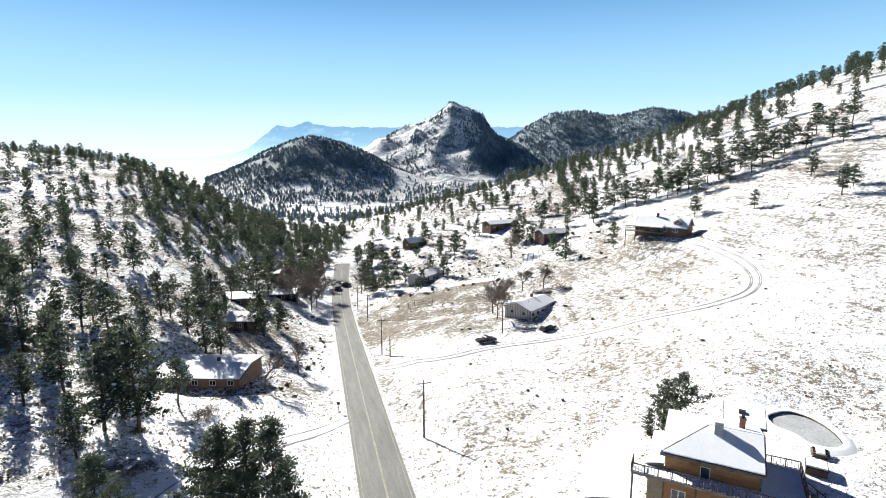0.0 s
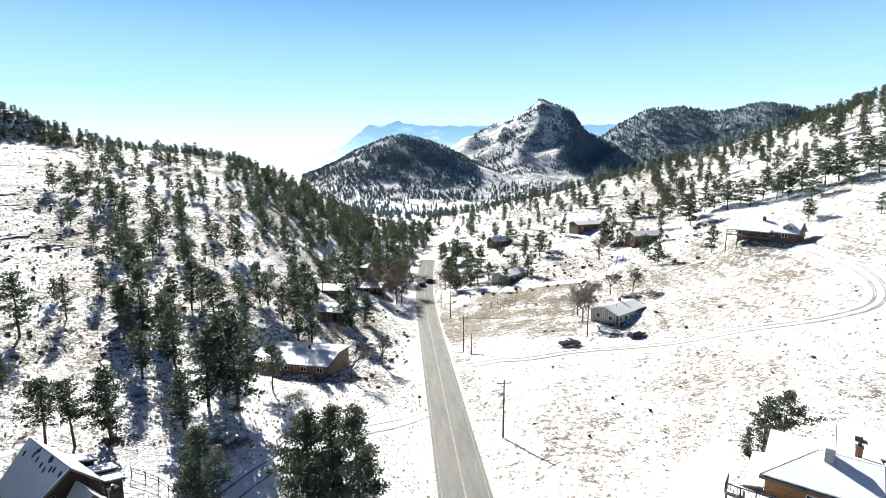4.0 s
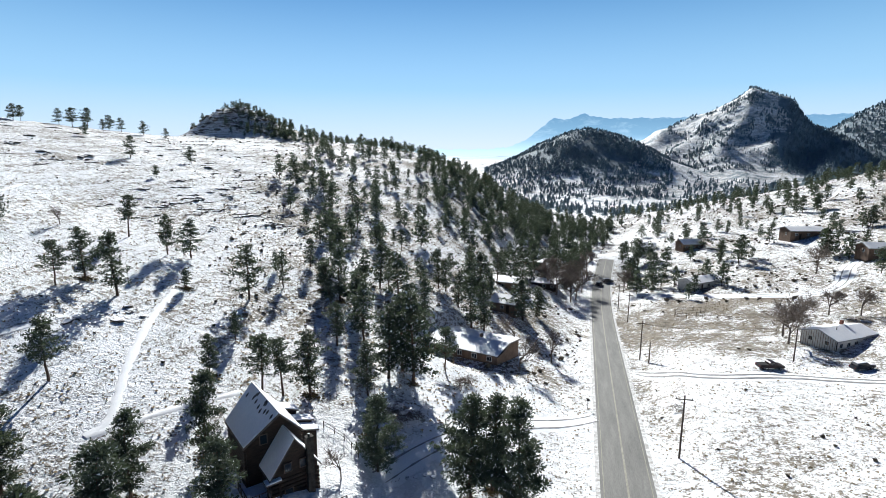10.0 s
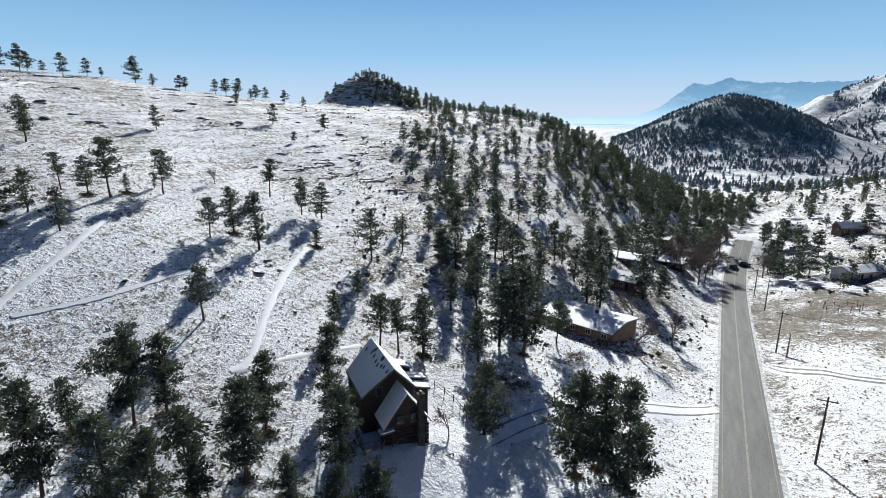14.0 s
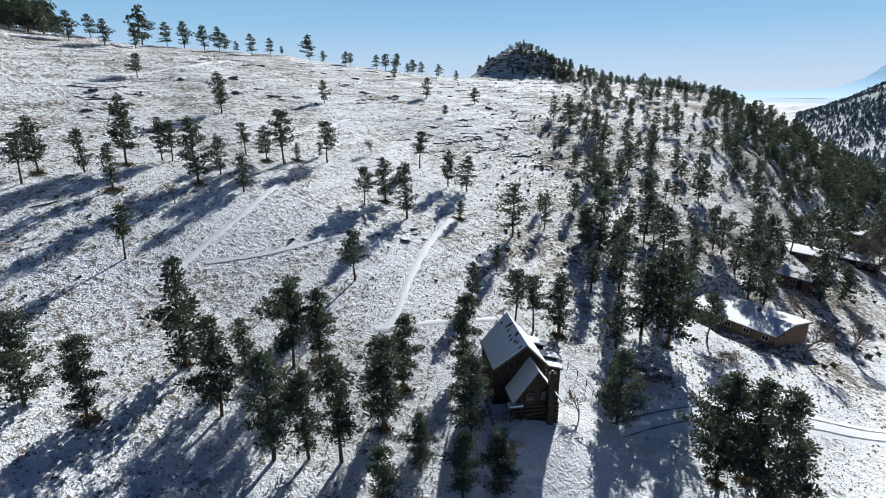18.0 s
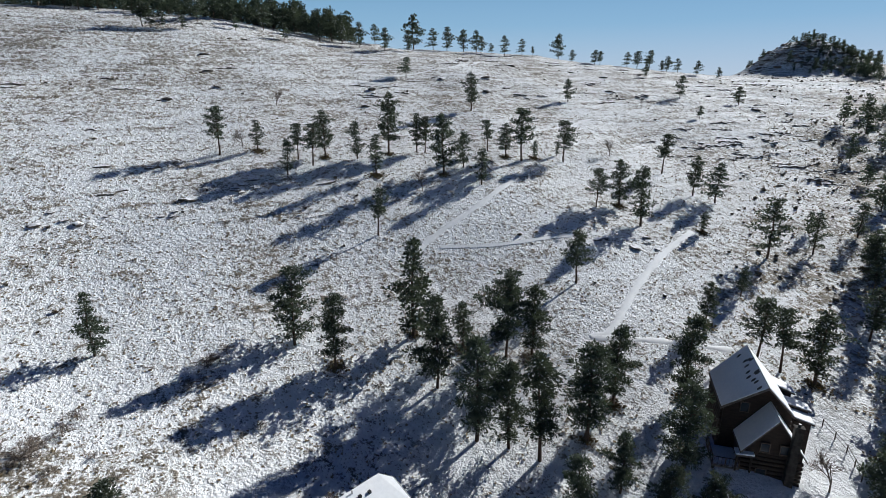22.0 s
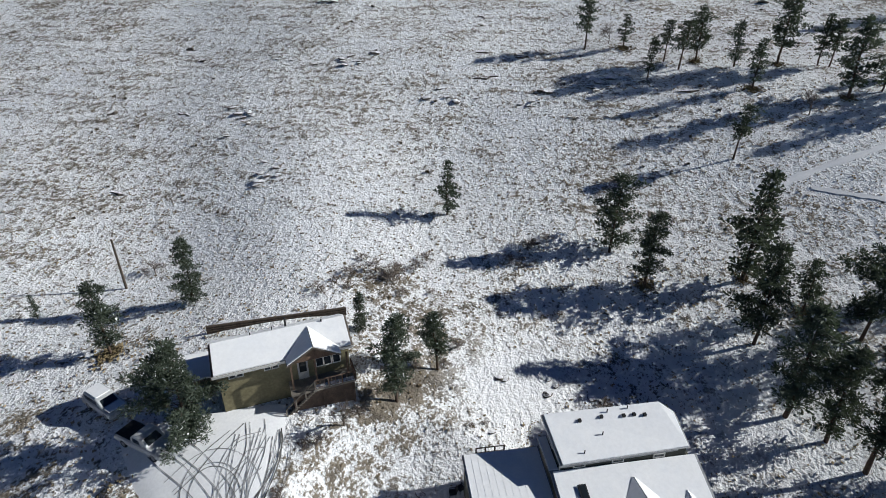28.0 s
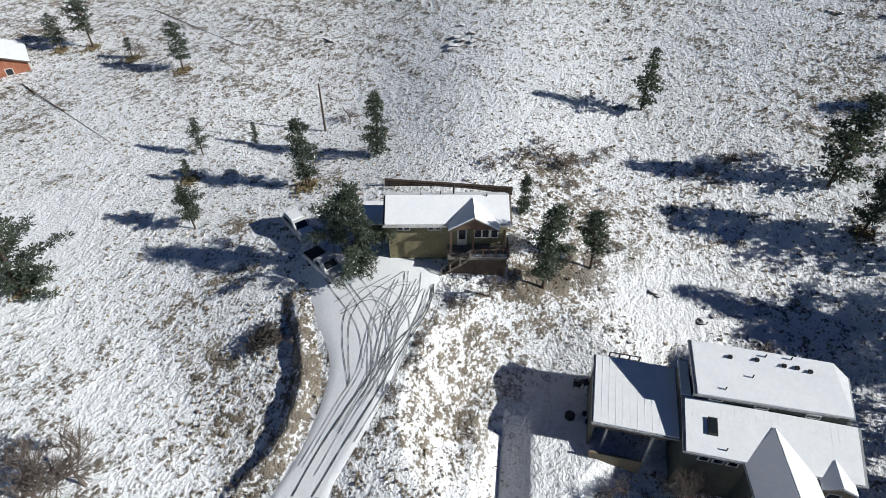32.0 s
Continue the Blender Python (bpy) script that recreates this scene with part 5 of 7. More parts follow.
# ---- the olive two-storey house with the ploughed yard ----
def olive_house():
    h = house("house", "olive two-storey house with a snowy roof and porch", -28.24, -25.75, 11.3, -35.5)
    L, D, E, rise = 11.2, 4.6, 5.0, 1.25
    gabled(h, 0.2, L - 0.2, 0.3, D, -1.0, E, rise, OLIVE, SHINGLE, 0.4, "x")
    part("fascia", box(-0.2, L + 0.2, -0.2, -0.13, E - 0.25, E - 0.02), TRIM, h)
    for x in (1.3, 1.9, 4.1, 4.75):
        window(h, x, 0.3, 4.35, 0.6, 0.5, "-y")
    for x in (8.4, 9.1, 9.9):
        window(h, x, 0.3, 3.7, 0.75, 1.0, "-y")
    d = part("door", box(6.5, 7.4, 0.22, 0.32, 2.35, 4.4), TRIM, h, "white porch door")
    part("pane", box(6.65, 7.25, 0.2, 0.219, 3.1, 4.25), GLASS, d)
    # cross gable over the porch
    y1, e2 = -1.0, E - 0.05
    for s in (1, -1):
        c = [(7.9, 2.2, E + 1.3), (7.9, y1, E + 1.3), (7.9 + s * 2.3, y1, e2), (7.9 + s * 2.3, 0.4, e2)]
        roof_slope(h, c if s > 0 else c[::-1], SHINGLE, 0.13)
    part("gable", upright([(5.75, e2 - 0.05), (10.05, e2 - 0.05), (7.9, E + 1.12)], "y", -0.75, -0.65), BROWNWALL, h)
    for x in (5.9, 7.9, 10.6):
        part("post", box(x - 0.07, x + 0.07, -1.0, -0.86, 2.4, E), BROWNWALL, h)
    dk = part("porch_deck", box(5.6, L - 0.1, -1.6, 0.3, 2.15, 2.35), DECK, h)
    part("snow_cover", box(7.7, L - 0.2, -1.55, -1.1, 2.354, 2.42), SNOW, dk)
    for x in (5.8, 8.3, 10.9):
        part("post", box(x - 0.09, x + 0.09, -1.5, -1.32, -1.0, 2.15), RAIL, h)
    railing(h, (7.6, -1.6, 2.35), (L - 0.1, -1.6, 2.35), 0.95, 1.2, BROWNWALL)
    railing(h, (L - 0.1, -1.6, 2.35), (L - 0.1, 0.2, 2.35), 0.95, 1.2, BROWNWALL)
    # sheet added to give the shaded space below the deck its darkness
    part("underdeck_sheet", box(5.75, L - 0.25, -1.30, -1.25, -1.0, 2.1), RAIL, h, "dark sheet added for the shade under the porch")
    st = new("stairs")
    st.parent = h
    for k in range(12):
        part("tread", box(5.0 + k * 0.22, 5.26 + k * 0.22, -1.6, -0.6, 0.1 + k * 0.18, 0.17 + k * 0.18), DECK, st)
    railing(h, (5.0, -1.65, 0.15), (7.6, -1.65, 2.35), 0.9, 1.3, DECK, False)
    for x, y, r, hh in ((6.2, 3.2, 0.09, 0.7), (5.0, 2.6, 0.05, 0.4), (3.2, 2.5, 0.05, 0.3), (9.2, 2.3, 0.06, 0.3)):
        part("vent_pipe", rod((x, y, E + rise - 0.2), (x, y, E + rise + 0.15 + hh), r, 8), DARKMETAL, h)
    part("foundation", box(0.15, L - 0.15, 0.25, 0.31, -1.2, 0.5), STONE, h)
    # the low shed roof at its end
    s = thing("lean_to", "low lean-to with a flat snowy roof beside the house", "shed", *(h.matrix_basis @ Vector((-0.1, 0, 0))), 90 + 35.5)
    part("wall", box(-2.4, 0.0, 3.2, 3.4, -1.0, 2.4), OLIVE, s), part("wall", box(-2.4, -2.2, 3.4, 6.6, -1, 2.4), OLIVE, s), part("wall", box(-2.2, 0.0, 6.4, 6.6, -1, 2.4), OLIVE, s)
    roof_slope(s, [(-2.6, 3.0, 2.6), (0.05, 3.0, 2.6), (0.05, 6.8, 2.75), (-2.6, 6.8, 2.75)], SHINGLE, 0.15)
    # retaining wall behind
    w = thing("retaining_wall", "dark timber retaining wall behind the house", "wall", -37.4, -33.6, z_at(-37.4, -33.6))
    rise = z_at(-43.6, -21.0) - z_at(-37.4, -33.6)
    for k in range(5):
        part("timber", rod((0, 0, k * 0.26 - 0.2), (-6.2, 12.6, rise + k * 0.26 - 0.2), 0.14, 6), POLEWOOD, w)
    return h


OLIVE = grainy("olive_stucco", (0.17, 0.15, 0.085), (0.25, 0.22, 0.13), 0.7, 0.9, 0.2, 0.01)
olive_house()


# ---- the large house with the clerestory roof ----
def clerestory_house():
    h = house("house", "large brown house with stepped snowy metal roofs", -26.1, 2.8, 4.3, -22)
    E, T = 5.0, 6.25      # the low roof's front and back edge
    part("wall", box(0.5, 12.0, 0.6, 0.8, -1.5, E), GREYWALL, h)
    part("wall", box(0.7, 11.8, 7.4, 7.6, -1.5, 6.2), GREYWALL, h)
    side = [(0.8, -1.5), (7.4, -1.5), (7.4, 6.3), (4.3, T - 0.1), (0.8, E)]
    part("wall", upright(side, "x", 0.5, 0.7), GREYWALL, h)
    part("wall", upright(side, "x", 11.8, 12.0), GREYWALL, h)
    low = roof_slope(h, [(0.25, 0.3, E), (12.35, 0.3, E), (12.6, 4.3, T), (0.25, 4.3, T)], GREYROOF, 0.10, 0.99)
    for k in range(24):
        x = 0.45 + k * 0.5
        part("seam", slab([(x, 0.35, E + 0.112), (x + 0.05, 0.35, E + 0.112), (x + 0.05, 4.2, T + 0.075), (x, 4.2, T + 0.075)], 0.03), SNOW, low)
    roof_slope(h, [(0.2, 4.3, T), (0.95, 4.3, T), (0.95, 7.6, T + 0.3), (0.2, 7.6, T + 0.3)], GREYROOF, 0.09, 0.97)
    # clerestory storey
    part("wall", box(1.1, 11.6, 4.32, 4.5, T - 0.3, 6.95), DARKSIDING, h)
    for x in (2.6, 5.8, 9.3):
        window(h, x, 4.3, 6.6, 1.0, 0.42, "-y")
    roof_slope(h, [(0.95, 4.05, 6.95), (12.0, 4.35, 6.95), (11.75, 6.9, 8.35), (10.7, 7.7, 8.9), (0.35, 7.7, 8.9)], GREYROOF, 0.11, 0.995)
    gab = [(4.4, T - 0.2), (7.5, T - 0.2), (7.5, 8.6), (4.4, 6.9)]
    end = part("wall", upright(gab, "x", 1.05, 1.2), DARKSIDING, h)
    part("wall", upright([(4.4, T - 0.2), (7.5, T - 0.2), (7.5, 8.1), (6.7, 8.1), (4.4, 6.9)], "x", 11.4, 11.6), DARKSIDING, h)
    part("wall", box(1.2, 11.4, 7.35, 7.5, T - 0.2, 8.55), DARKSIDING, h)
    window(h, 1.03, 6.6, 7.2, 1.2, 0.9, "-x")
    part("corner_trim", box(0.98, 1.06, 4.3, 4.42, T, 6.85), TRIM, end, "pale corner board")
    slope = (8.9 - 6.95) / (7.7 - 4.15)
    for x, y in ((3.4, 6.9), (5.3, 7.0), (7.2, 6.9), (8.1, 6.9), (9.0, 6.8)):
        z = 6.98 + (y - 4.15) * slope + 0.11
        part("vent", box(x - 0.13, x + 0.13, y - 0.12, y + 0.12, z - 0.1, z + 0.12), DARKMETAL, h)
    for x, y in ((3.1, 4.7), (5.9, 7.3), (7.7, 7.4), (5.0, 5.8)):
        z = 6.98 + (y - 4.15) * slope + 0.11
        part("vent_pipe", rod((x, y, z - 0.1), (x, y, z + 0.28), 0.045, 8), DARKMETAL, h)
    pitch = (T - E) / 4.0
    on = lambda y, up: E + (y - 0.3) * pitch + up
    sk = part("skylight", slab([(2.0, 1.75, on(1.75, 0.28)), (2.65, 1.75, on(1.75, 0.28)), (2.65, 2.95, on(2.95, 0.28)), (2.0, 2.95, on(2.95, 0.28))], 0.2), DARKMETAL, h)
    part("pane", slab([(2.09, 1.85, on(1.85, 0.30)), (2.56, 1.85, on(1.85, 0.30)), (2.56, 2.85, on(2.85, 0.30)), (2.09, 2.85, on(2.85, 0.30))], 0.015), GLASS, sk)
    part("vent_pipe", rod((3.2, 0.9, on(0.9, 0)), (3.2, 0.9, on(0.9, 0.4)), 0.045, 8), DARKMETAL, h)
    for x in (1.9, 2.9, 3.9):
        window(h, x, 0.6, 4.35, 0.8, 0.8, "-y")
    # front gable wing
    R, e = 5.98, 4.95
    for s in (1, -1):
        c = [(6.6, 3.3, R), (7.2, -5.0, R), (7.2 + s * 2.4, -5.0, e), (6.7 + s * 2.35, 0.4, e)]
        roof_slope(h, c if s > 0 else c[::-1], GREYROOF, 0.10, 0.99)
    part("wall", upright([(5.0, -1.5), (9.4, -1.5), (9.4, 4.95), (7.2, 5.8), (5.0, 4.95)], "y", -4.6, -4.4), GREYWALL, h)
    part("wall", box(4.9, 5.1, -4.4, 0.6, -1.5, 4.85), GREYWALL, h), part("wall", box(8.9, 9.1, -4.4, 0.6, -1.5, 4.85), GREYWALL, h)
    window(h, 7.2, -4.6, 3.8, 1.4, 1.4, "-y")
    window(h, 4.9, -2.0, 3.6, 0.9, 1.1, "-x")
    # small gabled bay
    for s in (1, -1):
        c = [(10.4, 1.75, 5.50), (10.3, -0.5, 5.50), (10.35 + s * 1.15, -0.5, 4.92), (10.4 + s * 1.15, 0.35, 4.92)]
        roof_slope(h, c if s > 0 else c[::-1], GREYROOF, 0.09, 0.98)
    part("wall", upright([(9.4, 1.5), (11.3, 1.5), (11.3, 4.9), (10.35, 5.35), (9.4, 4.9)], "y", -0.25, -0.1), TANWALL, h)
    part("wall", box(9.4, 9.55, -0.1, 0.6, 1.5, 4.85), TANWALL, h), part("wall", box(11.15, 11.3, -0.1, 0.6, 1.5, 4.85), TANWALL, h)
    window(h, 10.35, -0.25, 3.9, 0.9, 1.1, "-y")
    # carport at the uphill end
    c = thing("carport", "open carport with a flat snowy roof beside the house", "carport", *(h.matrix_basis @ Vector((-0.30, 1.4, 0))), 90 + 22)
    r = roof_slope(c, [(-5.9, 0, 4.7), (0.6, 0, 4.7), (0.6, 6.0, 5.7), (-5.9, 6.0, 5.7)], GREYROOF, 0.12, 0.99)
    for k in range(11):
        x = -5.75 + k * 0.54
        part("seam", slab([(x, 0.05, 4.835), (x + 0.04, 0.05, 4.835), (x + 0.04, 5.9, 5.82), (x, 5.9, 5.82)], 0.03), SNOW, r)
    part("wall", box(-5.7, -5.5, 0.3, 5.8, -0.5, 4.65), GREYWALL, c), part("wall", box(-5.5, -0.1, 5.6, 5.8, -0.5, 5.5), BROWNWALL, c)
    part("beam", box(-5.8, -0.1, 0.1, 0.3, 4.2, 4.5), BROWNWALL, c)
    for x in (-4.6, -1.2):
        part("post", box(x - 0.08, x + 0.08, 0.12, 0.28, 0.0, 4.2), TRIM, c, "pale post")
    part("parapet", box(-5.6, -1.6, -0.9, -0.7, -1.2, 2.2), TANWALL, c, "tan parapet wall")
    part("floor", box(-5.6, -0.1, -0.7, 5.6, -1.0, 0.3), STONE, c)
    railing(c, (-4.6, 6.4, 5.2), (-2.2, 6.4, 5.2), 0.6, 0.8, RAIL, False)
    return h


DARKSIDING = grainy("dark_green_siding", (0.045, 0.05, 0.042), (0.085, 0.09, 0.075), 0.9, 0.8, 0.2, 0.01)
clerestory_house()


# ---- the ochre house with the deck and the pool ----
def ochre_house():
    h = house("house", "ochre wooden house with a snowy hip roof and wrap-around deck", 35.1, 43.3, 8.2, 132)
    E, L, D = 6.1, 9.6, 10.6
    up = E + 1.9
    a, b, c, d = (0, 0, E), (L, 0, E), (L, D, E), (0, D, E)
    r0, r1 = (4.4, 4.6, up), (L, 4.6, up)
    roof_slope(h, [a, b, r1, r0], SHINGLE, 0.13, 0.99)
    roof_slope(h, [r0, r1, c, d], SHINGLE, 0.13, 0.99)
    roof_slope(h, [d, a, r0], SHINGLE, 0.13, 0.99)
    part("wall", box(0.5, L - 0.4, 0.5, 0.7, -1.0, E), OCHRE, h)
    part("wall", box(0.5, 0.7, 0.7, D - 0.6, -1.0, E), OCHRE, h)
    part("wall", box(0.5, L - 0.4, D - 0.6, D - 0.4, -1, E), OCHRE, h)
    part("wall", upright([(0.7, -1), (D - 0.6, -1), (D - 0.6, E), (4.6, up - 0.2), (0.7, E)], "x", L - 0.6, L - 0.4), OCHRE, h)
    part("fascia", box(-0.02, L, -0.06, 0.0, E - 0.3, E - 0.02), SHINGLE, h)
    window(h, 4.3, 0.5, 4.5, 0.95, 1.7, "-y")
    for x in (2.0, 6.8):
        window(h, x, 0.5, 1.4, 1.4, 1.2, "-y")
    # back wing
    roof_slope(h, [(5.9, 9.0, E + 0.5), (10.2, 9.0, E + 0.5), (10.4, 15.4, E + 0.75), (5.9, 14.6, E + 0.75)], SHINGLE, 0.12, 0.99)
    part("wall", box(6.1, 10.0, 14.2, 14.4, -1, E + 0.5), OCHRE, h), part("wall", box(6.1, 6.3, D, 14.2, -1, E + 0.4), OCHRE, h), part("wall", box(9.8, 10.0, D, 14.2, -1, E + 0.4), OCHRE, h)
    sk = part("skylight", box(7.5, 8.2, 11.6, 12.4, E + 0.4, E + 0.95), DARKMETAL, h)
    ch = part("chimney", box(7.3, 7.85, 6.1, 6.75, E + 0.8, E + 2.5), BRICKRED, h, "red-brown brick chimney")
    part("chimney_cap", box(7.24, 7.91, 6.04, 6.81, E + 2.5, E + 2.6), STONE, ch)
    part("flue", rod((7.58, 6.42, E + 2.6), (7.58, 6.42, E + 3.0), 0.16, 8), DARKMETAL, ch)
    cool = part("cooler_box", box(4.9, 5.7, 3.4, 4.4, E + 1.2, E + 2.9), GREYROOF, h, "grey rooftop cooler")
    part("snow_cover", box(4.88, 5.72, 3.38, 4.42, E + 2.904, E + 3.0), SNOW, cool)
    # sun porch roof on the end
    roof_slope(h, [(-1.3, 0.4, 4.2), (0.45, 0.4, 4.6), (0.45, 8.0, 4.6), (-1.3, 8.0, 4.2)], SHINGLE, 0.12)
    part("wall", box(-1.1, -0.9, 0.6, 7.8, -1, 4.0), TANWALL, h)
    part("wall", box(-0.9, 0.5, 0.6, 0.8, -1, 4.2), TANWALL, h)
    # deck round two sides
    z = 4.0
    for q in ((-2.6, L + 3.6, -1.5, 0.48), (L - 0.38, L + 3.6, 0.5, 6.6)):
        dk = part("deck", box(q[0], q[1], q[2], q[3], z - 0.2, z), DECK, h)
        part("snow_cover", box(q[0] + 0.1, q[1] - 0.1, q[2] + 0.1, q[3] - 0.02, z + 0.004, z + 0.09), SNOW, dk)
    for x in (-2.45, 0.6, 3.6, 6.8, 10.0, 13.1):
        part("post", box(x - 0.09, x + 0.09, -1.45, -1.27, -1.5, z - 0.2), RAIL, h)
    for y in (3.0, 6.5):
        part("post", box(13.0, 13.18, y - 0.09, y + 0.09, -1.5, z - 0.2), RAIL, h)
    railing(h, (-2.6, -1.5, z), (L + 3.6, -1.5, z), 1.0, 1.3)
    railing(h, (L + 3.6, -1.5, z), (L + 3.6, 6.6, z), 1.0, 1.3)
    railing(h, (L - 0.3, 6.6, z), (L + 3.6, 6.6, z), 1.0, 1.3)
    railing(h, (-2.6, -1.5, z), (-2.6, 0.4, z), 1.0, 1.1)
    # steps down from the deck
    st = new("stairs")
    st.parent = h
    for k in range(16):
        part("tread", box(L + 3.65 + k * 0.26, L + 3.93 + k * 0.26, 2.0, 3.3, z - 0.2 - k * 0.18, z - 0.13 - k * 0.18), DECK, st)
    railing(h, (L + 3.7, 1.95, z - 0.2), (L + 7.8, 1.95, z - 3.0), 0.9, 1.3, None, False)
    railing(h, (L + 3.7, 3.35, z - 0.2), (L + 7.8, 3.35, z - 3.0), 0.9, 1.3, None, False)
    low = part("lower_deck", box(L + 3.7, L + 8.2, -1.5, 1.8, 1.0, 1.18), DECK, h)
    part("snow_cover", box(L + 3.8, L + 8.1, -1.4, 1.7, 1.184, 1.28), SNOW, low)
    railing(h, (L + 3.8, -1.5, 1.18), (L + 8.2, -1.5, 1.18), 1.0, 1.3)
    railing(h, (L + 8.2, -1.5, 1.18), (L + 8.2, 1.8, 1.18), 1.0, 1.3)
    for x in (L + 4.2, L + 8.0):
        part("post", box(x - 0.09, x + 0.09, -1.4, -1.2, -1.5, 1.0), RAIL, h)
    return h


ochre_house()


# ---- the swimming pool, frozen and empty of snow ----
def pool():
    o = thing("swimming_pool", "kidney-shaped pool under a grey winter cover", "pool", 63.2, 50.6, 9.05, 0)
    ring = [(-1.6, 4.0), (1.8, 4.4), (3.4, 2.6), (3.3, -0.6), (1.6, -4.0), (-0.6, -4.6), (-2.4, -3.2), (-2.2, -0.8), (-2.9, 1.6)]
    line = smooth_loop(ring, 6)
    n = len(line)
    v, f = [], []
    for s, z in ((1.0, -0.5), (1.0, 0.0), (1.05, 0.06), (1.3, 0.0), (1.55, -0.42)):
        v += [(x * s, y * (s if s < 1.3 else s * 0.9), z) for x, y in line]
    for q in range(4):
        for k in range(n):
            m = (k + 1) % n
            f.append((q * n + k, q * n + m, q * n + n + m, q * n + n + k))
    part_mesh("terrace", mesh_from("terrace", v, f, SNOW, True), o, None, "snow-covered terrace")
    part_mesh("cover", mesh_from("cover", [(x * 1.01, y * 1.01, -0.27) for x, y in line], [tuple(range(n))], POOLCOVER), o, None, "grey winter cover")
    # a dark ring along the inner edge paints in the recess's shadow
    v, f = [], []
    for s, z in ((0.985, -0.30), (0.985, -0.04), (1.012, -0.02), (1.012, -0.30)):
        v += [(x * s, y * s, z) for x, y in line]
    for q in range(3):
        for k in range(n):
            m = (k + 1) % n
            f.append((q * n + k, q * n + n + k, q * n + n + m, q * n + m))
    part_mesh("shade_ring", mesh_from("shade_ring", v, f, STONE, True), o, None, "dark ring round the cover, the recess's shade put into its colour")
    snowy_block(59.6, 45.3, 9.3, 42, 2.2, 1.0, 0.75, "picnic_table", "picnic table under thick snow on the pool terrace", "table")
    snowy_block(55.9, 42.7, 9.1, 42, 2.1, 2.1, 0.9, "hot_tub", "covered hot tub with a snowy lid beside the deck", "hot tub")


def smooth_loop(ring, steps):
    """A closed smooth curve through the given points."""
    n, out = len(ring), []
    for k in range(n):
        p = [Vector(ring[(k + i) % n]) for i in (-1, 0, 1, 2)]
        for i in range(steps):
            u = i / steps
            q = 0.5 * (2 * p[1] + (p[2] - p[0]) * u + (2 * p[0] - 5 * p[1] + 4 * p[2] - p[3]) * u * u + (3 * p[1] - p[0] - 3 * p[2] + p[3]) * u ** 3)
            out.append((q.x, q.y))
    return out


def snowy_block(x, y, z, turn, L, W, H, name, label, category):
    """A table or tub with a thick soft lid of snow."""
    o = thing(name, label, category, x, y, z_at(x, y) - 0.05, turn)
    if name == "picnic_table":
        part("tabletop", box(-L / 2, L / 2, -W / 2, W / 2, H - 0.05, H), DECK, o)
        for s in (-1, 1):
            part("bench", box(-L / 2, L / 2, s * (W / 2 + 0.35) - 0.13, s * (W / 2 + 0.35) + 0.13, 0.42, 0.47), DECK, o)
            part("leg", box(s * L * 0.36 - 0.05, s * L * 0.36 + 0.05, -W / 2 - 0.3, W / 2 + 0.3, 0, H - 0.05), RAIL, o)
    else:
        part("cabinet", box(-L / 2, L / 2, -W / 2, W / 2, 0, H - 0.08), BROWNWALL, o)
        part("lid", box(-L / 2 - 0.04, L / 2 + 0.04, -W / 2 - 0.04, W / 2 + 0.04, H - 0.08, H), DARKMETAL, o)
    bm = box(-L / 2 + 0.02, L / 2 - 0.02, -W / 2 + 0.02, W / 2 - 0.02, H + 0.002, H + 0.2)
    bmesh.ops.bevel(bm, geom=bm.edges[:], offset=0.07, segments=2, affect="EDGES")
    part("snow_cover", bm, SNOW, o)


POOLCOVER = grainy("grey_pool_cover", (0.36, 0.375, 0.38), (0.50, 0.51, 0.51), 0.5, 0.6, 0.2, 0.02)
pool()


# ---- the ranch house in the meadow ----
def ranch_house():
    h = house("house", "pale board-and-batten ranch house with a snowy roof", 60.2, 131.0, -0.9, 56)
    gabled(h, 0, 8.6, 0, 8.4, -1.5, 2.9, 1.35, WHITEWALL, GREYROOF, 0.5, "x")
    gabled(h, 8.6, 14.2, 0.6, 8.0, -1.5, 2.7, 1.15, WHITEWALL, GREYROOF, 0.5, "x")
    bat = new("battens")
    bat.parent = h
    for k in range(15):
        y = 0.3 + k * 0.56
        part("batten", box(-0.05, 0.0, y, y + 0.08, -0.5, 2.9 + 1.35 * (1 - abs(y - 4.2) / 4.2) - 0.1), BROWNWALL, bat)
    for k in range(3):
        window(h, 1.4 + k * 2.6, 0, 1.6, 1.2, 1.1, "-y")
    window(h, 0, 2.2, 1.7, 1.1, 1.1, "-x"), window(h, 0, 6.0, 1.7, 1.1, 1.1, "-x")
    window(h, 10.4, 0.6, 1.5, 1.2, 1.0, "-y")
    d = part("door", box(12.2, 13.1, 0.52, 0.62, 0.0, 2.1), BROWNWALL, h)
    part("chimney", box(8.2, 8.8, 4.6, 5.2, 4.0, 5.4), BRICKRED, h)
    part("vent_pipe", rod((4.0, 3.0, 4.0), (4.0, 3.0, 4.9), 0.07, 8), DARKMETAL, h)
    part("corner_board", box(-0.06, 0.1, -0.06, 0.1, -1, 2.9), DARKWOOD, h)


ranch_house()


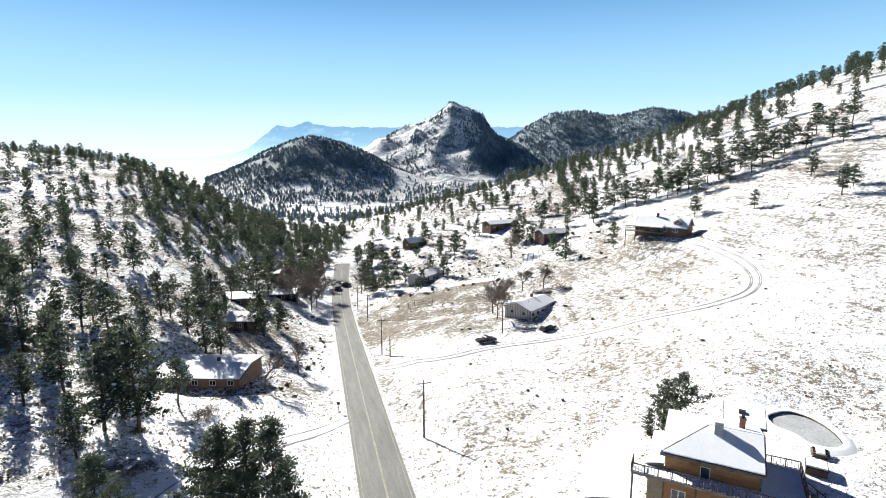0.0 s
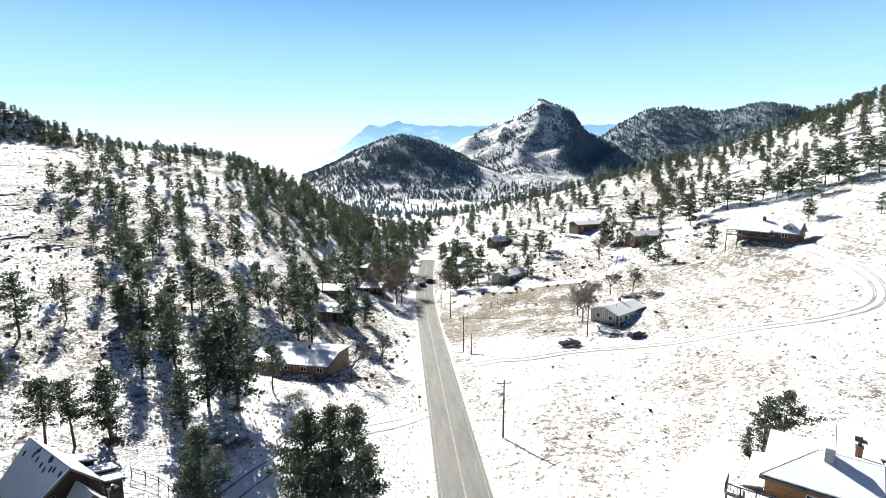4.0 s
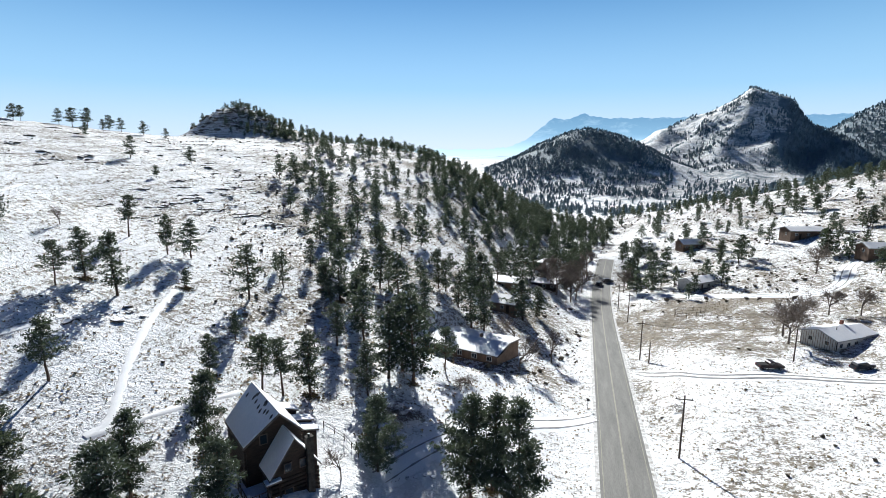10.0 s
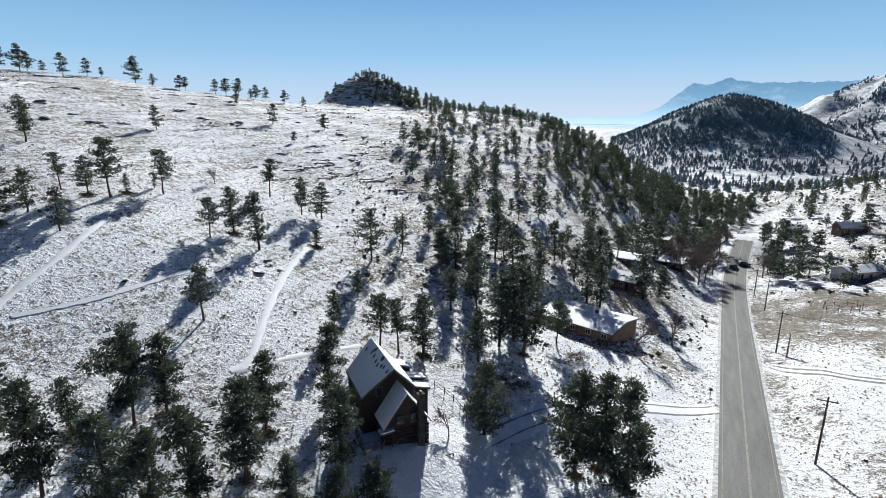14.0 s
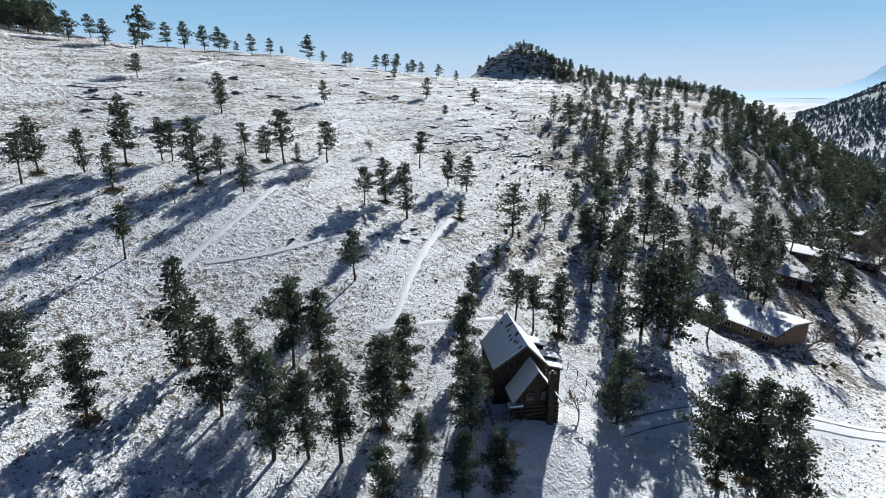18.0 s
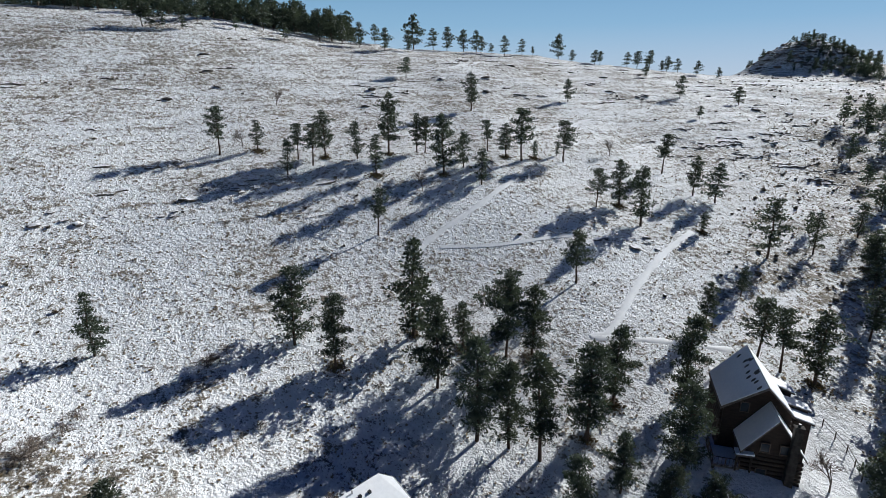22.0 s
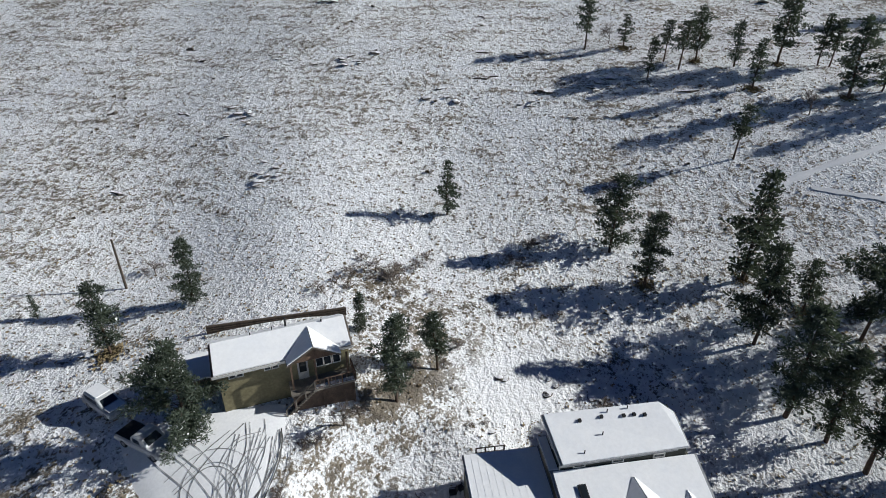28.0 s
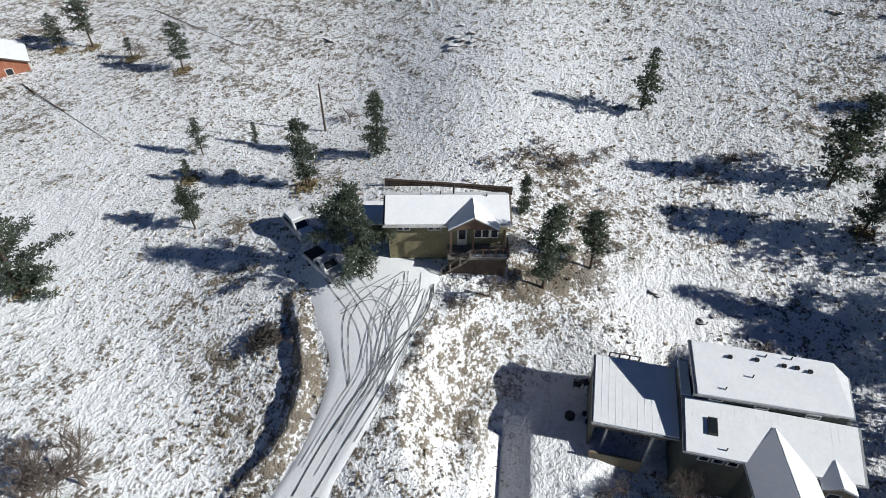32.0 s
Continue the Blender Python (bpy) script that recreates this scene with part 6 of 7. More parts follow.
# ---- the hillside house on posts ----
def hillside_house():
    h = house("house", "brown hillside house with a snowy blue-grey roof and tall porch", 104.6, 148.9, 20.0, 142)
    gabled(h, 0, 15.4, 0, 8, -5, 2.5, 2.4, BROWNWALL, GREYROOF, 0.6, "x", 0.10)
    for k in range(4):
        window(h, 2 + k * 3.4, 0, 1.5, 1.5, 1.2, "-y")
    dk = part("deck", box(-2.6, 9.0, -2.4, 0, 0.5, 0.7), DECK, h)
    for x in (-2.4, 0.6, 3.6, 6.6, 8.8):
        part("post", box(x - 0.1, x + 0.1, -2.3, -2.1, -6, 0.5), RAIL, h)
    railing(h, (-2.6, -2.4, 0.7), (9.0, -2.4, 0.7), 1.0, 1.6)
    roof_slope(h, [(-2.6, -2.3, 2.3), (9, -2.3, 2.3), (9, 0, 2.8), (-2.6, 0, 2.8)], GREYROOF, 0.1)
    for s in (1, -1):
        c = [(12.6, 3.8, 4.9), (12.6, 0.6, 4.9), (12.6 + s * 1.3, 0.6, 3.9), (12.6 + s * 1.3, 2.2, 3.9)]
        roof_slope(h, c if s > 0 else c[::-1], GREYROOF, 0.08)
    part("wall", upright([(11.5, 3.2), (13.7, 3.2), (13.7, 3.8), (12.6, 4.7), (11.5, 3.8)], "y", 0.8, 0.95), BROWNWALL, h)
    window(h, 12.6, 0.8, 3.9, 0.7, 0.7, "-y")
    part("chimney", box(5.4, 6.1, 3.4, 4.1, 4.0, 6.2), STONE, h)


hillside_house()


# ---- the smaller houses of the valley ----
def small_house(x, y, z, bearing, L, D, E, rise, wall, roof, label, name="house", snow=0.13, group="valley houses", windows=3, chimney=True):
    h = house(name, label, x, y, z, bearing, group, "shed" if name == "shed" else "house")
    gabled(h, 0, L, 0, D, -4.0, E, rise, wall, roof, 0.5, "x", snow)
    for k in range(windows):
        window(h, L * (k + 0.5) / windows, 0, E * 0.55, 1.2, 1.1, "-y")
    window(h, 0, D * 0.4, E * 0.55, 1.1, 1.1, "-x")
    if windows:
        part("door", box(L * 0.5 / max(1, windows) + 1.2, L * 0.5 / max(1, windows) + 2.1, -0.04, 0.05, 0, 2.05), DARKWOOD, h)
    if chimney:
        part("chimney", box(L * 0.6, L * 0.6 + 0.6, D * 0.5 + 0.3, D * 0.5 + 0.9, E, E + rise + 1.0), STONE, h)
    return h


small_house(-29.9, 108.4, 0.4, 106.8, 17.6, 11.6, 1.9, 0.8, EARTHWALL, SHINGLE, "long low brown house under a snowy roof by the road", chimney=True, windows=5)
small_house(-20.6, 144.6, -0.8, 107, 7.4, 8.0, 2.5, 1.3, EARTHWALL, SHINGLE, "small brown house with a snowy gable roof", windows=1)


HOUSE_KINDS = [
    (78, 15, 8, 3.4, 1.2, BROWNWALL, "dark hillside house with a low snowy roof"),
    (84, 13, 7, 2.8, 1.3, BROWNWALL, "brown cottage on the snowy slope"),
    (50.5, 15.6, 7.2, 2.6, 1.2, WHITEWALL, "pale ranch house with a snowy metal roof"),
    (95, 9, 7, 2.8, 1.6, WHITEWALL, "small white house with a snowy roof"),
    (70, 10, 7, 3.0, 1.7, BROWNWALL, "small brown house with a snowy roof"),
    (100, 12, 8, 2.5, 0.8, BROWNWALL, "brown house in the pines, snow on its roof"),
    (95, 9, 8, 2.4, 0.8, DARKWOOD, "dark wooden cabin under pines"),
    (98, 10, 8, 2.4, 0.7, BROWNWALL, "low brown house behind pines, roof white with snow"),
]
for (hx, hy), row in zip(HOUSES, HOUSE_KINDS):
    s, c = math.sin(radians(row[0])), math.cos(radians(row[0]))
    lie = sum(z_at(hx + s * p - c * q, hy + c * p + s * q) for p in (0, row[1]) for q in (0, row[2])) / 4
    small_house(hx, hy, lie - 0.3, row[0], row[1], row[2], row[3], row[4], row[5], GREYROOF, row[6], windows=3, chimney=row[1] > 9)
small_house(ORANGE[0][0], ORANGE[0][1], z_at(*ORANGE[0]) - 1.0, 200, 10, 7, 2.5, 1.3, REDWALL, SHINGLE, "orange-red wooden house with a snowy roof", windows=4)


# ---- vehicles ----
def paint(name, col, rough=0.35):
    return grainy(name, tuple(c * 0.85 for c in col), col, 1.5, rough, 0.05, 0.002, metal=0.1, spec=0.5)


RUBBER = grainy("tyre_rubber", (0.015, 0.015, 0.016), (0.03, 0.03, 0.03), 3.0, 0.9, 0.2, 0.005)
CHROME = grainy("wheel_metal", (0.35, 0.35, 0.36), (0.5, 0.5, 0.5), 3.0, 0.35, 0.05, 0.002, metal=0.9)
LAMPGLASS = grainy("lamp_glass", (0.5, 0.5, 0.48), (0.7, 0.7, 0.68), 3.0, 0.15, 0.02, 0.002)
REDGLASS = grainy("tail_lamp_glass", (0.25, 0.02, 0.02), (0.4, 0.03, 0.03), 3.0, 0.2, 0.02, 0.002)


def vehicle(kind, label, x, y, bearing, mat, snow=False):
    """A car or pickup 4.7 to 5.3 m long; its nose points along the bearing."""
    z = z_at(x, y)
    o = thing(kind, label, "truck" if kind == "pickup_truck" else "car", x, y, z, 90 - bearing)
    fx, fy = math.sin(radians(bearing)), math.cos(radians(bearing))
    o.matrix_basis = pose(x, y, z + 0.02, 0, 0, 90 - bearing) @ pose(0, 0, 0, 0, -math.degrees(math.atan2(z_at(x + fx * 1.4, y + fy * 1.4) - z_at(x - fx * 1.4, y - fy * 1.4), 2.8)), 0)
    pick = kind == "pickup_truck"
    L, W = (5.3, 0.93) if pick else (4.6, 0.88)
    lower = [(-L / 2, 0.42), (L / 2 - 0.1, 0.38), (L / 2, 0.62), (L / 2 - 0.12, 0.92), (L / 2 - 1.2, 1.05), (-L / 2 + 0.1, 1.05), (-L / 2, 0.85)]
    bm = upright(lower, "y", -W, W)
    bmesh.ops.bevel(bm, geom=bm.edges[:], offset=0.06, segments=2, affect="EDGES")
    part("body", bm, mat, o)
    a, b = (-0.7, 1.25) if pick else (-L / 2 + 0.35, 1.15)
    cab = [(a, 1.04), (b, 1.04), (b - 0.65, 1.62), (b - 1.0, 1.70), (a + 0.3, 1.68), (a + 0.02, 1.4)]
    bm = upright(cab, "y", -W + 0.1, W - 0.1)
    bmesh.ops.bevel(bm, geom=bm.edges[:], offset=0.05, segments=1, affect="EDGES")
    c = part("cabin", bm, mat, o)
    part("windscreen", slab([(b - 0.10, -0.62, 1.14), (b - 0.10, 0.62, 1.14), (b - 0.60, 0.56, 1.59), (b - 0.60, -0.56, 1.59)], 0.015), GLASS, c)
    for s in (1, -1):
        y0 = s * (W - 0.095)
        part("side_window", box(a + 0.35, b - 0.85, min(y0, y0 + s * 0.012), max(y0, y0 + s * 0.012), 1.12, 1.56), GLASS, c)
        for wx in (L / 2 - 0.95, -L / 2 + 0.95):
            w = new("wheel")
            w.parent = o
            w.matrix_basis = pose(wx, s * (W - 0.12), 0.36)
            part("tyre", rod((0, -0.12, 0), (0, 0.12, 0), 0.36, 16), RUBBER, w)
            part("rim", rod((0, -0.13, 0), (0, 0.13, 0), 0.21, 12), CHROME, w)
        part("headlight", box(L / 2 - 0.09, L / 2 - 0.03, s * 0.62 - 0.14, s * 0.62 + 0.14, 0.68, 0.82), LAMPGLASS, o)
        part("tail_light", box(-L / 2 - 0.015, -L / 2 + 0.04, s * 0.7 - 0.1, s * 0.7 + 0.1, 0.72, 0.95), REDGLASS, o)
    if pick:
        part("bed_cover", box(-L / 2 + 0.12, a - 0.05, -W + 0.12, W - 0.12, 1.05, 1.09), RUBBER, o, "black bed cover")
    if snow:
        part("snow_cover", slab([(a + 0.3, -0.62, 1.78), (b - 1.0, -0.62, 1.79), (b - 1.0, 0.62, 1.79), (a + 0.3, 0.62, 1.78)], 0.1), SNOW, c)
        part("snow_cover", slab([(b + 0.05, -0.7, 1.13), (L / 2 - 0.3, -0.7, 1.07), (L / 2 - 0.3, 0.7, 1.07), (b + 0.05, 0.7, 1.13)], 0.07), SNOW, o)
    return o


WHITECAR, DARKCAR, REDCAR = paint("white_car_paint", (0.62, 0.63, 0.64)), paint("dark_car_paint", (0.03, 0.035, 0.045)), paint("maroon_car_paint", (0.035, 0.02, 0.02))
vehicle("pickup_truck", "white pickup truck with a black bed cover on the snowy drive", *YARDCARS[0], 12, WHITECAR)
vehicle("car", "parked car covered with snow under the pine", *YARDCARS[1], 18, WHITECAR, True)
vehicle("pickup_truck", "very dark maroon pickup truck parked on the meadow drive", *TRUCK[0], 75, REDCAR)
vehicle("car", "dark car dusted with snow by the ranch house", *SEDAN[0], 70, DARKCAR, True)
vehicle("car", "dark car parked at the roadside dip", *ROADCARS[0], 20, DARKCAR)
vehicle("car", "dark car parked beside the road", *ROADCARS[1], 70, DARKCAR)


# ---- poles and wires ----
def power_pole(x, y, tall, turn, arm=True, label="weathered wooden power pole with a crossarm"):
    o = thing("power_pole", label, "pole", x, y, z_at(x, y), turn, "power poles")
    v, f = [], []
    stick(v, f, (0, 0, -0.5), (0, 0, tall), 0.16, 0.11, 8)
    f.append(tuple(range(8, 16)))
    part_mesh("shaft", mesh_from("shaft", v, f, POLEWOOD, True), o)
    if arm:
        a = part("crossarm", box(-1.2, 1.2, 0.12, 0.24, tall - 0.75, tall - 0.62), POLEWOOD, o)
        for q in (-1.05, 0.0, 1.05):
            part("insulator", rod((q, 0.18, tall - 0.62), (q, 0.18, tall - 0.42), 0.05, 8), DARKMETAL, a)
        for s in (-1, 1):
            part("brace", rod((s * 0.7, 0.14, tall - 0.7), (0, 0.14, tall - 1.4), 0.02, 4), DARKMETAL, o)
    return o


def wire(name, a, b, sag):
    v, f = [], []
    pts = [Vector(a).lerp(Vector(b), k / 14) - Vector((0, 0, sag * 4 * (k / 14) * (1 - k / 14))) for k in range(15)]
    for p, q in zip(pts, pts[1:]):
        stick(v, f, p, q, 0.018, 0.018, 3)
    return tagged(new(name, mesh_from(name, v, f, DARKMETAL)), "thin dark overhead power wire between poles", "wire", "overhead wires")


LINE = [(20.5, 30.0), *POLES[:3], (18.5, 190.0)]
TALL = [9.5, 9.9, 9.8, 9.5, 9.0]
for (px, py), hh in zip(LINE, TALL):
    power_pole(px, py, hh, 0)
for k in range(4):
    for q in (-1.05, 1.05):
        wire("power_wire", (LINE[k][0] + q, LINE[k][1] + 0.18, z_at(*LINE[k]) + TALL[k] - 0.42), (LINE[k + 1][0] + q, LINE[k + 1][1] + 0.18, z_at(*LINE[k + 1]) + TALL[k + 1] - 0.42), 0.9)
power_pole(POLES[3][0], POLES[3][1], 8.5, 40, False, "slim wooden service pole by the ranch house")
power_pole(LINE[2][0] + 1.4, LINE[2][1] - 4.5, 5.2, 0, False, "short wooden stub pole beside the road")
power_pole(UPPOLE[0][0], UPPOLE[0][1], 6.6, 0, False, "lone wooden pole on the snowy slope")
wire("power_wire", (LINE[2][0] + 1.05, LINE[2][1] + 0.18, z_at(*LINE[2]) + 9), (POLES[3][0], POLES[3][1], z_at(*POLES[3]) + 8.3), 1.2)


# ---- drives and trails, trodden and driven smooth ----
def smooth_line(pts, step):
    """Points at even steps on a smooth curve through the given ones."""
    p = [Vector((*q, 0)) for q in pts]
    p = [p[0] * 2 - p[1], *p, p[-1] * 2 - p[-2]]
    out = []
    for k in range(1, len(p) - 2):
        n = max(2, int((p[k + 1] - p[k]).length / step))
        for i in range(n):
            u = i / n
            out.append(0.5 * ((2 * p[k]) + (p[k + 1] - p[k - 1]) * u + (2 * p[k - 1] - 5 * p[k] + 4 * p[k + 1] - p[k + 2]) * u * u + (3 * p[k] - p[k - 1] - 3 * p[k + 1] + p[k + 2]) * u ** 3))
    out.append(p[-2])
    return out


def ribbon(name, pts, wide, lift, mat, label, category, step=1.0, shift=0.0, kind="structure", seed=1, ragged=0.12):
    """A band draped on the ground along a curve; wide: one width, or a function of how far along it is."""
    rng = random.Random(seed)
    line = smooth_line(pts, step)
    v, f = [], []
    n = 5 if (wide(0) if callable(wide) else wide) > 1 else 2
    for k, p in enumerate(line):
        d = (line[min(k + 1, len(line) - 1)] - line[max(k - 1, 0)]).normalized()
        s = Vector((d.y, -d.x, 0))
        w = (wide(k / (len(line) - 1)) if callable(wide) else wide) * (1 + rng.uniform(-ragged, ragged))
        for i in range(n):
            q = p + s * (shift + w * (i / (n - 1) - 0.5))
            edge = -0.10 if n > 2 and i in (0, n - 1) else 0
            v.append((q.x, q.y, z_at(q.x, q.y) + lift + edge))
        if k:
            for i in range(n - 1):
                a = n * (k - 1) + i
                f.append((a, a + n, a + n + 1, a + 1))
    return tagged(new(name, mesh_from(name, v, f, mat, True)), label, category, kind=kind)


TRACKSNOW = grainy("packed_snow", (0.84, 0.85, 0.87), (0.92, 0.92, 0.92), 0.5, 0.75, 0.3, 0.03, fine=9, soften=0.3)
RUT = grainy("muddy_tyre_rut", (0.17, 0.16, 0.15), (0.42, 0.41, 0.40), 0.7, 0.9, 0.4, 0.02, fine=5)
MUD = grainy("dark_tyre_mud", (0.05, 0.048, 0.045), (0.20, 0.195, 0.19), 0.9, 0.9, 0.4, 0.02, fine=5)
ribbon("driveway", MEADOW_DRIVE, 4.6, 0.10, TRACKSNOW, "snow-packed meadow driveway", "driveway", 1.5)
ribbon("driveway", VALLEY_DRIVE, 5.0, 0.14, TRACKSNOW, "snow-packed drive to the valley houses", "driveway", 2.0)
ribbon("driveway", CABIN_DRIVE, 4.4, 0.10, TRACKSNOW, "snow-packed drive to the log cabin", "driveway", 1.0)
for k, q in enumerate((-1.1, -0.7, 0.7, 1.1)):
    ribbon("tyre_track", MEADOW_DRIVE, 0.28, 0.14, RUT, "dark tyre track in the snow", "track", 1.0, q, "structure", k, 0.5)
    if k in (0, 3):
        ribbon("tyre_track", CABIN_DRIVE, 0.24, 0.14, RUT, "dark tyre track in the snow", "track", 0.8, q, "structure", k + 9, 0.5)
        ribbon("tyre_track", VALLEY_DRIVE, 0.3, 0.18, RUT, "dark tyre track in the snow", "track", 1.5, q, "structure", k + 5, 0.5)
for k, row in enumerate((TRAIL_A, TRAIL_B, TRAIL_C, TRAIL_D, TRAIL_E, TRAIL_F, TRAIL_G)):
    ribbon("trail", row, 1.15 if k < 3 or k == 5 else 0.8, 0.09, TRACKSNOW, "narrow snow-filled footpath on the slope", "path", 0.8, 0, "structure", k, 0.3)
ribbon("driveway", CIRCLE, 6.5, 0.12, TRACKSNOW, "smooth snowy turning circle", "driveway", 1.0)


def yard():
    """The snowy yard between its two edges."""
    left, right = smooth_line(YARD_L, 0.15), smooth_line(YARD_R, 0.15)
    v, f, n, m = [], [], 60, 12
    for k in range(n):
        a = left[round(k * (len(left) - 1) / (n - 1))]
        b = right[round(k * (len(right) - 1) / (n - 1))]
        for i in range(m):
            q = a.lerp(b, i / (m - 1))
            v.append((q.x, q.y, z_at(q.x, q.y) + (0.10 if 0 < i < m - 1 else -0.04)))
        if k:
            f += [(m * (k - 1) + i, m * (k - 1) + i + 1, m * k + i + 1, m * k + i) for i in range(m - 1)]
    return tagged(new("yard", mesh_from("yard", v, f, TRACKSNOW, True)), "snowy yard rutted by turning cars", "driveway", kind="structure")


yard()
# grey stands for the shade inside the prints, painted on flat strips
SHADEPRINT = grainy("shaded_tyre_print", (0.16, 0.16, 0.165), (0.42, 0.42, 0.42), 0.8, 0.85, 0.4, 0.02, fine=5)
for k, row in enumerate((RUT_A, RUT_B, RUT_C, RUT_D, RUT_E, RUT_F, RUT_G, RUT_H, RUT_I, RUT_J, RUT_K, RUT_L, RUT_M, RUT_N)):
    for q in (0, 1.5) if k > 3 else (0,):
        ribbon("tyre_track", row, 0.10 if k < 2 else 0.055, 0.14, MUD if k < 4 or (k % 3 == 0 and q == 0) else SHADEPRINT, "dark tyre track in the yard's snow", "track", 0.4, q, "structure", k, 0.4)
    if k > 5:
        ribbon("tyre_track", row, 0.045, 0.14, SHADEPRINT, "shallow tyre print in the yard's snow, its shade painted grey", "track", 0.4, 0.32, "structure", k + 30, 0.4)


def berm():
    """A grassy bank whose crest lies beside the yard and whose steep face drops to the meadow."""
    line, rng = smooth_line(BANK, 0.3), random.Random(7)
    v, f = [], []
    side = ((-0.55, -0.06), (-0.3, 0.2), (-0.05, 0.62), (0.2, 0.92), (0.42, 1.0), (0.65, 0.88), (0.95, 0.62), (1.25, 0.36), (1.55, 0.12), (1.85, -0.06))
    wave = lambda k: 0.6 * math.sin(k * 0.31) + 0.4 * math.sin(k * 0.83 + 1)
    for k, p in enumerate(line):
        d = (line[min(k + 1, len(line) - 1)] - line[max(k - 1, 0)]).normalized()
        s, end = Vector((-d.y, d.x, 0)), math.sin(math.pi * (k + 0.3) / len(line)) ** 0.5
        for u, rise in side:
            q = p + s * ((u - 0.5) * (1.05 + 0.22 * wave(k)) + rng.gauss(0, 0.05))
            v.append((q.x, q.y, z_at(q.x, q.y) + (1.0 + 0.15 * wave(k + 9)) * end * rise + (rng.gauss(0, 0.045) if rise > 0 else -0.05)))
        m = len(side)
        if k:
            f += [(m * (k - 1) + i, m * (k - 1) + i + 1, m * k + i + 1, m * k + i) for i in range(m - 1)]
    me = mesh_from("embankment", v, f, GROUND, True)
    at = me.color_attributes.new("cover", "FLOAT_COLOR", "POINT")
    at.data.foreach_set("color", np.tile(np.array([0.80, 0, 0, 0], dtype=np.float32), len(v)))
    return tagged(new("embankment", me), "tawny grassy bank with thin snow beside the yard", "bank", kind="structure")


berm()


rng = random.Random(77)
v, f = [], []
for p in smooth_line(BANK, 0.25):
    for _ in range(8):
        x, y, s, a = p.x + rng.gauss(0, 0.6), p.y + rng.gauss(0, 0.5), rng.uniform(0.04, 0.12), rng.uniform(0, 6.28)
        z, k = z_at(x, y) + 0.3 * math.exp(-(math.hypot(x - p.x, y - p.y) / 0.6) ** 2), len(v)
        dx, dy, lx, ly = math.cos(a) * s, math.sin(a) * s, rng.gauss(0, 0.08), rng.gauss(0, 0.08)
        v += [(x - dx, y - dy, z), (x + dx, y + dy, z), (x + dx + lx, y + dy + ly, z + s * 1.8 + 0.1), (x - dx + lx, y - dy + ly, z + s * 1.4 + 0.1)]
        f.append((k, k + 1, k + 2, k + 3))
tagged(new("bank_grass", mesh_from("bank_grass", v, f, STRAW)), "tawny dead grass on the bank beside the yard", "grass", kind="stuff")


# ---- leafless trees and shrubs ----
for k, (x, y) in enumerate(BARE):
    r = math.hypot(x, y)
    bare_tree(x, y, 12.5 if k < 2 else 9.5 if k < 5 else 9.5 if k < 8 else 12.5, 2 if k < 5 or k > 7 else None, label="tall leafless cottonwood, grey-brown twigs" if k >= 8 else "leafless tree with a spreading crown")
for x, y in BARE2:
    bare_tree(x, y, 5.0, label="dead leafless tree on the slope")
for k, (x, y) in enumerate(BARE3):
    bare_tree(x, y, (4.5, 8.0, 7.0, 6.5, 3.0, 3.0, 4.0)[k], 2 if k in (1, 2, 3) else None, label="leafless tree with fine brown twigs")
for x, y in BUSH + BUSH2 + BUSH3 + BUSH4 + BUSH5 + BUSH6 + BANK[1::2]:
    bush(x, y, random.Random(int(x * 7 + y)).uniform(1.6, 3.0) * (0.55 if math.hypot(x, y) < 55 else 1.0))


CUTWOOD = grainy("cut_dark_branches", (0.03, 0.026, 0.024), (0.10, 0.088, 0.078), 2.5, 0.9, 0.3, 0.01, fine=6)


def brush_pile(x, y):
    rng = random.Random(5)
    v, f = [], []
    for _ in range(420):
        p = Vector((rng.gauss(0, 0.85), rng.gauss(0, 0.7), rng.uniform(0, 0.6)))
        d = Vector((rng.gauss(0, 1), rng.gauss(0, 1), rng.gauss(0, 0.35))).normalized() * rng.uniform(0.5, 1.1)
        stick(v, f, p - d * 0.5, p + d * 0.5, 0.045, 0.02, 3)
    ob = new("brush_pile", mesh_from("brush_pile", v, f, CUTWOOD))
    ob.matrix_basis = pose(x, y, z_at(x, y) + 0.05)
    return tagged(ob, "heap of dark cut branches on the snow", "brush pile", kind="stuff")


brush_pile(*BRUSHPILE[0])


def patio_chair(x, y, turn):
    o = thing("patio_chair", "dark metal patio chair standing in the snow", "chair", x, y, z_at(x, y), turn, "patio chairs")
    part("seat", box(-0.3, 0.3, -0.3, 0.3, 0.40, 0.45), DARKMETAL, o)
    part("backrest", slab([(-0.3, 0.28, 0.45), (0.3, 0.28, 0.45), (0.3, 0.42, 1.0), (-0.3, 0.42, 1.0)], 0.04), DARKMETAL, o)
    for sx in (-0.27, 0.27):
        part("armrest", box(sx - 0.03, sx + 0.03, -0.28, 0.32, 0.62, 0.66), DARKMETAL, o)
        for sy in (-0.26, 0.26):
            part("leg", rod((sx, sy, -0.05), (sx, sy, 0.62), 0.025, 6), DARKMETAL, o)


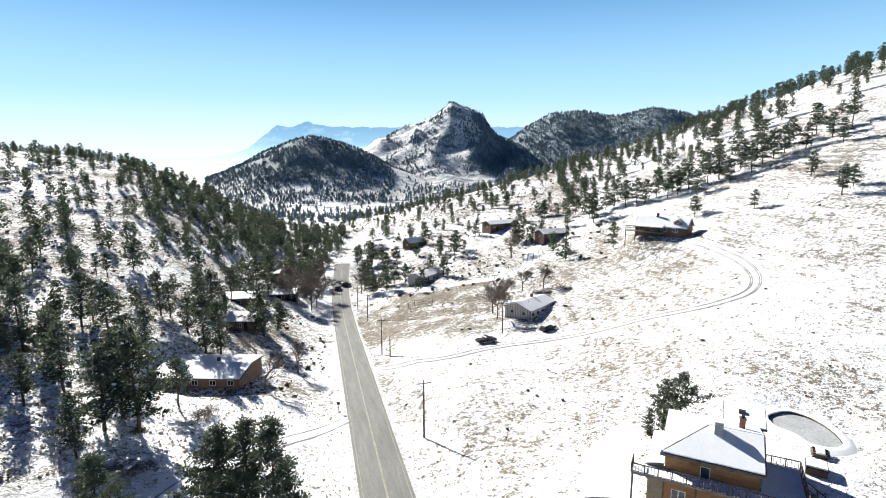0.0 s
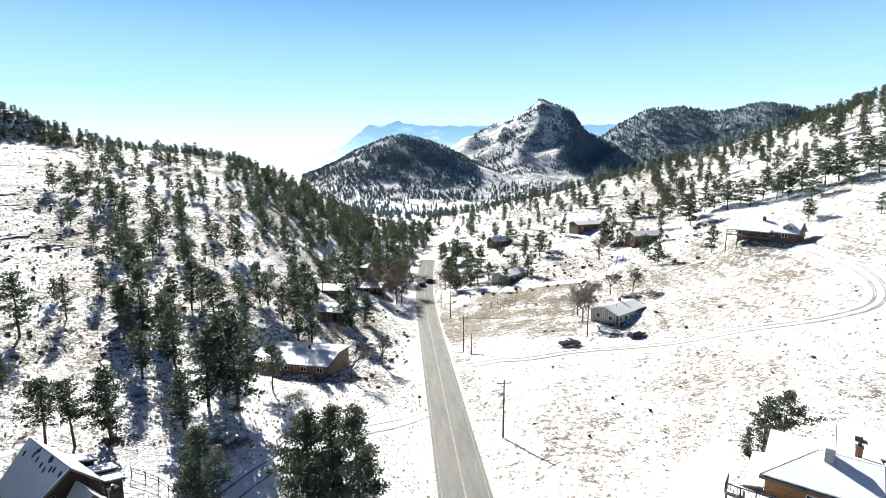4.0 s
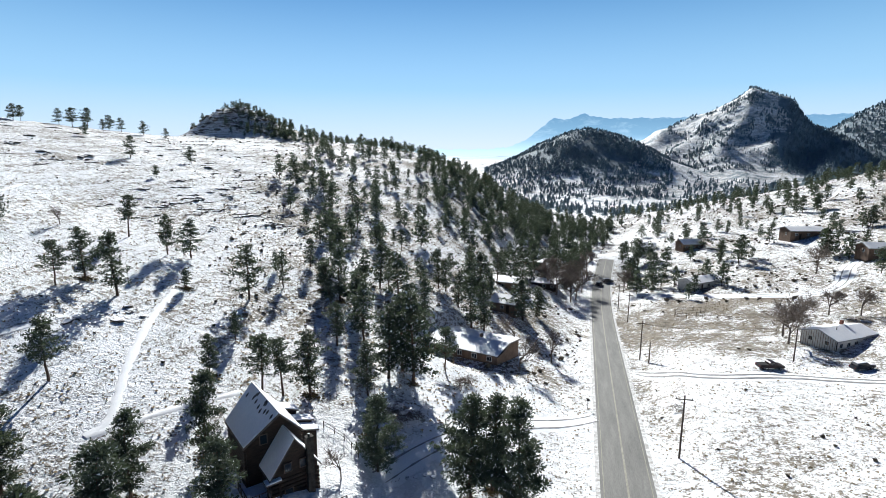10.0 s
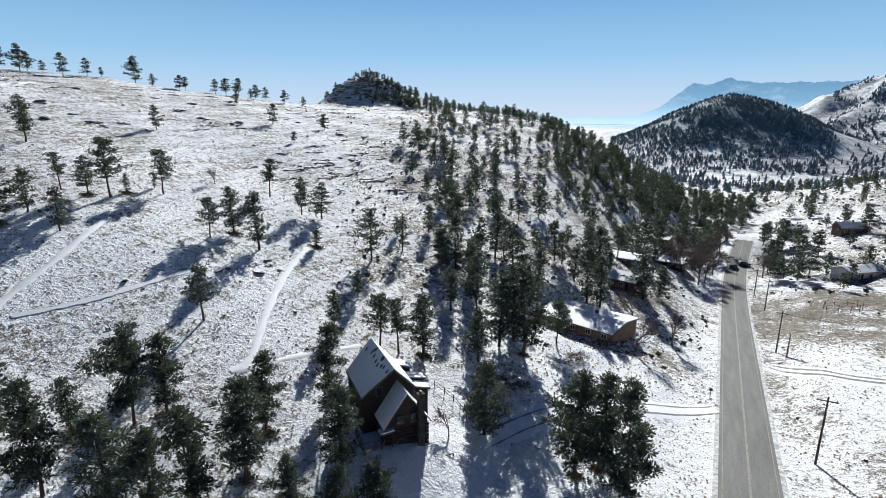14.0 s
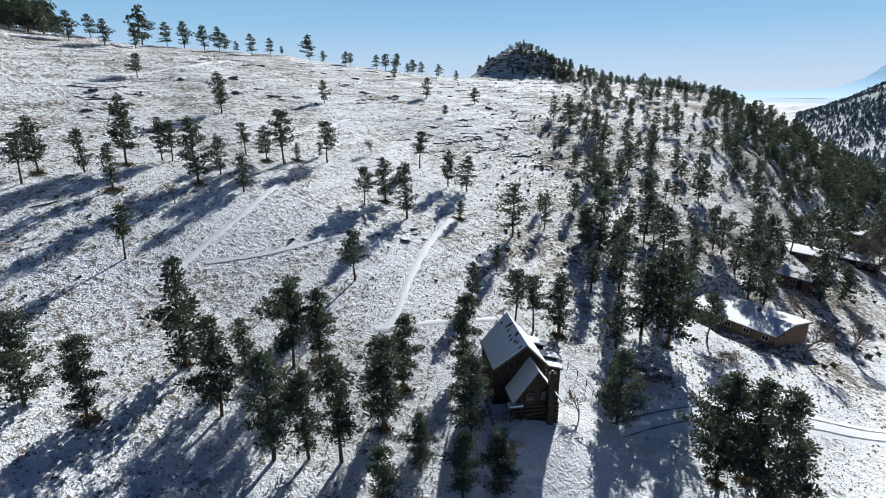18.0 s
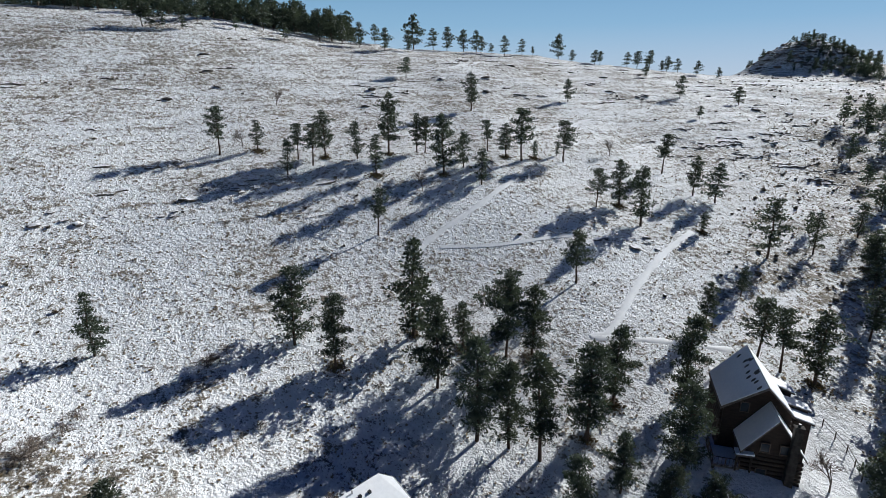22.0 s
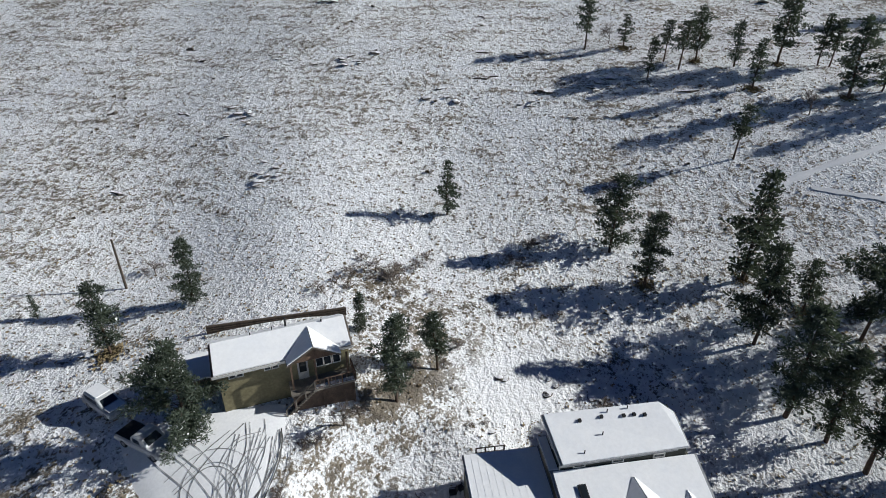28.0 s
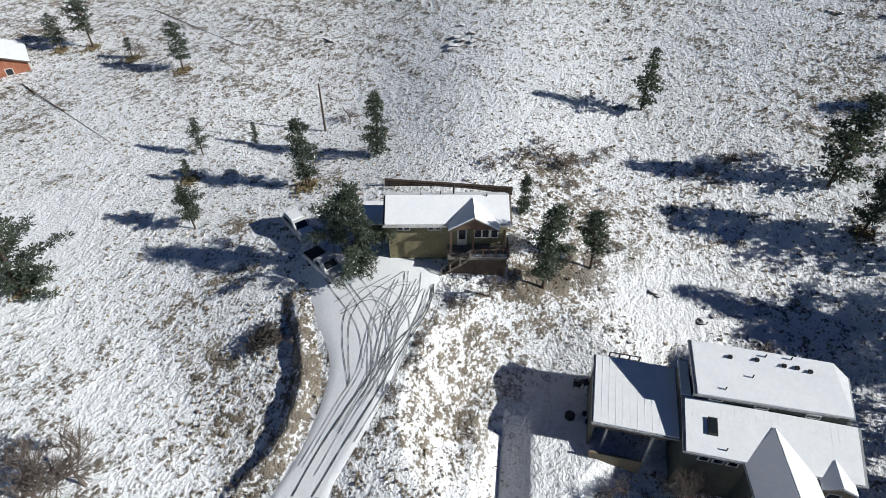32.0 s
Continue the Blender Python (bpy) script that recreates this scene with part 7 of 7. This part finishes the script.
patio_chair(*PATIO[0], 20), patio_chair(*PATIO[1], -40)
pit = thing("fire_pit", "round dark metal fire pit in the snow", "fire pit", *PATIO[2], z_at(*PATIO[2]))
part("bowl", rod((0, 0, 0.15), (0, 0, 0.45), 0.42, 16), DARKMETAL, pit), part("ash_bed", rod((0, 0, 0.452), (0, 0, 0.47), 0.36, 16), ROCK, pit)
for w in range(3):
    part("leg", rod((0.3 * math.cos(w * 2.1), 0.3 * math.sin(w * 2.1), -0.05), (0.25 * math.cos(w * 2.1), 0.25 * math.sin(w * 2.1), 0.2), 0.03, 6), DARKMETAL, pit)
for x, y in PATIO[3:]:
    for q in (0, 0.55):
        pot = thing("flower_pot", "small dark flower pot beside the carport", "flower pot", x + q * 0.3, y + q, z_at(x + q * 0.3, y + q), 0, "flower pots")
        part("bowl", rod((0, 0, -0.03), (0, 0, 0.3), 0.17, 12), DARKMETAL, pot), part("soil", rod((0, 0, 0.302), (0, 0, 0.32), 0.15, 12), ROCK, pot)


# ---- rocks ----
def rock_mesh(seed):
    rng = random.Random(seed)
    bm = bmesh.new()
    bmesh.ops.create_icosphere(bm, subdivisions=2, radius=1)
    for v in bm.verts:
        v.co *= 1 + 0.35 * noise.noise(v.co * 1.6 + Vector((seed, 0, 0)))
        v.co.z *= 0.55
    me = bpy.data.meshes.new("rock")
    bm.to_mesh(me)
    bm.free()
    me.materials.append(CAPPED)
    return me


ROCKMESH = [rock_mesh(s) for s in (1, 2, 3, 4)]


def rock(x, y, size, rng, group, tall=1.0):
    ob = new("rock", ROCKMESH[rng.randrange(4)])
    ob.matrix_basis = Matrix.LocRotScale((x, y, z_at(x, y) + size * 0.15), Euler((rng.uniform(-0.2, 0.2), rng.uniform(-0.2, 0.2), rng.uniform(0, 6))), (size * rng.uniform(0.8, 1.6), size * rng.uniform(0.8, 1.2), size * tall * rng.uniform(0.35, 0.7)))
    return tagged(ob, "grey-brown weathered rock breaking through the snow", "rock", group)


rng = random.Random(17)
for x, y in STONES:
    rock(x, y, rng.uniform(0.25, 0.42), rng, "boulders along the drive")
for x, y in STONES2:
    rock(x, y, rng.uniform(0.3, 0.55), rng, "snow-capped boulders above the house", 1.2)
for x, y in ROCKS + ROCKS2:
    for _ in range(4):
        rock(x + rng.gauss(0, 1.6), y + rng.gauss(0, 1.2), rng.uniform(0.25, 0.6) * (1 + math.hypot(x, y) / 300), rng, "rocks on the slope")
for x, y in CRAGS:
    rock(x, y, rng.uniform(0.8, 1.3), rng, "rocks on the slope", 1.2)
    rock(x + rng.gauss(0, 1.5), y + rng.gauss(0, 1.5), rng.uniform(0.4, 0.7), rng, "rocks on the slope")
for row in (LEDGE_A, LEDGE_B, LEDGE_C, LEDGE_D, LEDGE_E):
    for p in smooth_line(row, 1.6):
        if rng.random() < 0.6:
            rock(p.x + rng.gauss(0, 0.5), p.y + rng.gauss(0, 0.4), rng.uniform(0.22, 0.5), rng, "ledges on the slope")
for _ in range(130):  # the craggy top of the knoll
    b, r = radians(rng.uniform(-38.2, -30.5)), rng.uniform(408, 450)
    rock(r * math.sin(b), r * math.cos(b), rng.uniform(0.7, 2.2), rng, "crags of the knoll", 1.5)


def rock_ledge(x, y, length, seed):
    """A low rocky step that follows the slope's level line."""
    rng = random.Random(seed)
    v, f = [], []
    n = max(4, int(length / 0.7))
    for k in range(n):
        gx, gy = (z_at(x + 0.5, y) - z_at(x - 0.5, y)), (z_at(x, y + 0.5) - z_at(x, y - 0.5))
        g = math.hypot(gx, gy) + 1e-6
        down = Vector((-gx / g, -gy / g, 0))
        side = Vector((-down.y, down.x, 0))
        end = math.sin(math.pi * (k + 0.5) / n) ** 0.5
        tall, out = end * rng.choice((0.05, 0.15, 0.25, 0.4)) * rng.uniform(0.7, 1.3), end * rng.uniform(0.3, 0.75)
        p = Vector((x, y, z_at(x, y)))
        v += [tuple(p - down * 0.5 + Vector((0, 0, 0.02))), tuple(p + Vector((0, 0, tall))), tuple(p + down * out * 0.6 + Vector((0, 0, tall * 0.8))), tuple(p + down * out + Vector((0, 0, -0.45)))]
        x, y = x + side.x * 0.7 + rng.gauss(0, 0.25), y + side.y * 0.7 + rng.gauss(0, 0.25)
        if k:
            f += [(4 * (k - 1) + i, 4 * k + i, 4 * k + i + 1, 4 * (k - 1) + i + 1) for i in range(3)]
    return tagged(new("rock_ledge", mesh_from("rock_ledge", v, f, CAPPED)), "low dark rock ledge along the snowy slope", "rock", "ledges on the slope")


rng = random.Random(23)
for k in range(230):
    b, r = radians(rng.uniform(-78, -27)), rng.uniform(150, 385)
    x, y = r * math.sin(b), r * math.cos(b)
    if ruffle(x, y, 45) > -0.25:
        rock_ledge(x, y, rng.uniform(3, 12), k)
for row in (LEDGE_F, LEDGE_G, LEDGE_H):
    for k, p in enumerate(smooth_line(row, 5.5)):
        rock_ledge(p.x + rng.gauss(0, 1.5), p.y + rng.gauss(0, 1.5), rng.uniform(5, 11), k + 500)
for k in range(36):
    b, r = radians(rng.uniform(-150, -78)), rng.uniform(90, 260)
    rock_ledge(r * math.sin(b), r * math.cos(b), rng.uniform(2.5, 7), k + 300)


# ---- fallen trunks, the ruined pen, fences, the snow pole ----
def log_on_ground(a, b, r, label):
    v, f = [], []
    stick(v, f, (a[0], a[1], z_at(*a) + r * 0.7), (b[0], b[1], z_at(*b) + r * 0.5), r, r * 0.45, 7)
    rng = random.Random(int(a[0] * 9))
    for _ in range(14):
        k = rng.uniform(0.0, 0.6)
        p = Vector((a[0], a[1], z_at(*a) + r)).lerp(Vector((b[0], b[1], z_at(*b) + r * 0.5)), k)
        stick(v, f, p, p + Vector((rng.gauss(0, 0.9), rng.gauss(0, 0.9), rng.uniform(0.1, 0.9))), 0.05, 0.01, 3)
    return tagged(new("fallen_tree", mesh_from("fallen_tree", v, f, TWIG, True)), label, "fallen tree")


log_on_ground(FALLEN[0], FALLEN[1], 0.085, "fallen leafless trunk lying on the snow")
log_on_ground(FALLEN2[0], FALLEN2[1], 0.07, "thin fallen trunk lying on the snowy slope")


def rail_fence(name, pts, label, gap=2.4, high=1.1):
    o = thing(name, label, "fence")
    line = smooth_line(pts, gap)
    for p in line:
        part("post", rod((p.x, p.y, z_at(p.x, p.y) - 0.3), (p.x, p.y, z_at(p.x, p.y) + high), 0.06, 5), POLEWOOD, o)
    for p, q in zip(line, line[1:]):
        for s in (0.45, 0.9):
            part("rail", rod((p.x, p.y, z_at(p.x, p.y) + high * s), (q.x, q.y, z_at(q.x, q.y) + high * s), 0.03, 4), POLEWOOD, o)
    return o


cx, cy = RUIN[0]
rail_fence("corral", [(cx - 3.5, cy - 2), (cx + 3.5, cy - 2.5), (cx + 4, cy + 2.5), (cx - 3, cy + 3), (cx - 3.5, cy - 2)], "collapsed grey timber pen in the meadow", 2.0, 2.0)
rail_fence("rail_fence", [(-31.1, 60.8), (-27.6, 59.6), (-24.6, 57.2)], "dark wooden rail fence behind the log cabin", 1.6, 1.0)
rail_fence("rail_fence", FENCE_E, "dark wooden rail fence below the clerestory house", 2.0, 1.0)
sx, sy = SIGN[0]
sg = thing("marker_post", "thin dark roadside marker post with a small plate", "sign", sx, sy, z_at(sx, sy))
part("post", rod((0, 0, -0.3), (0, 0, 2.0), 0.04, 6), DARKMETAL, sg)
part("plate", box(-0.25, 0.25, -0.02, 0.0, 1.5, 2.0), DARKMETAL, sg)

# the road's markings and its gritty edges
GRIT = grainy("gritty_snow", (0.26, 0.24, 0.21), (0.86, 0.86, 0.86), 1.6, 0.9, 0.5, 0.04, fine=5)
strip("centre_line", np.arange(14, 266, 2.0), -0.14, 0.14, 0.095, PAINT, "worn pale yellow centre line")
strip("edge_line", np.arange(14, 266, 2.0), -3.1, -2.98, 0.075, PAINT, "worn white edge line")
strip("edge_line", np.arange(14, 266, 2.0), 2.98, 3.1, 0.075, PAINT, "worn white edge line")
for k, (off, w) in enumerate(((-3.8, 0.6), (3.8, 0.6))):
    strip("verge", np.arange(14, 266, 2.0), off - w / 2, off + w / 2, 0.02, GRIT, "gravel verge between road and snow", "verge")


# ---- grass and sage through the snow ----
def off_the_paths(x, y):
    """Where neither drives nor trails have smoothed the snow."""
    ok = np.ones(len(x), dtype=bool)
    for row, wide in ((MEADOW_DRIVE, 2.4), (VALLEY_DRIVE, 2.6), (CABIN_DRIVE, 2.3), (CIRCLE, 3.3), (TRAIL_A, 0.75), (TRAIL_B, 0.7), (TRAIL_C, 0.75), (TRAIL_D, 0.6)):
        line = smooth_line(row, 0.8)
        for k, p in enumerate(line):
            ok &= (x - p.x) ** 2 + (y - p.y) ** 2 > wide * wide
    left, right = smooth_line(YARD_L, 0.8), smooth_line(YARD_R, 0.8)
    for k in range(40):
        a, b = left[k * (len(left) - 1) // 39], right[k * (len(right) - 1) // 39]
        for i in range(9):
            q = a.lerp(b, i / 8)
            ok &= (x - q.x) ** 2 + (y - q.y) ** 2 > 0.6
    return ok & (smooth_snow(x, y) < 0.45) & (np.hypot(x - 63.2, y - 50.6) > 8)


def blades(name, label, seed, count, b0, b1, r0, r1, size, mat, keep=None, fan=3, power=0.75):
    """Tufts of dead grass, each a few crossing blades."""
    rng = np.random.default_rng(seed)
    b = np.radians(rng.uniform(b0, b1, count))
    u = rng.uniform(0, 1, count)
    r = (r0 ** (2 * power) + u * (r1 ** (2 * power) - r0 ** (2 * power))) ** (1 / (2 * power))
    x, y = r * np.sin(b), r * np.cos(b)
    if keep is not None:
        ok = rng.uniform(0, 1, count) < keep(x, y, r)
        x, y, r = x[ok], y[ok], r[ok]
    off = np.abs(x - road_x(y))
    ok = ((off > 4.6) | (y < 10)) & off_the_paths(x, y)
    x, y, r = x[ok], y[ok], r[ok]
    z = height(x, y)
    n = len(x)
    s = size * np.clip(np.exp(rng.normal(-0.25, 0.5, n)), 0.25, 2.0)
    vs = []
    for k in range(fan):
        a = rng.uniform(0, 2 * np.pi, n)
        lean = rng.uniform(-0.5, 0.5, (2, n)) * s
        w = s * rng.uniform(0.35, 0.7, n)
        dx, dy = np.cos(a) * w, np.sin(a) * w
        top = z + s * rng.uniform(0.5, 1.0, n)
        vs.append(np.stack([np.stack([x - dx, y - dy, z - 0.05], -1), np.stack([x + dx, y + dy, z - 0.05], -1),
                            np.stack([x + dx * 1.2 + lean[0], y + dy * 1.2 + lean[1], top], -1), np.stack([x - dx * 0.9 + lean[0], y - dy * 0.9 + lean[1], top * 0.5 + 0.5 * (z + s * 0.6)], -1)], 1))
    v = np.concatenate(vs).reshape(-1, 3)
    f = np.arange(len(v)).reshape(-1, 4)
    me = bpy.data.meshes.new(name)
    me.from_pydata(v.tolist(), [], f.tolist())
    me.materials.append(mat)
    return tagged(new(name, me), label, "grass", kind="stuff")


GRASS = grainy("dead_grass", (0.24, 0.195, 0.13), (0.44, 0.36, 0.245), 0.15, 0.95, 0.0, 0.01, fine=20)
lets_light_through(GRASS, (0.42, 0.34, 0.22), 0.35)
SAGE = grainy("grey_sagebrush", (0.11, 0.092, 0.068), (0.24, 0.20, 0.15), 0.4, 0.95, 0.0, 0.01, fine=10)
blades("slope_grass", "dead grass tufts through thin snow on the slope", 81, 75000, -170, -34, 12, 170, 0.13, GRASS, lambda x, y, r: 0.55 + 0.45 * np.clip(ruffle(x, y, 12) + 0.4, 0, 1), 2, 0.62)
blades("meadow_grass", "dead grass tufts through the meadow's snow", 82, 75000, -2, 58, 45, 260, 0.14, GRASS, lambda x, y, r: 0.2 + 0.6 * np.clip(ruffle(x, y, 14) + 0.2 + mound(x, y, 50, 165, 1, 30), 0, 1), 2, 0.6)
blades("roadside_grass", "dead grass below the pines", 83, 14000, -36, -2, 45, 220, 0.18, GRASS, None, 2)
blades("sagebrush", "small dark sagebrush clumps on the snow", 84, 750, 8, 60, 75, 260, 0.30, SAGE, lambda x, y, r: 0.35 + 0.25 * np.clip(ruffle(x, y, 60), 0, 1), 7)
blades("slope_sage", "small dark shrubs on the grassy slope", 85, 700, -170, -36, 70, 270, 0.26, SAGE, None, 7)
blades("hill_brush", "low brown brush between the pines", 86, 9000, -42, 2, 100, 420, 0.42, SAGE, lambda x, y, r: (0.3 + 0.6 * np.clip(ruffle(x, y, 20) + 0.2, 0, 1)) * np.clip((np.degrees(np.arctan2(x, y)) + 42 + 4 * ruffle(x, y, 15)) / 12, 0, 1), 4)
blades("valley_brush", "low brown brush about the valley houses", 87, 6000, 3, 32, 190, 560, 0.6, SAGE, lambda x, y, r: 0.3 + 0.6 * np.clip(ruffle(x, y, 25) + 0.2, 0, 1), 4)
